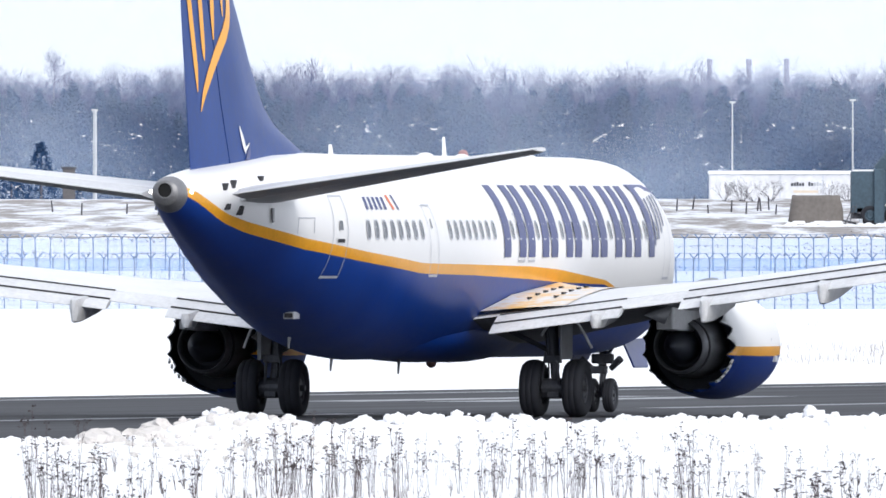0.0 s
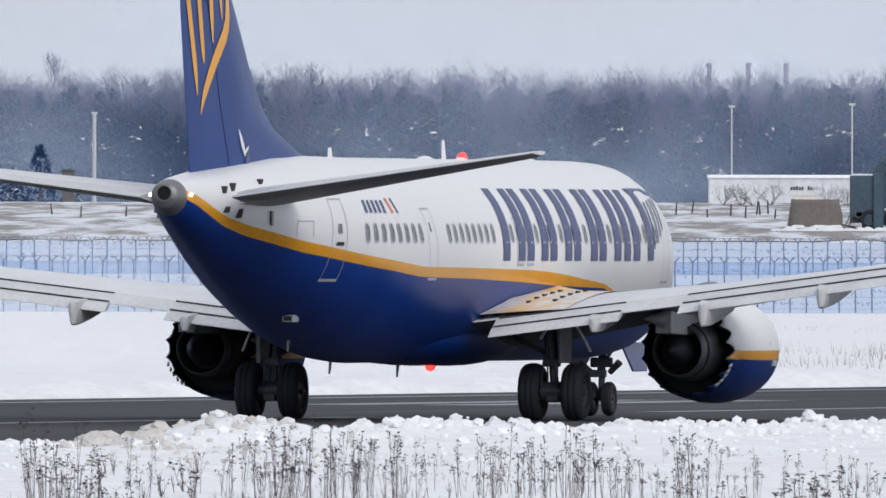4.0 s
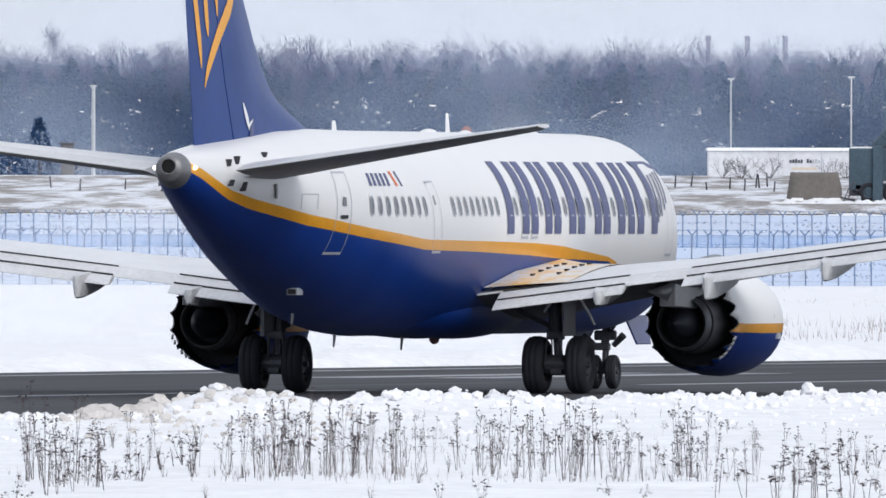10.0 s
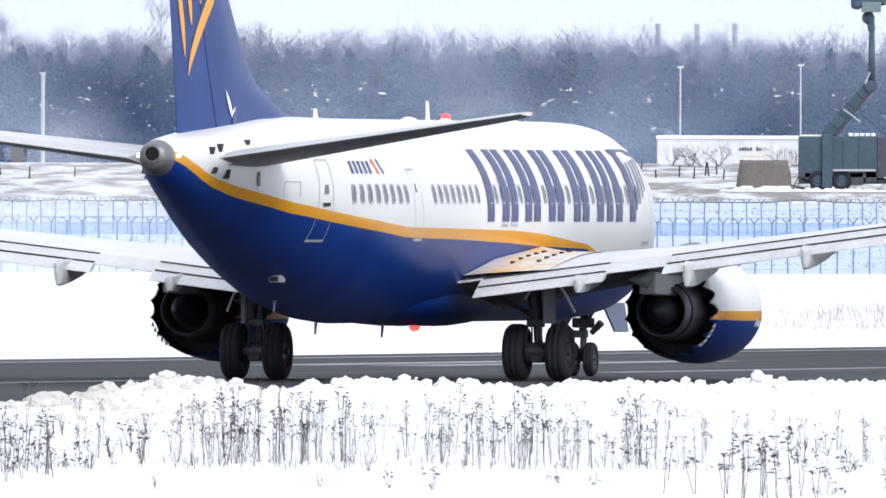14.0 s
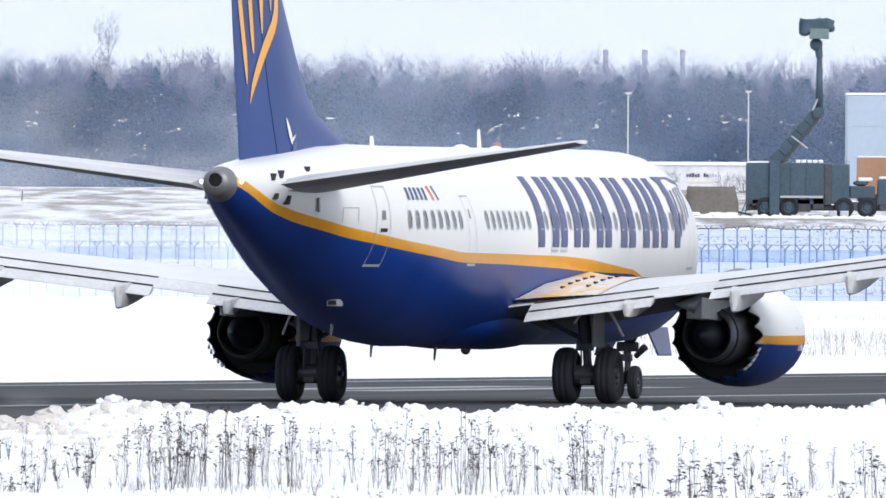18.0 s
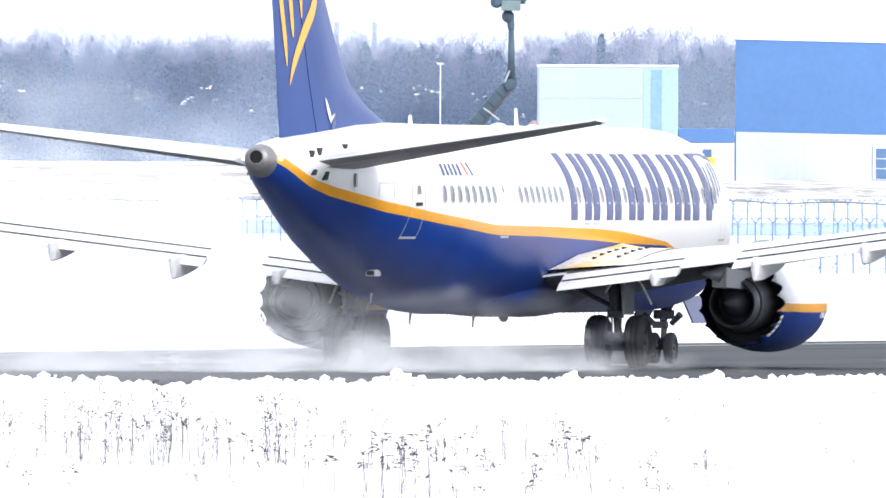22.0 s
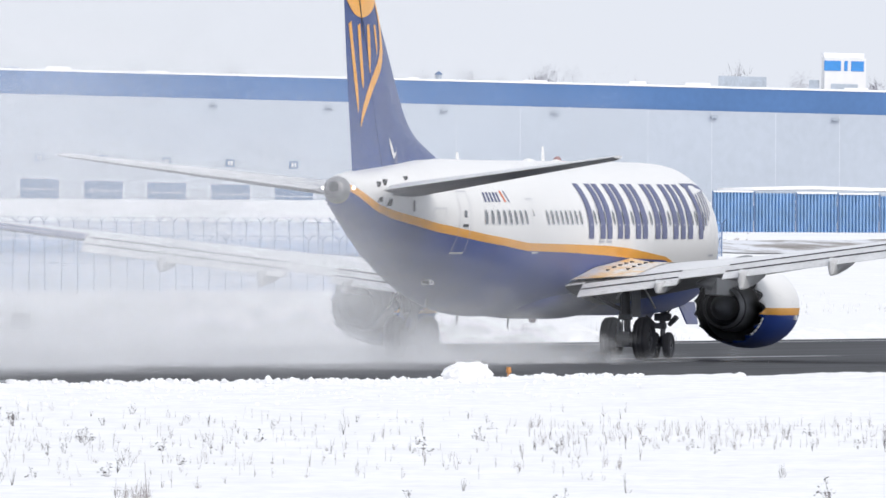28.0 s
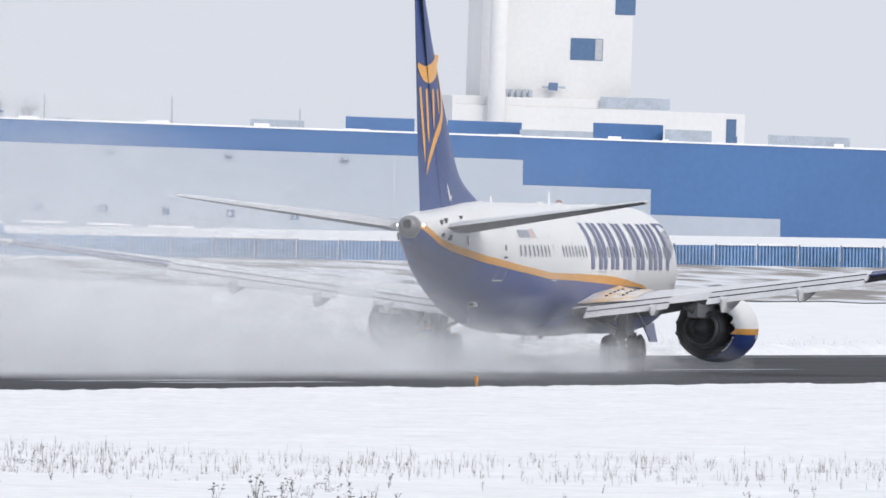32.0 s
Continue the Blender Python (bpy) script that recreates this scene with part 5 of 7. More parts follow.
for u0, u1 in ((868, 882), (888, 903), (736, 742)):
    tk("ground_block", u0, u1, 27, 40, PALEFRAME, -1.2, -0.4, 0.06)
tk("cab", 955, 1010, 50, 96, label="dark green cab")
tk("cab_roof_snow", 958, 1006, 96, 101, SNOW, 0.1, 2.2)
tk("bonnet", 1008, 1034, 50, 74)
tk("cab_window", 968, 984, 74, 90, TOWERGLASS, -0.04, 0.1, 0.02)
tk("cab_window", 990, 1004, 74, 90, TOWERGLASS, -0.04, 0.1, 0.02)
tk("generator", 906, 950, 62, 84)
tk("generator_hood", 912, 938, 84, 94, ARMYGREEN, 0.1, 1.8, 0.25)
tk("generator_snow", 920, 946, 92, 99, SNOW, 0.1, 2.0, 0.1)
tk("head_lamp", 1026, 1032, 56, 61, YELLOW, -0.05, 0.2, 0.01)
for u in (756, 798, 895, 936, 1000):
    w = new("wheel")
    w.parent = truck
    w.matrix_basis = Matrix.Translation(((u - 850) / TP2, 0.15, 46 / TP2)) @ Matrix.Rotation(radians(90), 4, "Z")
    part("tyre", wheel_mesh(0.63, 0.4), TYRE, w, smooth=True)
    part("rim", hub_mesh(0.63, 0.4), ARMYGREEN, w)


def tv(u, v, y=1.2):
    return ((u - 850) / TP2, y, v / TP2)


def beam(name, a, b, half0, half1, material=ARMYGREEN, deep=0.3, y=1.2, label=""):
    """A square boom from a to b, tapering."""
    pa, pb = Vector(tv(*a, y)), Vector(tv(*b, y))
    d = (pb - pa).normalized()
    nv = Vector((-d.z, 0, d.x))
    bm = bmesh.new()
    vs2 = [bm.verts.new(p2 + nv * h2 * sg + Vector((0, dp, 0))) for p2, h2 in ((pa, half0), (pb, half1)) for sg, dp in ((-1, -deep), (1, -deep), (1, deep), (-1, deep))]
    for q2 in ((0, 1, 5, 4), (1, 2, 6, 5), (2, 3, 7, 6), (3, 0, 4, 7), (3, 2, 1, 0), (4, 5, 6, 7)):
        bm.faces.new([vs2[i] for i in q2])
    bmesh.ops.recalc_face_normals(bm, faces=bm.faces)
    bmesh.ops.bevel(bm, geom=list(bm.edges), offset=0.04, segments=1, affect="EDGES")
    return part(name, bm, material, truck, label)


arm = beam("lower_arm", (772, 124), (846, 214), 0.42, 0.34, label="sloping lower mast arm")
beam("arm_groove", (786, 124), (853, 206), 0.10, 0.08, STEEL, 0.2, 0.9)
for k in (0.2, 0.4, 0.6, 0.8):
    beam("arm_rib", (772 + 74 * k - 9, 124 + 90 * k + 8), (772 + 74 * k + 9, 124 + 90 * k - 8), 0.05, 0.05, ARMYGREEN, 0.05, 0.88)
beam("arm_stay", (801, 172), (831, 150), 0.05, 0.05, POLEGREY, 0.05, 0.6, "pale folded stay")
beam("arm_ram", (833, 165), (878, 126), 0.07, 0.05, ARMYGREEN, 0.08, 1.0)
beam("elbow_plate", (848, 238), (839, 216), 0.05, 0.06, POLEGREY, 0.1, 0.8)
part("knee_joint", rod(bmesh.new(), tv(850, 213, 0.7), tv(850, 213, 1.7), 0.36, 0.36, 14), ARMYGREEN, truck)
part("upper_arm", rod(bmesh.new(), tv(851, 213), tv(851, 318), 0.27, 0.16, 12), ARMYGREEN, truck, smooth=True)
part("arm_collar", rod(bmesh.new(), tv(851, 311), tv(849, 328), 0.22, 0.24, 12), ARMYGREEN, truck)
bm = bmesh.new()
bmesh.ops.create_uvsphere(bm, u_segments=16, v_segments=10, radius=0.40, matrix=Matrix.Translation(tv(845, 334)))
part("mast_neck", bm, ARMYGREEN, truck, smooth=True)
bm = boxed((815 - 850) / TP2, (875 - 850) / TP2, 0.4, 2.0, 357 / TP2, 378 / TP2)
bmesh.ops.subdivide_edges(bm, edges=bm.edges, cuts=4, use_grid_fill=True)
for vv in bm.verts:
    vv.co += 0.09 * Vector((noise.noise(vv.co * 2.1), noise.noise(vv.co * 2.1 + Vector((9, 0, 0))), noise.noise(vv.co * 2.1 + Vector((0, 9, 0)))))
    if vv.co.x < -0.75 and vv.co.z < 12.6:
        vv.co.z -= 0.22
bmesh.ops.bevel(bm, geom=[ed for ed in bm.edges if ed.calc_face_angle(0) > 1.0], offset=0.1, segments=2, affect="EDGES")
part("radar_cover", bm, ARMYGREEN, truck, "dark green cloth-covered radar head", smooth=True)
tk("radar_box", 833, 867, 344, 362, mat("pale_green_vehicle_paint", (0.15, 0.21, 0.22), 0.5, vary=0.15), 0.25, 1.9, 0.04, "paler green box under the radar head")
bm = rodded(tv(726, 64, -0.3), tv(711, 31, -0.9), 0.03)
rod(bm, tv(732, 64, -0.3), tv(718, 31, -0.9), 0.03)
for k in range(6):
    rod(bm, tv(726 - 15 * k / 6, 62 - 33 * k / 6, -0.3 - 0.1 * k), tv(732 - 14 * k / 6, 62 - 33 * k / 6, -0.3 - 0.1 * k), 0.02)
part("ladder", bm, STEEL, truck)

# pale shed, lorries and low buildings
SHED = mat("pale_blue_sheet_metal", (0.36, 0.43, 0.52), 0.5, 0.1, 0.06, 0.2, 2)
e = thing("pale_shed", "tall pale sheet-metal shed with snow on its roof", "building", m=Matrix.Translation((1022 / 22.0, F / 22.0, H)))
slab(e, "wall", 900, 1146, 20, 245, SHED, 22.0, 1022, 0, 8)
slab(e, "roof_snow", 899, 1147, 245, 249, SNOW, 22.0, 1022, -0.1, 8)
slab(e, "blue_stripe", 1085, 1146, 22, 244, mat("blue_sheet_metal", (0.30, 0.42, 0.58), 0.5), 22.0, 1022, -0.05, 0.1, 0)
slab(e, "dark_stripe", 1098, 1117, 22, 240, mat("mid_blue_sheet_metal", (0.18, 0.31, 0.50), 0.5), 22.0, 1022, -0.09, 0.1, 0)
for v in (80, 135, 190):
    slab(e, "sheet_joint", 901, 1084, v, v + 1.4, HALLGREY, 22.0, 1022, -0.05, 0.1, 0)


def lorry(label, u0, u1, v0, v1, colour, p=25.0, cab_right=True):
    uc = (u0 + u1) / 2
    e = thing("lorry", label, "lorry", m=Matrix.Translation((ux(uc, p), F / p, H)))
    slab(e, "box_body", u0, u1, v0 + 8, v1, colour, p, uc, 0, 2.5)
    slab(e, "snow_top", u0 + 1, u1 - 1, v1, v1 + 3, SNOW, p, uc, 0.1, 2.4)
    slab(e, "cab", u1 + 2, u1 + 42, v0 + 6, v1 - 12, TOWERWHITE, p, uc, 0.1, 2.4, 0.2)
    slab(e, "windscreen", u1 + 24, u1 + 40, v0 + 30, v1 - 22, TOWERGLASS, p, uc, 0.05, 0.3, 0.02)
    for u in (u0 + 12, u0 + 34, u1 + 20):
        part("wheel", rodded(((u - uc) / p, -0.02, (v0 + 7) / p), ((u - uc) / p, 0.4, (v0 + 7) / p), 0.5, 0.5, 18), TYRE, e)


lorry("white lorry parked beside a pale shed", 1004, 1042, 50, 128, TOWERWHITE)
lorry("lorry with an orange-brown box parked beside a shed", 918, 992, 50, 134, ORANGE, 24.5)
e = thing("low_building", "low blue building with a white base", "building", m=Matrix.Translation((1190 / 22.0, F / 22.0, H)))
slab(e, "wall", 1147, 1246, 40, 112, PALEFRAME, 22.0, 1190, 0, 6)
slab(e, "blue_band", 1147, 1246, 112, 137, HALLBLUE, 22.0, 1190, -0.1, 6)
e = thing("yellow_loader", "small yellow loading vehicle by the hall", "vehicle", m=Matrix.Translation((1192 / 24.0, F / 24.0, H)))
slab(e, "body", 1174, 1212, 62, 86, YELLOW, 24.0, 1192, 0, 1.6, 0.12)
slab(e, "cab", 1190, 1206, 86, 100, TOWERGLASS, 24.0, 1192, 0.2, 1.4, 0.08)
for u in (1180, 1204):
    part("wheel", rodded(((u - 1192) / 24, -0.02, 62 / 24.0), ((u - 1192) / 24, 0.4, 62 / 24.0), 0.4, 0.4, 16), TYRE, e)


# ---- fences ----
def netting(name, color, share):
    """Fine wire net: mostly open, the rest painted wire."""
    m = mat(name, color, 0.6, vary=0.2, scale=0.12, fine=0.7)
    n, l = m.node_tree.nodes, m.node_tree.links
    mix, clear = n.new("ShaderNodeMixShader"), n.new("ShaderNodeBsdfTransparent")
    mix.inputs[0].default_value = share
    l.new(clear.outputs[0], mix.inputs[1])
    l.new(n["Principled BSDF"].outputs[0], mix.inputs[2])
    l.new(mix.outputs[0], n["Material Output"].inputs[0])
    return m


NET = netting("blue_wire_net", (0.14, 0.30, 0.60), 0.40)


def fence(label, u0, u1, step, p, height, seed):
    rng = random.Random(seed)
    f = thing("perimeter_fence", label, "fence")
    me = None
    us = np.arange(u0, u1, step)
    tops = []
    for u in us:
        x, y = ux(u, p), F / p
        z = rise(x, y)
        if me is None:
            bm = rodded((0, 0, -0.3), (0, 0, height), 0.035, 0.035, 6)
            rod(bm, (0, 0, height), (-0.22, 0, height + 0.25), 0.03, 0.03, 5)
            rod(bm, (0, 0, height), (0.22, 0, height + 0.25), 0.03, 0.03, 5)
            first = part("post", bm, FENCEPOST, f)
            me = first.data
            ob = first
        else:
            ob = new("post", me)
            ob.parent = f
        ob.matrix_basis = pose(x, y, z, rng.uniform(-1, 1), rng.uniform(-1.5, 1.5), 0)
        tops.append((x, y, z))
    verts, faces = [], []
    levels = [0.2 + (height - 0.2) * k / 4 for k in range(5)] + [height + 0.22]
    for h in levels:
        b = len(verts)
        for x, y, z in tops:
            verts += [(x, y, z + h - 0.006), (x, y, z + h + 0.006)]
        for i in range(len(tops) - 1):
            faces.append((b + 2 * i, b + 2 * i + 2, b + 2 * i + 3, b + 2 * i + 1))
    m = pydata("wire_mesh", verts, faces, FENCEPOST, f)
    m["kind"] = "stuff"
    verts = []
    for x, y, z in tops:
        verts += [(x, y + 0.05, z), (x, y + 0.05, z + height)]
    pydata("wire_net", verts, [(2 * i, 2 * i + 2, 2 * i + 3, 2 * i + 1) for i in range(len(tops) - 1)], NET, f)["label"] = "fine blue wire net"


fence("perimeter fence of blue-grey posts with forked barbed-wire tops", -950, 3650, 25.5, 33.0, 1.75, 1)
fence("second perimeter fence nearer the runway with forked tops", -950, 3650, 29.0, 38.0, 2.35, 2)

# blue sheet fence under snow towards the far right
f = thing("blue_sheet_fence", "blue corrugated sheet fence with snow along its top", "fence")
bm = bmesh.new()
prof = [(-1.2 + 2.4 * i / 48, -0.03 if (i // 2) % 2 else 0.0) for i in range(49)]
low, high = [bm.verts.new((x, y, 0)) for x, y in prof], [bm.verts.new((x, y, 1)) for x, y in prof]
for i in range(48):
    bm.faces.new((low[i], low[i + 1], high[i + 1], high[i]))
bmesh.ops.solidify(bm, geom=list(bm.faces), thickness=0.012)
first = part("fence_panel", bm, FENCEBLUE, f)
P3 = 30.0
for i, u in enumerate(np.arange(3660, 6250, 74.0)):
    x, y = ux(u, P3), F / P3
    z = rise(x, y) - 0.2
    top = H + (np.interp(u, (3640, 3900, 4290, 4310, 4900, 5300, 6200), (62, 58, 47, 30, 26, 28, 28))) / P3
    ob = first if i == 0 else new("fence_panel", first.data)
    ob.parent = f
    ob.matrix_basis = Matrix.Translation((x, y, z)) @ Matrix.Diagonal((1, 1, top - z, 1))
    if i % 3 != 1:
        part("snow_cap", boxed(x - 1.2, x + 1.2, y - 0.15, y + 0.2, top, top + 0.10 + 0.10 * abs(noise.noise((i * 0.7, 2, 5))), bevel=0.04), SNOW, f)
    part("fence_post", rodded((x - 1.22, y - 0.1, z), (x - 1.22, y - 0.1, top + 0.1), 0.05), FENCEPOST, f)

# open shelters with snowy roofs
for u0, u1, v1, v0 in ((3139, 3400, 84, 10), (3640, 3960, 68, 0)):
    uc, p = (u0 + u1) / 2, 29.0
    e = thing("open_shelter", "open shelter with a snowy flat roof on slim posts", "shelter", "shelters", Matrix.Translation((ux(uc, p), F / p, H)))
    bm = boxed((u0 - uc) / p, (u1 - uc) / p, 0, 4, (v1 - 10) / p, (v1 - 4) / p)
    part("roof", bm, ROOFBOX, e)
    bm = boxed((u0 - uc) / p, (u1 - uc) / p, 0, 4, (v1 - 4) / p, (v1 + 2) / p)
    bmesh.ops.subdivide_edges(bm, edges=bm.edges, cuts=3, use_grid_fill=True)
    for vv in bm.verts:
        vv.co.z += 0.12 * (1 - abs(vv.co.x) / 5) + 0.05 * noise.noise(vv.co)
    part("roof_snow", bm, SNOW, e, smooth=True)
    for u in np.linspace(u0 + 8, u1 - 8, 6):
        for y in (0.2, 3.8):
            post = part("post", rodded(((u - uc) / p, y, -2.2), ((u - uc) / p, y, (v1 - 10) / p), 0.075), FENCEPOST, e)
            for k in range(6):
                zz = -0.2 + k * 0.42
                part("pale_band", rodded(((u - uc) / p, y, zz), ((u - uc) / p, y, zz + 0.2), 0.08), PALEFRAME, post)
    part("back_panel", boxed((u0 - uc) / p, (u1 - uc) / p, 3.9, 4.0, -2.2, (v1 - 30) / p), FENCEBLUE, e)

# van parked by the shelter
VP = 29.5
van = thing("parked_van", "white van with a green side panel parked by a shelter", "van", m=Matrix.Translation((ux(3372, VP), F / VP, H)))
bm = bmesh.new()
side_line = [(3312, -14), (3425, -14), (3425, 44), (3352, 46), (3334, 30), (3312, 20)]
rows2 = [[bm.verts.new(((u - 3372) / VP, y, v / VP)) for u, v in side_line] for y in (0.0, 2.0)]
for i in range(6):
    bm.faces.new((rows2[0][i], rows2[0][(i + 1) % 6], rows2[1][(i + 1) % 6], rows2[1][i]))
bm.faces.new(rows2[0])
bm.faces.new(rows2[1])
bmesh.ops.recalc_face_normals(bm, faces=bm.faces)
bmesh.ops.bevel(bm, geom=list(bm.edges), offset=0.08, segments=2, affect="EDGES")
part("body", bm, TOWERWHITE, van)
slab(van, "side_panel", 3382, 3420, 6, 34, mat("green_and_yellow_film", (0.36, 0.50, 0.42), 0.4, vary=0.3, scale=0.9), VP, 3372, -0.03, 0.1, 0.01, "green and yellow film")
slab(van, "cab_window", 3340, 3362, 22, 40, TOWERGLASS, VP, 3372, -0.03, 0.1, 0.01)
for u in (3330, 3405):
    part("wheel", rodded(((u - 3372) / VP, -0.05, -14 / VP), ((u - 3372) / VP, 0.3, -14 / VP), 0.34, 0.34, 18), TYRE, van)


# slushy perimeter road and brown ground along the fences, with a ridge of ploughed snow
def on_land(u, v):
    """Where the sight line at bearing u and rise v meets the land."""
    for y in np.arange(1150, 2040, 4.0):
        x = math.tan(u / F) * y
        if (rise(x, y) - H) * F / y >= v:
            return x, float(y), rise(x, y)
    return x, 2040.0, rise(x, 2040.0)


SLUSH = mat("brown_slush_and_dead_grass", (0.27, 0.25, 0.238), 0.85, vary=0.35, scale=0.3, fine=1.4)
sn, sl = SLUSH.node_tree.nodes, SLUSH.node_tree.links
where, squeeze, blot, cut, coat_mix = sn.new("ShaderNodeTexCoord"), sn.new("ShaderNodeMapping"), sn.new("ShaderNodeTexNoise"), sn.new("ShaderNodeValToRGB"), sn.new("ShaderNodeMixRGB")
# patches of snow lie in long drifts across the slope
squeeze.inputs["Scale"].default_value = (0.32, 0.026, 1)
blot.inputs["Scale"].default_value, blot.inputs["Detail"].default_value, blot.inputs["Roughness"].default_value = 1.0, 8, 0.68
cut.color_ramp.elements[0].position, cut.color_ramp.elements[1].position = 0.44, 0.56
coat_mix.inputs[2].default_value = (0.72, 0.74, 0.79, 1)
sl.new(where.outputs["Object"], squeeze.inputs[0])
sl.new(squeeze.outputs[0], blot.inputs["Vector"])
sl.new(blot.outputs["Fac"], cut.inputs[0])
sl.new(cut.outputs[0], coat_mix.inputs[0])
base_in = sn["Principled BSDF"].inputs["Base Color"]
sl.new(base_in.links[0].from_socket, coat_mix.inputs[1])
sl.new(coat_mix.outputs[0], base_in)
for label, edge in (("patchy brown frozen ground and drifted snow beyond the fence", ((-950, 72, 6), (600, 74, 6), (1200, 72, 6), (1500, 40, 4), (2300, 14, 0))),
                    ("slushy brown perimeter road along the fence", ((2150, -36, -58), (3100, -32, -70), (3500, -28, -48), (4300, -16, -46), (4900, -4, -70), (5400, 0, -72), (6300, 0, -72)))):
    keys = np.array(edge, float)
    verts = []
    us = np.arange(keys[0, 0], keys[-1, 0] + 1, 60.0)
    for i, u in enumerate(us):
        hi, lo = np.interp(u, keys[:, 0], keys[:, 1]), np.interp(u, keys[:, 0], keys[:, 2])
        hi, lo = hi + 3 * noise.noise((u * 0.01, 1, 0)), lo + 4 * noise.noise((u * 0.013, 5, 0))
        for k in range(13):
            x, y, z = on_land(u, lo + (hi - lo) * k / 12)
            verts.append((x, y, z + 0.05))
    tagged(pydata("brown_ground", verts, [(i * 13 + j, i * 13 + 13 + j, i * 13 + 14 + j, i * 13 + j + 1) for i in range(len(us) - 1) for j in range(12)], SLUSH), label, "ground", kind="structure")


# ridge of ploughed snow before the trailer and the truck, and old stakes on the slope
bm, rows6 = bmesh.new(), []
for i, u in enumerate(np.arange(560, 1240, 4.0)):
    x, y, z = on_land(float(u), 25)
    hgt = (0.22 + 0.28 * abs(noise.noise((u * 0.03, 3, 1))) + 0.16 * noise.noise((u * 0.12, 1, 6))) * min(1, i / 12)
    rows6.append([bm.verts.new((x, y + dy, z - 0.1 + hgt * k6)) for dy, k6 in ((-4, 0), (-2, 0.7), (0, 1.15), (3, 0.8), (6, 0))])
for ra, rb in zip(rows6, rows6[1:]):
    for j in range(4):
        bm.faces.new((ra[j], rb[j], rb[j + 1], ra[j + 1]))
tagged(part("snow_ridge", bm, SNOW, smooth=True), "ridge of ploughed snow along the far service road", "snow", kind="structure")
srng = random.Random(14)
for u, v, hh in ((413, 52, 0.95), (441, 55, 1.0), (470, 48, 0.6), (510, 50, 0.85), (536, 47, 0.8), (556, 52, 1.0), (563, 52, 0.95), (577, 54, 1.0), (588, 46, 0.7), (-690, 50, 0.8), (-560, 47, 0.7), (-640, 45, 0.8)):
    x, y, z = on_land(float(u), v)
    e = thing("stake", "old leaning wooden stake on the snowy slope", "stake", "slope stakes", pose(x, y, z - 0.2, srng.uniform(-6, 6), srng.uniform(-9, 9), 0))
    part("pole", rodded((0, 0, 0), (0, 0, hh + 0.2), 0.06, 0.045, 7), DARKTWIG, e)


# ---- runway paint, edge lights, snow banks and dry weeds on the near side ----
PAINT = mat("worn_white_runway_paint", (0.30, 0.31, 0.325), 0.7, vary=0.25, scale=0.4, fine=6)


def stripe(name, label, s0, s1, t0, t1):
    verts = [(*along(s, t), 0.028) for s, t in ((s0, t0), (s1, t0), (s1, t1), (s0, t1))]
    return tagged(pydata(name, verts, [(0, 1, 2, 3)], PAINT), label, "marking", kind="structure")


for s in np.arange(-360, 700, 50.0):
    stripe("centre_line", "worn white runway centre line dash", s, s + 30, -0.45, 0.45)
for t in (21.6, -21.6):
    stripe("side_line", "worn white runway side line", -420, 1500, t - 0.45, t + 0.45)
for s in (-190, -40, 110, 260):
    for t in (10.5, 13.5, -10.5, -13.5):
        stripe("touchdown_bar", "worn white runway bar", s, s + 22.5, t - 0.9, t + 0.9)


def near_edge(u, t=NEAR):
    """How far along the runway its line at distance t meets the bearing u, and the place."""
    k = math.tan(u / F)
    x0, y0 = along(0, t)
    s = (k * y0 - x0) / (DIRX - k * DIRY)
    return s, (x0 + s * DIRX, y0 + s * DIRY)


AMBER = mat("orange_plastic", (0.62, 0.27, 0.08), 0.4)
for u in (3264, 4275, 5128):
    s, (x, y) = near_edge(u, NEAR - 0.6)
    e = thing("edge_light", "small orange runway edge light", "light", "runway edge lights", Matrix.Translation((x, y, 0.02)))
    part("base", rodded((0, 0, 0), (0, 0, 0.08), 0.13, 0.10, 14), STEEL, e)
    part("stem", rodded((0, 0, 0.08), (0, 0, 0.22), 0.035, 0.035, 10), AMBER, e)
    part("lens", rodded((0, 0, 0.22), (0, 0, 0.34), 0.065, 0.05, 14), AMBER, e)
s, (x, y) = near_edge(2400, -FAR - 14)
e = thing("field_sign", "small dark sign standing in the snow field", "sign", m=Matrix.Translation((x, y, 0)))
part("board", boxed(-0.3, 0.3, -0.05, 0.05, 0.35, 0.85, bevel=0.02), STEEL, e)
part("leg", rodded((0, 0, -0.1), (0, 0, 0.4), 0.04), STEEL, e)

# the near verge: uneven snow from the runway edge towards the camera
S0, S1 = near_edge(-1500)[0], near_edge(6600)[0]


def bank(s):
    """Height of the ploughed bank along the runway."""
    return float(np.interp(s, (S0, near_edge(-500)[0], near_edge(-100)[0], near_edge(600)[0], near_edge(1300)[0], near_edge(2900)[0], near_edge(3150)[0], near_edge(3500)[0], S1), (0.34, 0.38, 0.27, 0.19, 0.12, 0.11, 0.09, 0.04, 0.02)) * np.interp(s, (near_edge(-665)[0], near_edge(-635)[0]), (0.18, 1.0)))


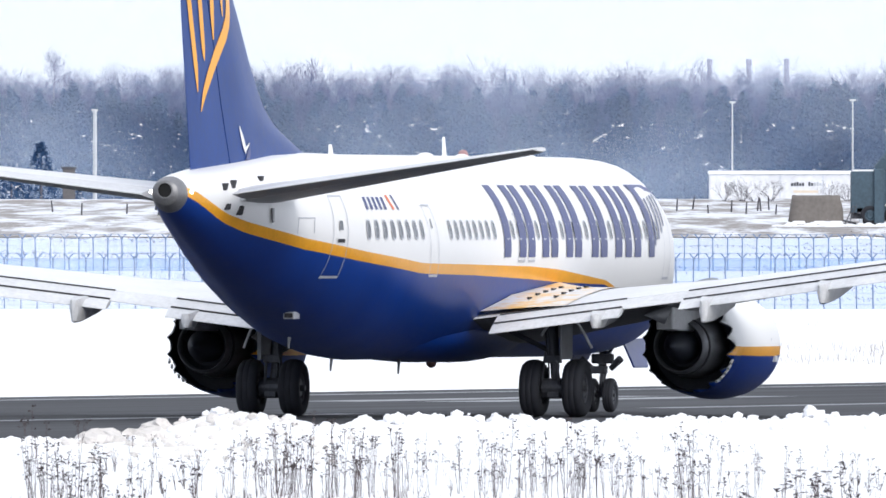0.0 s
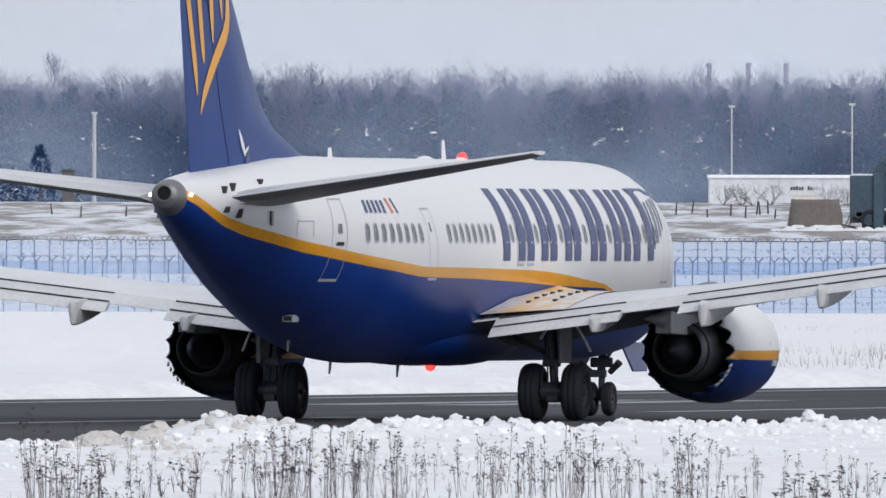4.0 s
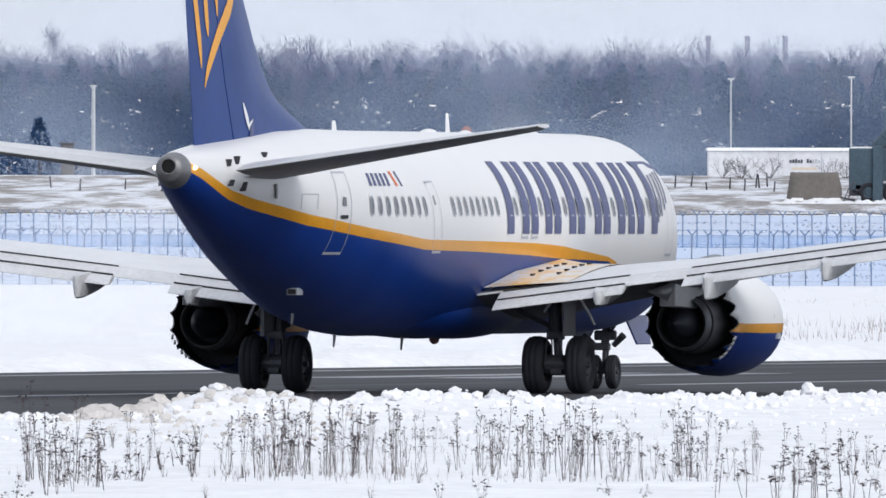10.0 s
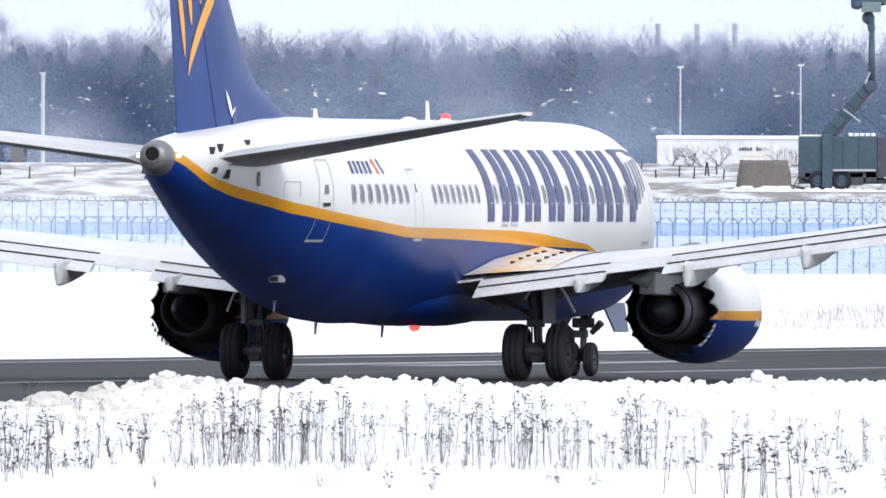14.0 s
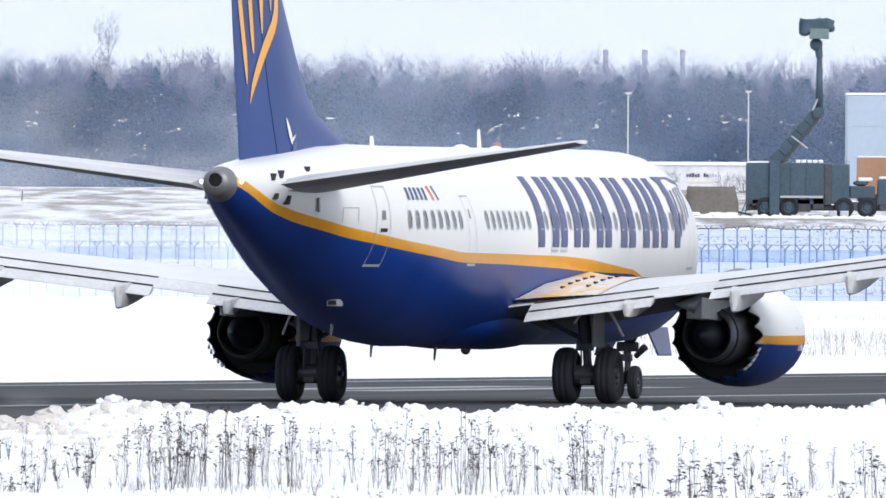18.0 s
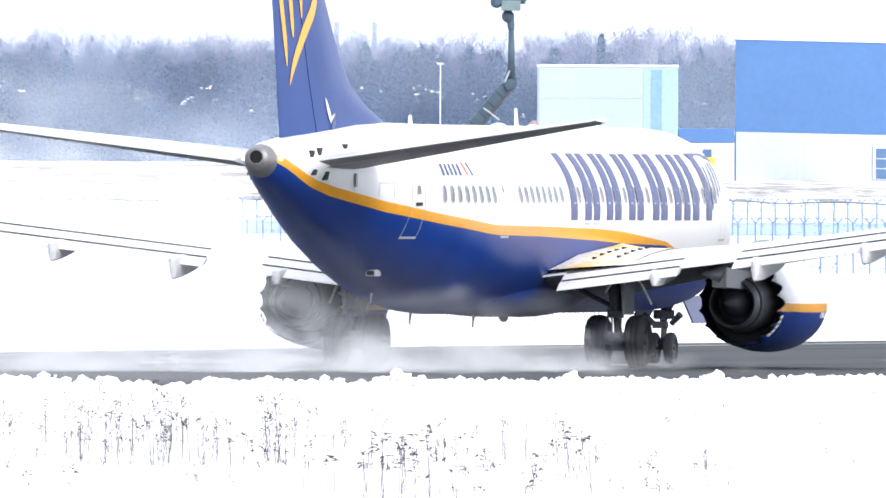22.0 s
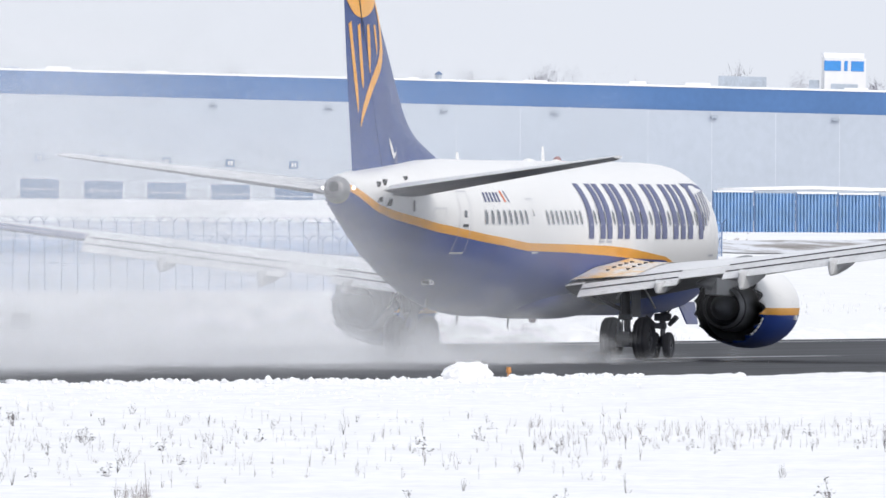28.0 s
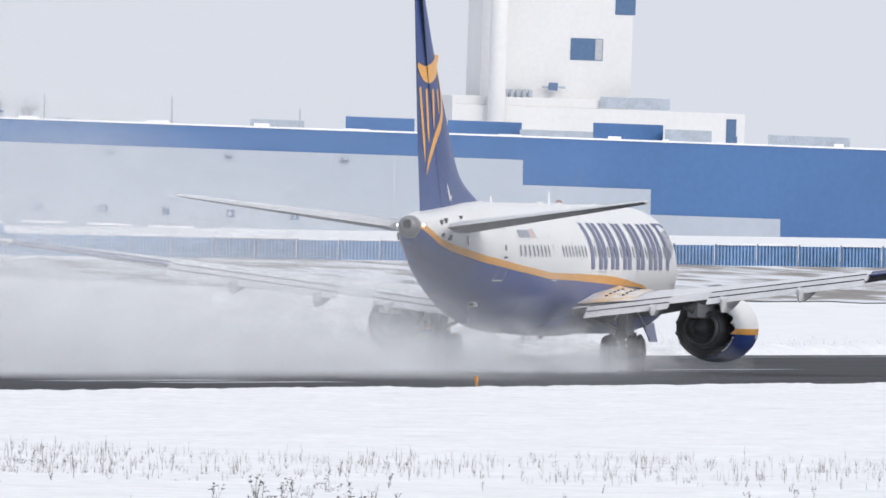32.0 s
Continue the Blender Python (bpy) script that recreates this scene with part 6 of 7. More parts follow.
def verge(s, t):
    """Height of the verge; t metres out from the runway edge."""
    x, y = along(s, NEAR + t)
    n1 = noise.noise((x * 0.35, y * 0.07, 4)) * 0.10 + noise.noise((x * 1.4, y * 0.35, 9)) * 0.035
    top = bank(s) * math.exp(-((t - 1.6) / 1.1) ** 2) * (0.85 + 0.5 * noise.noise((s * 0.35, t * .4, 2)) + 0.35 * noise.noise((s * 1.1, t * 1.0, 7)))
    lump = max(0.0, noise.noise((s * 0.9, t * 1.5, 12))) * 0.09 + abs(noise.noise((s * 1.9, t * 2.4, 6))) * 0.06
    crust = (0.05 * noise.noise((s * 2.6, t * 2.2, 1)) + 0.045 * abs(noise.noise((s * 1.3, t * 1.1, 5)))) * (1 if t < 5 else 0.55) * min(1, t) + lump * math.exp(-((t - 1.7) / 1.2) ** 2) * min(1, bank(s) / 0.3)
    return 0.05 + max(0, min(1, t / 2.5)) * (0.05 + n1) + max(0.0, top) + crust


ss = np.arange(S0 - 140, S1, 0.36)
tt = np.concatenate((np.arange(-0.1, 5.0, 0.22), np.arange(5.0, 34, 0.75), np.arange(34, 110, 4.0)))
verts = []
for s in ss:
    for t in tt:
        x, y = along(s, NEAR + t)
        verts.append((x, y, verge(s, t) if t > 0 else -0.05))
m = len(tt)
faces = [(i * m + j, (i + 1) * m + j, (i + 1) * m + j + 1, i * m + j + 1) for i in range(len(ss) - 1) for j in range(m - 1)]
tagged(pydata("snow_verge", verts, faces, SNOW, smooth=True), "uneven snow verge with a low ploughed bank along the runway", "snow", kind="structure")

# the ploughed bank along the runway's far edge
FS0, FS1 = near_edge(-1100, -FAR)[0], near_edge(6300, -FAR)[0]
ft = (-0.3, 0.0, 0.5, 1.0, 1.6, 2.3, 3.2, 4.5, 7.0)
fs = np.arange(FS0, FS1, 0.9)
verts = []
for s in fs:
    for t in ft:
        x, y = along(s, -FAR - t)
        k = math.exp(-((t - 1.6) / 1.3) ** 2)
        verts.append((x, y, (0.03 + k * (0.28 + 0.30 * noise.noise((s * 0.22, t * 0.5, 3)) + 0.26 * noise.noise((s * 0.8, t, 8)))) if 0 < t < 7 else -0.14))
m = len(ft)
tagged(pydata("far_snow_bank", verts, [(i * m + j, i * m + j + 1, (i + 1) * m + j + 1, (i + 1) * m + j) for i in range(len(fs) - 1) for j in range(m - 1)], SNOW, smooth=True), "lumpy ploughed snow bank along the far runway edge", "snow", kind="structure")

# clods of ploughed snow on the bank
DIRTY = snow("dirty_snow", (0.64, 0.61, 0.585))
clods = []
for k in range(6):
    bm = bmesh.new()
    bmesh.ops.create_icosphere(bm, subdivisions=2, radius=1.0)
    for vv in bm.verts:
        vv.co *= 1 + 0.5 * noise.noise(vv.co * 1.3 + Vector((k * 7, 0, 0))) + 0.42 * noise.noise(vv.co * 2.9 + Vector((0, k * 5, 0)))
        vv.co.z *= 0.8
    me = bpy.data.meshes.new("snow_clod")
    bm.to_mesh(me)
    bm.free()
    me.materials.append(SNOW)
    clods.append(me)
rng = random.Random(8)


def clod(u, t, size, label="lump of ploughed snow on the runway bank"):
    s, (x, y) = near_edge(u, NEAR + t)
    ob = new("snow_clod", clods[rng.randrange(6)])
    z = verge(s, t)
    ob.matrix_basis = Matrix.Translation((x, y, z + size * 0.25)) @ Matrix.Rotation(rng.uniform(0, 6.28), 4, "Z") @ Matrix.Diagonal((size * rng.uniform(0.9, 1.3), size, size * rng.uniform(0.8, 1.1), 1))
    return tagged(ob, label, "snow", "snow clods")


for i in range(290):
    u = rng.uniform(-900, 3050)
    clod(u, rng.uniform(0.9, 2.1), rng.uniform(0.04, 0.12) * (1.1 if u < 300 else 0.8))
for u, sz in ((656, 0.21), (421, 0.17), (1215, 0.18), (3185, 0.42), (3194, 0.36), (3207, 0.26), (3222, 0.16), (3170, 0.26), (3672, 0.16), (1830, 0.12), (2100, 0.15), (960, 0.16)):
    clod(u, 1.5, sz, "large lump of ploughed snow on the runway bank")
soiled = []
for me in clods[:3]:
    me = me.copy()
    me.materials[0] = DIRTY
    soiled.append(me)
for i in range(30):
    clod(-645 + 160 * rng.random() ** 1.5, rng.uniform(0.8, 2.2), rng.uniform(0.08, 0.24), "lump of dirty ploughed snow on the runway bank").data = soiled[i % 3]

# crumbs of ploughed snow all over the bank
bm = bmesh.new()
bmesh.ops.create_icosphere(bm, subdivisions=1, radius=1.0)
ball = np.array([vv.co[:] for vv in bm.verts])
ball_f = np.array([[vv.index for vv in fc.verts] for fc in bm.faces])
bm.free()
cg = np.random.default_rng(77)
tri3, dirt = [], []
for i in range(5200):
    u = cg.uniform(-900, 3500)
    t = 0.5 + abs(cg.normal()) * 1.1 if i % 3 else cg.uniform(0.5, 16)
    s, (x, y) = near_edge(u, NEAR + t)
    r = (0.02 + 0.07 * cg.random() ** 2) * (1.15 if u < 800 else 0.85) * (1 if t < 4 else 0.6)
    v3 = ball * (r * np.array([1.2, 1.2, 0.9])) * (0.75 + 0.5 * cg.random((len(ball), 1))) + np.array([x, y, verge(s, t) + 0.3 * r])
    tri3.append(v3[ball_f])
    dirt.extend([1 if -670 < u < -200 + 60 * cg.normal() and cg.random() < 0.6 else 0] * len(ball_f))
tagged(soup("snow_crumbs", np.concatenate(tri3), [SNOW, DIRTY], dirt), "crumbs of ploughed snow strewn over the runway bank", "snow", kind="stuff")

# dry weeds standing in the snow
STALK = mat("dry_weed_stalk", (0.095, 0.075, 0.075), 0.9, vary=0.3, scale=3, fine=20, random_tint=0.25)
UMBEL = mat("dry_weed_seed_head", (0.05, 0.04, 0.042), 0.9, vary=0.3, scale=5, fine=30, random_tint=0.2)


def weed_mesh(seed, stalks, hmin, hmax, spread, heads=True, wide=1.0, w=0.0031):
    """One dry plant: thin stalks that rise from one root and branch into small flat seed heads."""
    g = np.random.default_rng(seed)
    tris, idx = [], []
    X, Y = np.array([1.0, 0, 0]), np.array([0, 1.0, 0])
    for i in range(stalks):
        b = np.array([g.normal() * 0.006, g.normal() * 0.006, -0.05])
        h = hmin + (hmax - hmin) * g.random()
        lean = g.normal(size=2) * spread
        mid = b + np.array([lean[0] * 0.7, lean[1] * 0.6, h * 0.55])
        top = b + np.array([lean[0] * 1.1 + g.normal() * 0.02, lean[1], h])
        for a, c, w0, w1 in ((b, mid, w, w * 0.9), (mid, top, w * 0.9, w * 0.55)):
            for d in (X, Y):
                tris += [[a - d * w0, a + d * w0, c + d * w1], [a - d * w0, c + d * w1, c - d * w1]]
                idx += [0, 0]
        if heads:
            for k in range(g.integers(3, 7)):
                q = top + np.array([g.normal() * 0.033 * wide, g.normal() * 0.03 * wide, -abs(g.normal()) * 0.06])
                st = mid + (top - mid) * (0.45 + 0.45 * g.random())
                tris += [[st - X * 0.003, st + X * 0.003, q], [st - Y * 0.003, st + Y * 0.003, q]]
                idx += [0, 0]
                for j in range(5):
                    tris.append(q + g.normal(size=(3, 3)) * np.array([0.014 * wide, 0.014 * wide, 0.009]))
                    idx.append(1)
        for k in range(3):
            st = b + (top - b) * (0.2 + 0.5 * g.random())
            en = st + np.array([g.normal() * 0.06, g.normal() * 0.05, 0.08 + 0.10 * g.random()])
            tris.append([st - X * 0.003, st + X * 0.003, en])
            idx.append(0)
            if heads and g.random() < 0.5:
                tris.append(en + g.normal(size=(3, 3)) * np.array([0.012, 0.012, 0.008]))
                idx.append(1)
    return tris, idx


def weed_data(name, *a, **k):
    t, ix = weed_mesh(*a, **k)
    ob = soup(name, t, [STALK, UMBEL], ix)
    me = ob.data
    bpy.data.objects.remove(ob)
    return me


TALL = [weed_data("dry_weed", 50 + i, 2 + i % 3, 0.45, 1.05, 0.055) for i in range(12)]
UMBELS = [weed_data("umbel_weed", 130 + i, 2, 0.55, 0.95, 0.07, wide=2.0, w=0.005) for i in range(5)]
LOW = [weed_mesh(70 + i, 4, 0.12, 0.42, 0.09, heads=i % 2 == 0) for i in range(6)]
GRASS = [weed_mesh(90 + i, 1 + i % 2, 0.10, 0.42, 0.03, heads=False, w=0.0028) for i in range(8)]


def rooted(u, v):
    """Where the sight line at bearing u, dip v, meets the verge."""
    y = F * (H - 0.12) / -v
    x = math.tan(u / F) * y
    dx, dy = x - CX, y - CY
    s, t = dx * DIRX + dy * DIRY, dx * DIRY - dy * DIRX - NEAR
    return x, y, verge(s, t) if t > 0 else 0.0


def weed(u, v, k, umbel=False):
    ob = new("umbel_weed", UMBELS[rng.randrange(len(UMBELS))]) if umbel else new("dry_weed", TALL[rng.randrange(len(TALL))])
    ob.matrix_basis = Matrix.Translation(rooted(u, v)) @ Matrix.Rotation(rng.uniform(0, 6.28), 4, "Z") @ Matrix.Diagonal((k, k, k * rng.uniform(0.8, 1.2), 1))
    return tagged(ob, "dry weed with broad flat seed heads in snow" if umbel else "tall dry brown weed with small seed heads in snow", "weed", "verge umbels" if umbel else "verge weeds")


LOOSE, LOOSE_IDX = [], []


def patch(u0, u1, v0, v1, kind, n, k=1.0):
    for i in range(n):
        u, v, kk = rng.uniform(u0, u1), rng.uniform(v0, v1), k * rng.uniform(0.7, 1.25)
        if kind in "tu":
            weed(u, v, kk, kind == "u")
            continue
        t, ix = rng.choice(LOW if kind == "l" else GRASS)
        a = rng.uniform(0, 6.28)
        rot = np.array([[math.cos(a), -math.sin(a), 0], [math.sin(a), math.cos(a), 0], [0, 0, 1]])
        LOOSE.append((np.asarray(t) @ rot.T) * kk + np.array(rooted(u, v)))
        LOOSE_IDX.extend([2] * len(ix) if kind == "g" else ix)


patch(-410, -300, -462, -444, "t", 13, 0.8)
patch(-300, -180, -462, -440, "t", 28, 0.9)
patch(-180, -60, -462, -442, "t", 21, 0.85)
patch(-60, 60, -460, -435, "t", 7, 0.7)
patch(60, 290, -464, -440, "t", 40, 0.8)
patch(300, 480, -466, -442, "t", 23, 0.75)
patch(480, 800, -470, -430, "t", 20, 0.65)
patch(-560, -415, -468, -430, "t", 9, 0.6)
patch(-760, -580, -486, -462, "t", 18, 0.9)
patch(800, 1000, -475, -450, "t", 7, 0.6)
patch(-765, -590, -492, -470, "u", 7, 0.95)
patch(560, 800, -535, -500, "u", 12, 0.8)
patch(480, 560, -510, -480, "u", 3, 0.7)
patch(860, 1000, -510, -470, "u", 5, 0.8)
patch(-410, -60, -466, -450, "g", 90, 0.7)
patch(-60, 560, -470, -450, "g", 90, 0.6)
patch(-770, -610, -480, -450, "g", 20, 0.7)
patch(-640, -420, -470, -400, "l", 22)
patch(-400, 560, -400, -350, "l", 40, 0.5)
patch(-400, 560, -430, -380, "g", 110, 0.6)
patch(-780, 1400, -510, -440, "l", 40, 0.8)
patch(560, 1000, -480, -425, "l", 24, 0.7)
patch(1000, 2400, -400, -330, "l", 60, 0.6)
patch(1000, 2800, -510, -420, "l", 40, 0.7)
patch(1000, 2800, -470, -340, "g", 300, 0.7)
patch(1640, 2400, -360, -318, "g", 60, 0.9)
patch(2570, 2630, -500, -480, "g", 30, 0.9)
patch(2300, 3400, -415, -335, "l", 40, 0.6)
patch(2300, 3500, -450, -330, "g", 260, 0.7)
patch(3300, 4500, -405, -372, "l", 22, 0.5)
patch(3300, 4500, -395, -350, "g", 520, 0.7)
patch(3900, 4200, -430, -390, "l", 12, 0.8)
patch(4700, 5000, -450, -400, "l", 14, 0.8)
patch(4200, 5950, -400, -355, "g", 800, 0.7)
patch(4250, 5950, -430, -375, "l", 26, 0.5)
patch(3000, 5900, -510, -430, "l", 24, 0.7)
tagged(soup("low_weeds", np.concatenate(LOOSE), [STALK, UMBEL, mat("dry_grass_blades", (0.27, 0.24, 0.235), 0.9, vary=0.3)], LOOSE_IDX), "low dry brown weeds and grass poking out of snow", "weeds", kind="stuff")

# dry grass in the snow beyond the runway
gg = np.random.default_rng(21)
n = 2600
u = gg.uniform(300, 6200, n)
y = gg.uniform(1120, 1330, n)
x = u / F * y
keep = np.array([noise.noise((a * 0.06, b * 0.02, 3)) > 0.02 for a, b in zip(x, y)])
x, y = x[keep], y[keep]
a = np.stack([x, y, np.array([rise(p_, q_) - 0.1 for p_, q_ in zip(x, y)])], 1)
b = a + np.stack([gg.normal(size=len(x)) * 0.12, gg.normal(size=len(x)) * 0.1, 0.12 + 0.25 * gg.random(len(x))], 1)
tagged(soup("field_grass", sticks(gg, a, b, np.full(len(x), 0.022)), [mat("pale_dry_grass", (0.6, 0.59, 0.6), 0.9, vary=0.2)]), "sparse pale dry grass in the snow field", "grass", kind="stuff")
n = 3600
u = gg.uniform(420, 3600, n)
y = gg.uniform(800, 960, n)
x = u / F * y
keep = np.array([noise.noise((a * 0.16, b * 0.03, 13)) > 0.05 for a, b in zip(x, y)])
x, y = x[keep], y[keep]
a = np.stack([x, y, np.zeros(len(x)) - 0.1], 1)
b = a + np.stack([gg.normal(size=len(x)) * 0.10, gg.normal(size=len(x)) * 0.1, 0.2 + 0.35 * gg.random(len(x))], 1)
tagged(soup("field_grass", sticks(gg, a, b, np.full(len(x), 0.011)), [mat("straw_grass", (0.36, 0.33, 0.33), 0.9, vary=0.25)]), "thin dry grass in the snow beyond the runway", "grass", kind="stuff")
n = 30000
u = gg.uniform(-900, 3700, n)
y = gg.uniform(1330, 1690, n)
x = u / F * y
keep = np.array([noise.noise((a_ * 0.05, b_ * 0.035, 8)) > 0.05 for a_, b_ in zip(x, y)])
x, y = x[keep], y[keep]
a = np.stack([x, y, np.array([rise(p_, q_) - 0.05 for p_, q_ in zip(x, y)])], 1)
b = a + np.stack([gg.normal(size=len(x)) * 0.15, gg.normal(size=len(x)) * 0.1, 0.06 + 0.12 * gg.random(len(x))], 1)
tagged(soup("bank_grass", sticks(gg, a, b, np.full(len(x), 0.07)), [mat("brown_dry_grass", (0.34, 0.30, 0.30), 0.9, vary=0.25)]), "brown dry grass on the snowy bank by the fence", "grass", kind="stuff")


# ---- snow thrown up by the engines and wheels: clouds of soft puffs ----
scene.cycles.transparent_max_bounces = 160


def puff_matter(name, share, tint=(0.93, 0.95, 0.99)):
    """Fine airborne snow: each puff is thickest at its heart and clear at its rim, and scatters white light both ways."""
    m = bpy.data.materials.new(name)
    m.use_nodes = True
    n, l = m.node_tree.nodes, m.node_tree.links
    n.remove(n["Principled BSDF"])
    mix, clear, white, thru, both, heart, dense = (n.new("ShaderNode" + k) for k in ("MixShader", "BsdfTransparent", "BsdfDiffuse", "BsdfTranslucent", "MixShader", "Attribute", "Math"))
    white.inputs[0].default_value = thru.inputs[0].default_value = (*tint, 1)
    both.inputs[0].default_value = 0.4
    heart.attribute_name, heart.attribute_type = "heart", "GEOMETRY"
    dense.operation, dense.inputs[1].default_value = "MULTIPLY", share
    l.new(heart.outputs["Fac"], dense.inputs[0])
    l.new(dense.outputs[0], mix.inputs[0])
    l.new(white.outputs[0], both.inputs[1])
    l.new(thru.outputs[0], both.inputs[2])
    l.new(clear.outputs[0], mix.inputs[1])
    l.new(both.outputs[0], mix.inputs[2])
    l.new(mix.outputs[0], n["Material Output"].inputs[0])
    return m


PUFF = puff_matter("fine_blown_snow", 0.105)
HAZE = puff_matter("thin_snow_haze", 0.05)


def spray(name, label, n, seed, shape, size, material):
    """A cloud of soft round puffs of blown snow; shape gives their centres in the aircraft's directions."""
    g = np.random.default_rng(seed)
    c = shape(g, n)
    k = len(c)
    nrm = g.normal(size=(k, 3)) * 0.42 + np.array([0.0, -0.72, 0.62])
    nrm /= np.linalg.norm(nrm, axis=1, keepdims=True)
    a = np.cross(nrm, np.array([0.0, 0.0, 1.0]))
    a /= np.linalg.norm(a, axis=1, keepdims=True)
    b = np.cross(nrm, a)
    r = (size * (0.55 + 0.9 * g.random(k)) * (1 + 0.012 * np.maximum(0, -c[:, 1])))[:, None]
    arms = 8
    verts = np.zeros((k, arms + 1, 3), np.float32)
    verts[:, 0] = c
    for i in range(arms):
        w = 2 * math.pi * i / arms
        verts[:, i + 1] = c + (a * math.cos(w) * 1.35 + b * math.sin(w) * 0.85) * r * (0.8 + 0.4 * g.random((k, 1)))
    base = np.arange(k)[:, None] * (arms + 1)
    tri = np.stack([np.stack([base[:, 0], base[:, 0] + 1 + i, base[:, 0] + 1 + (i + 1) % arms], 1) for i in range(arms)], 1).reshape(-1)
    me = bpy.data.meshes.new(name)
    me.vertices.add(k * (arms + 1))
    me.vertices.foreach_set("co", verts.ravel())
    nt = k * arms
    me.loops.add(3 * nt)
    me.loops.foreach_set("vertex_index", tri.astype(np.int32))
    me.polygons.add(nt)
    me.polygons.foreach_set("loop_start", np.arange(0, 3 * nt, 3, dtype=np.int32))
    me.polygons.foreach_set("loop_total", np.full(nt, 3, np.int32))
    me.materials.append(material)
    at = me.attributes.new("heart", "FLOAT", "POINT")
    hv = np.zeros((k, arms + 1), np.float32)
    hv[:, 0] = 1.0
    at.data.foreach_set("value", hv.ravel())
    me.update()
    return tagged(new(name, me), label, "snow spray", "snow clouds", "stuff")


def clumpy(c, freq, cut, seed):
    """Keeps the points in the denser billows."""
    keep = [noise.noise((a * freq + seed, b * freq * 0.6, d * freq)) > cut for a, b, d in c]
    return c[np.array(keep)]


def cloud_shape(x, spread, ahead, length, height, grow, freq=0.3, cut=-0.2, seed=3, bend=0.0):
    """Centres of puffs that trail back from y = ahead, wider and higher with distance."""
    def make(g, n):
        back = length * g.random(n)
        xx = x + g.normal(size=n) * (spread + 0.05 * back) + bend * back
        z = np.abs(g.normal(size=n)) * (height + grow * back) + 0.05
        return clumpy(np.stack([xx, ahead - back, z], 1), freq, cut, seed)
    return make


# each cloud: seconds, how far it has sunk, how far it hangs back
SPRAYS = (
    (spray("snow_spray", "dense billowing snow cloud blown up behind an engine", 2000, 61, cloud_shape(-4.6, 1.5, 3.0, 24, 1.15, 0.03), 0.55, PUFF),
     ((0, 7, 0), (19.5, 7, 0), (20.8, 3.4, 0), (22.0, 2.2, 0), (23.2, 0.3, 0), (24.4, 0, 0), (26.9, 0.2, 0), (28.0, 2.0, 3), (29.0, 2.2, 2), (30.0, 1.6, 0), (32, 1.8, 0))),
    (spray("snow_spray", "long trailing cloud of blown snow behind the airliner", 2900, 62, cloud_shape(-5.2, 2.4, -7.0, 75, 1.05, 0.022), 0.9, PUFF),
     ((0, 12, 0), (21.0, 12, 0), (22.2, 3.8, 0), (23.2, 1.4, 0), (24.6, 0.2, 0), (27.0, 0.3, 0), (28.2, 2.2, 12), (29.2, 2.6, 10), (30.2, 2.3, 4), (32, 2.5, 2))),
    (spray("snow_haze", "thin high haze of drifting snow behind the tail", 1900, 63, cloud_shape(-4.0, 5.0, -12.0, 95, 3.0, 0.03, 0.12, -0.3, 8), 1.7, HAZE),
     ((0, 22, 0), (20.8, 22, 0), (22.0, 9, 0), (23.0, 3.2, 0), (24.2, 1.2, 0), (26.0, 0.6, 0), (27.3, 0.8, 0), (28.6, 3.2, 4), (32, 4.4, 2))),
    (spray("snow_spray", "low cloud of snow swirling under the airliner's belly", 1100, 64, cloud_shape(0.2, 2.0, 1.5, 26, 0.42, 0.02, 0.5, -0.15, 17), 0.42, PUFF),
     ((0, 5, 0), (19.5, 5, 0), (21.2, 1.2, 0), (22.5, 0.3, 0), (24.0, 0, 0), (27.0, 0, 0), (28.2, 0.6, 0), (29.2, 0.5, 0), (30.2, 0, 0), (32, 0, 0))),
    (spray("snow_spray", "low mist of snow behind the main wheels", 520, 65, cloud_shape(3.2, 0.8, 0.6, 22, 0.30, 0.02, 0.6, -0.15, 23), 0.36, PUFF),
     ((0, 4, 0), (20.5, 4, 0), (22.0, 0.6, 0), (23.4, 0, 0), (26.6, 0, 0), (27.6, 0.7, 0), (29.2, 0.8, 0), (30.2, 0.2, 0), (32, 0, 0))))


# still winter haze in front of the far woods: very large, very thin puffs
def woods_haze(g, n):
    u = -1250 + 2700 * (np.arange(n) + g.random(n)) / n
    p = 17.3 + 1.2 * g.random(n)
    z = 2 + 26 * g.random(n)
    return np.stack([u / p, F / p, z], 1)


AIR = puff_matter("winter_haze", 0.027, (0.72, 0.83, 1.0))
winter_haze = tagged(spray("winter_haze", "soft white winter haze before the far woods", 520, 66, woods_haze, 8.5, AIR), "soft white winter haze before the far woods", "haze", kind="stuff")


def blast_haze(g, n):
    u = -1050 + 1150 * g.random(n)
    p = 52 + 14 * g.random(n)
    z = np.abs(g.normal(size=n)) * 2.6 + 0.2
    return clumpy(np.stack([u / p, F / p, z], 1), 0.2, -0.12, 31)


# snow that the idling engines stir up over the field beyond the runway
BLAST = puff_matter("blown_field_snow", 0.07)
FIELD_HAZE = tagged(spray("drifting_snow", "thin white haze of snow drifting over the field", 1300, 67, blast_haze, 1.25, BLAST), "thin white haze of snow drifting over the field", "snow spray", kind="stuff")


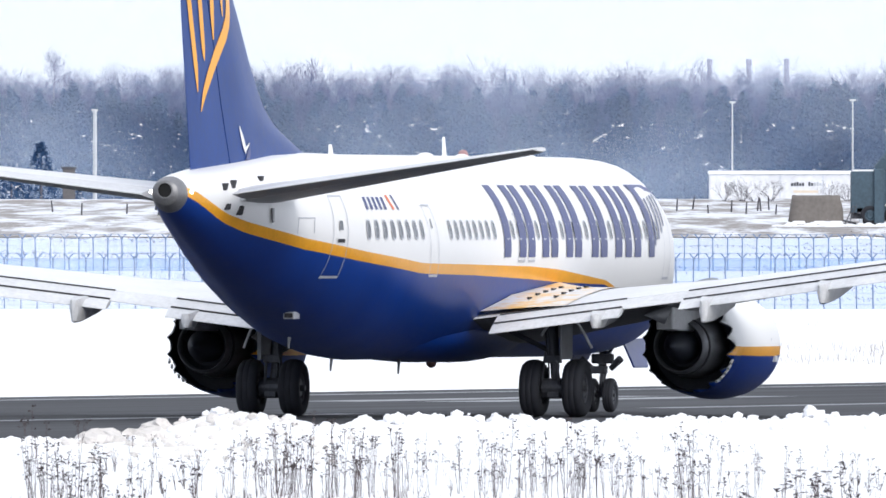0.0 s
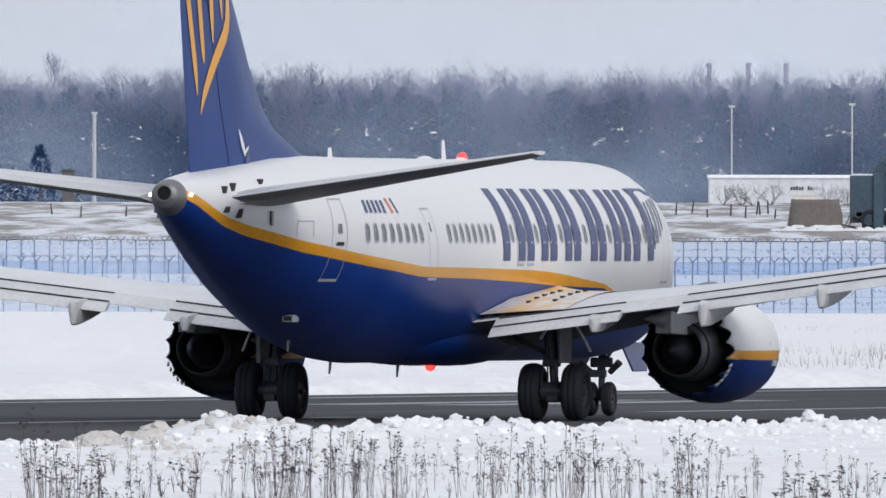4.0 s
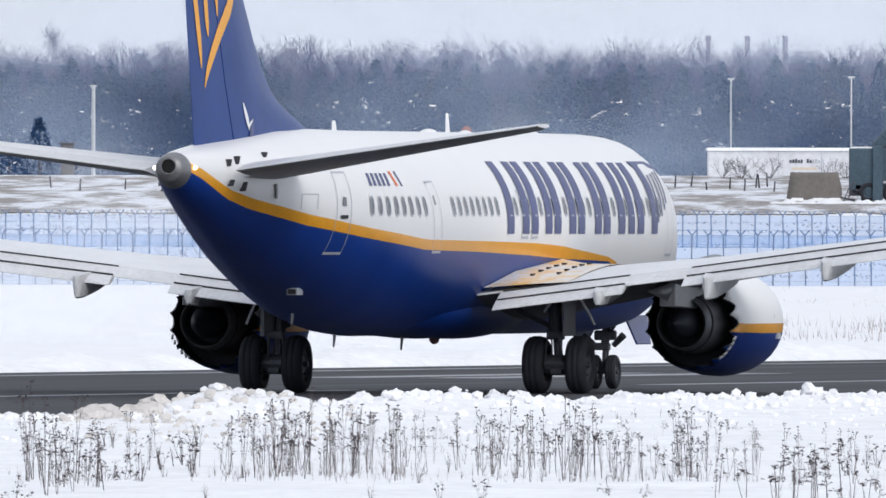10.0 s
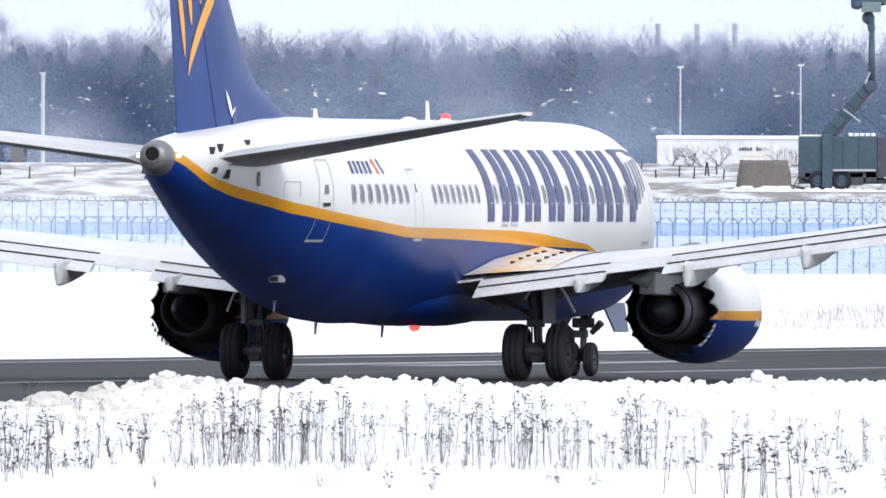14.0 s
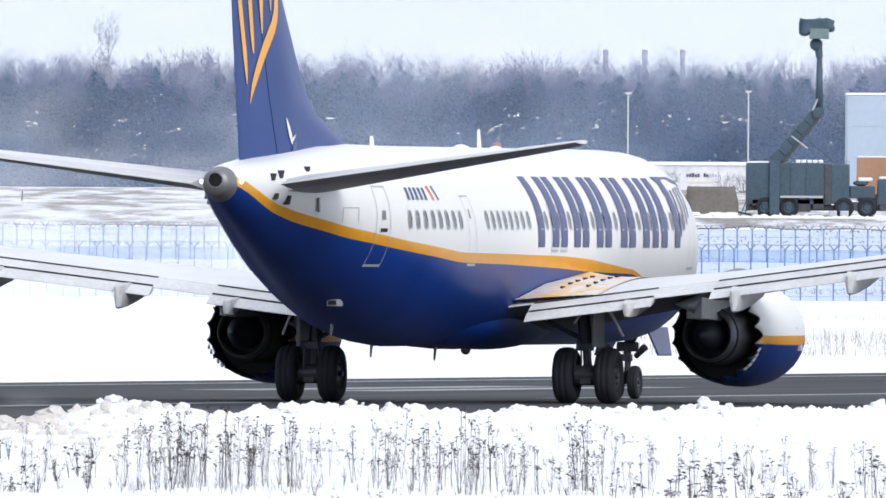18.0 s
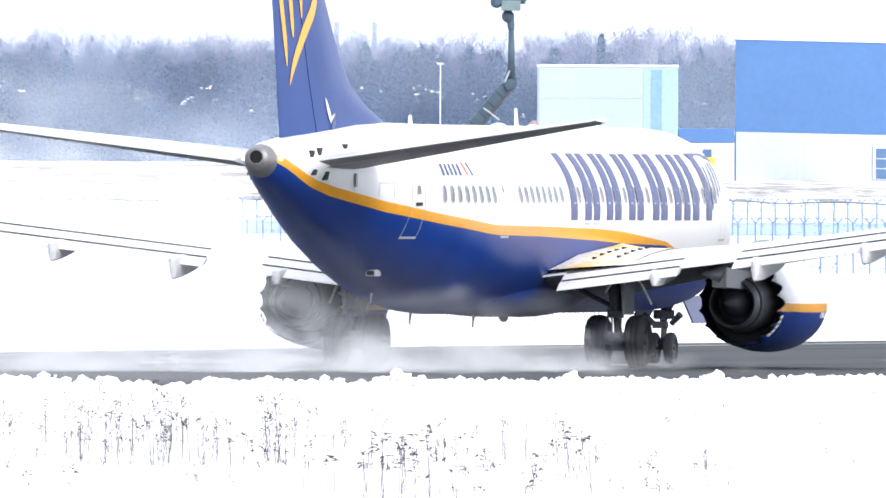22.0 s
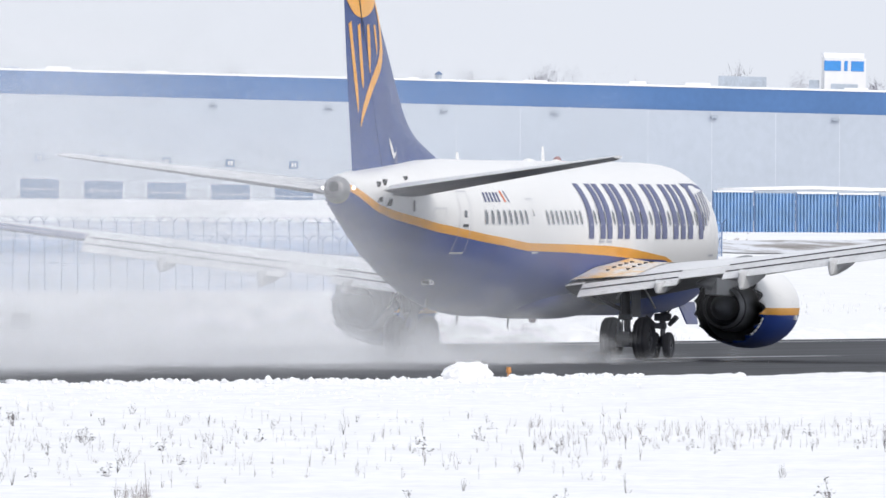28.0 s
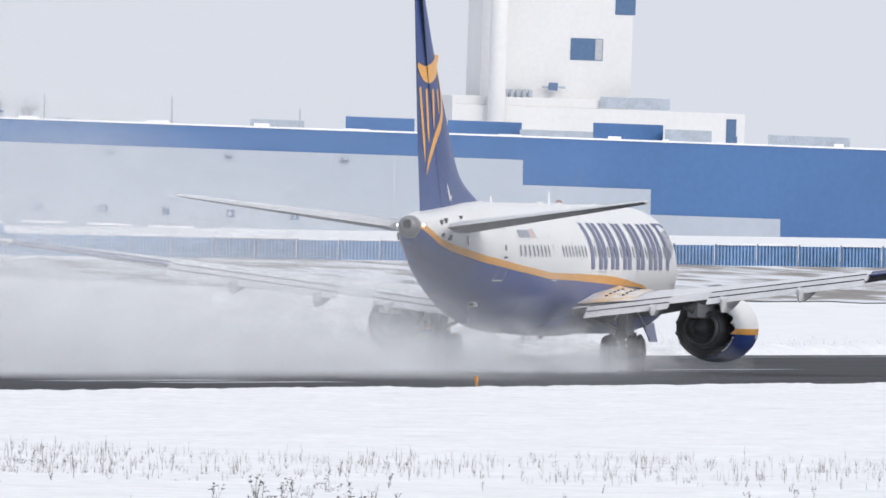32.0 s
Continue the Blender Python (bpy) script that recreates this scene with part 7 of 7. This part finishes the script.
# ---- motion ----
def motions():
    walk(airliner, [(t, pose(x, y, 0.0, 0, 0, -turn)) for t, x, y, turn in TAXI])
    walk(FIELD_HAZE, [(t, pose(x, 0, -sunk)) for t, x, sunk in ((0, 0, 4.0), (3, 0.2, 4.0), (6, 0.4, 2.6), (12, 1.2, 2.6), (16, 2.2, 0.9), (19, 3.0, 0.2), (22, 5.0, 0), (26, 7.0, 2.5), (32, 9.0, 8.0))])
    way = np.array(TAXI)
    for cloud_ob, plan in SPRAYS:
        keys = np.array(plan)
        rows = []
        for t in sorted(set(way[:, 0]) | set(keys[:, 0])):
            x, y, turn = (float(np.interp(t, way[:, 0], way[:, i])) for i in (1, 2, 3))
            sunk, lag = (float(np.interp(t, keys[:, 0], keys[:, i])) for i in (1, 2))
            rows.append((float(t), pose(x - lag * DIRX, y - lag * DIRY, -sunk, 0, 0, -turn)))
        walk(cloud_ob, rows)
    # the beacons turn their lit side aft for each flash
    flashes = (1.0, 2.5, 4.0, 5.3, 6.5, 8.0, 9.6, 11.0, 12.5, 14.0, 15.2, 16.7, 18.2, 19.6, 21.0, 22.5, 24.0, 25.4, 26.7, 28.3, 29.7, 31.3)
    for lamp, y, z in BEACONS:
        rows = [(0.0, pose(0, y, z, 0, 0, 180))]
        for i, t in enumerate(flashes):
            for dt, a in ((-0.2, 180), (-0.1334, 120), (-0.0667, 60), (0, 0), (0.0667, -60), (0.1334, -120), (0.2, -180)):
                rows.append((t + dt, pose(0, y, z, 0, 0, a)))
        walk(lamp, rows + [(32.0, pose(0, y, z, 0, 0, -180))])
    ts = np.array([r[0] for r in TAXI])
    path = np.concatenate(([0.0], np.cumsum(np.hypot(np.diff([r[1] for r in TAXI]), np.diff([r[2] for r in TAXI])))))
    steps = np.arange(0, 32.01, 0.1)
    gone = np.interp(steps, ts, path)
    for wheel, x, y, r in WHEELS:
        angle, rows = 0.0, [(0.0, pose(x, y, r + 0.02))]
        for i in range(1, len(steps)):
            turn = min(80.0, math.degrees((gone[i] - gone[i - 1]) / r))
            angle -= turn
            if turn > 0:
                if len(rows) == 1:
                    rows.append((float(steps[i - 1]), pose(x, y, r + 0.02)))
                rows.append((float(steps[i]), pose(x, y, r + 0.02, angle)))
        rows = [row for i, row in enumerate(rows) if i == 0 or row[0] > rows[i - 1][0]]
        walk(wheel, rows)


motions()
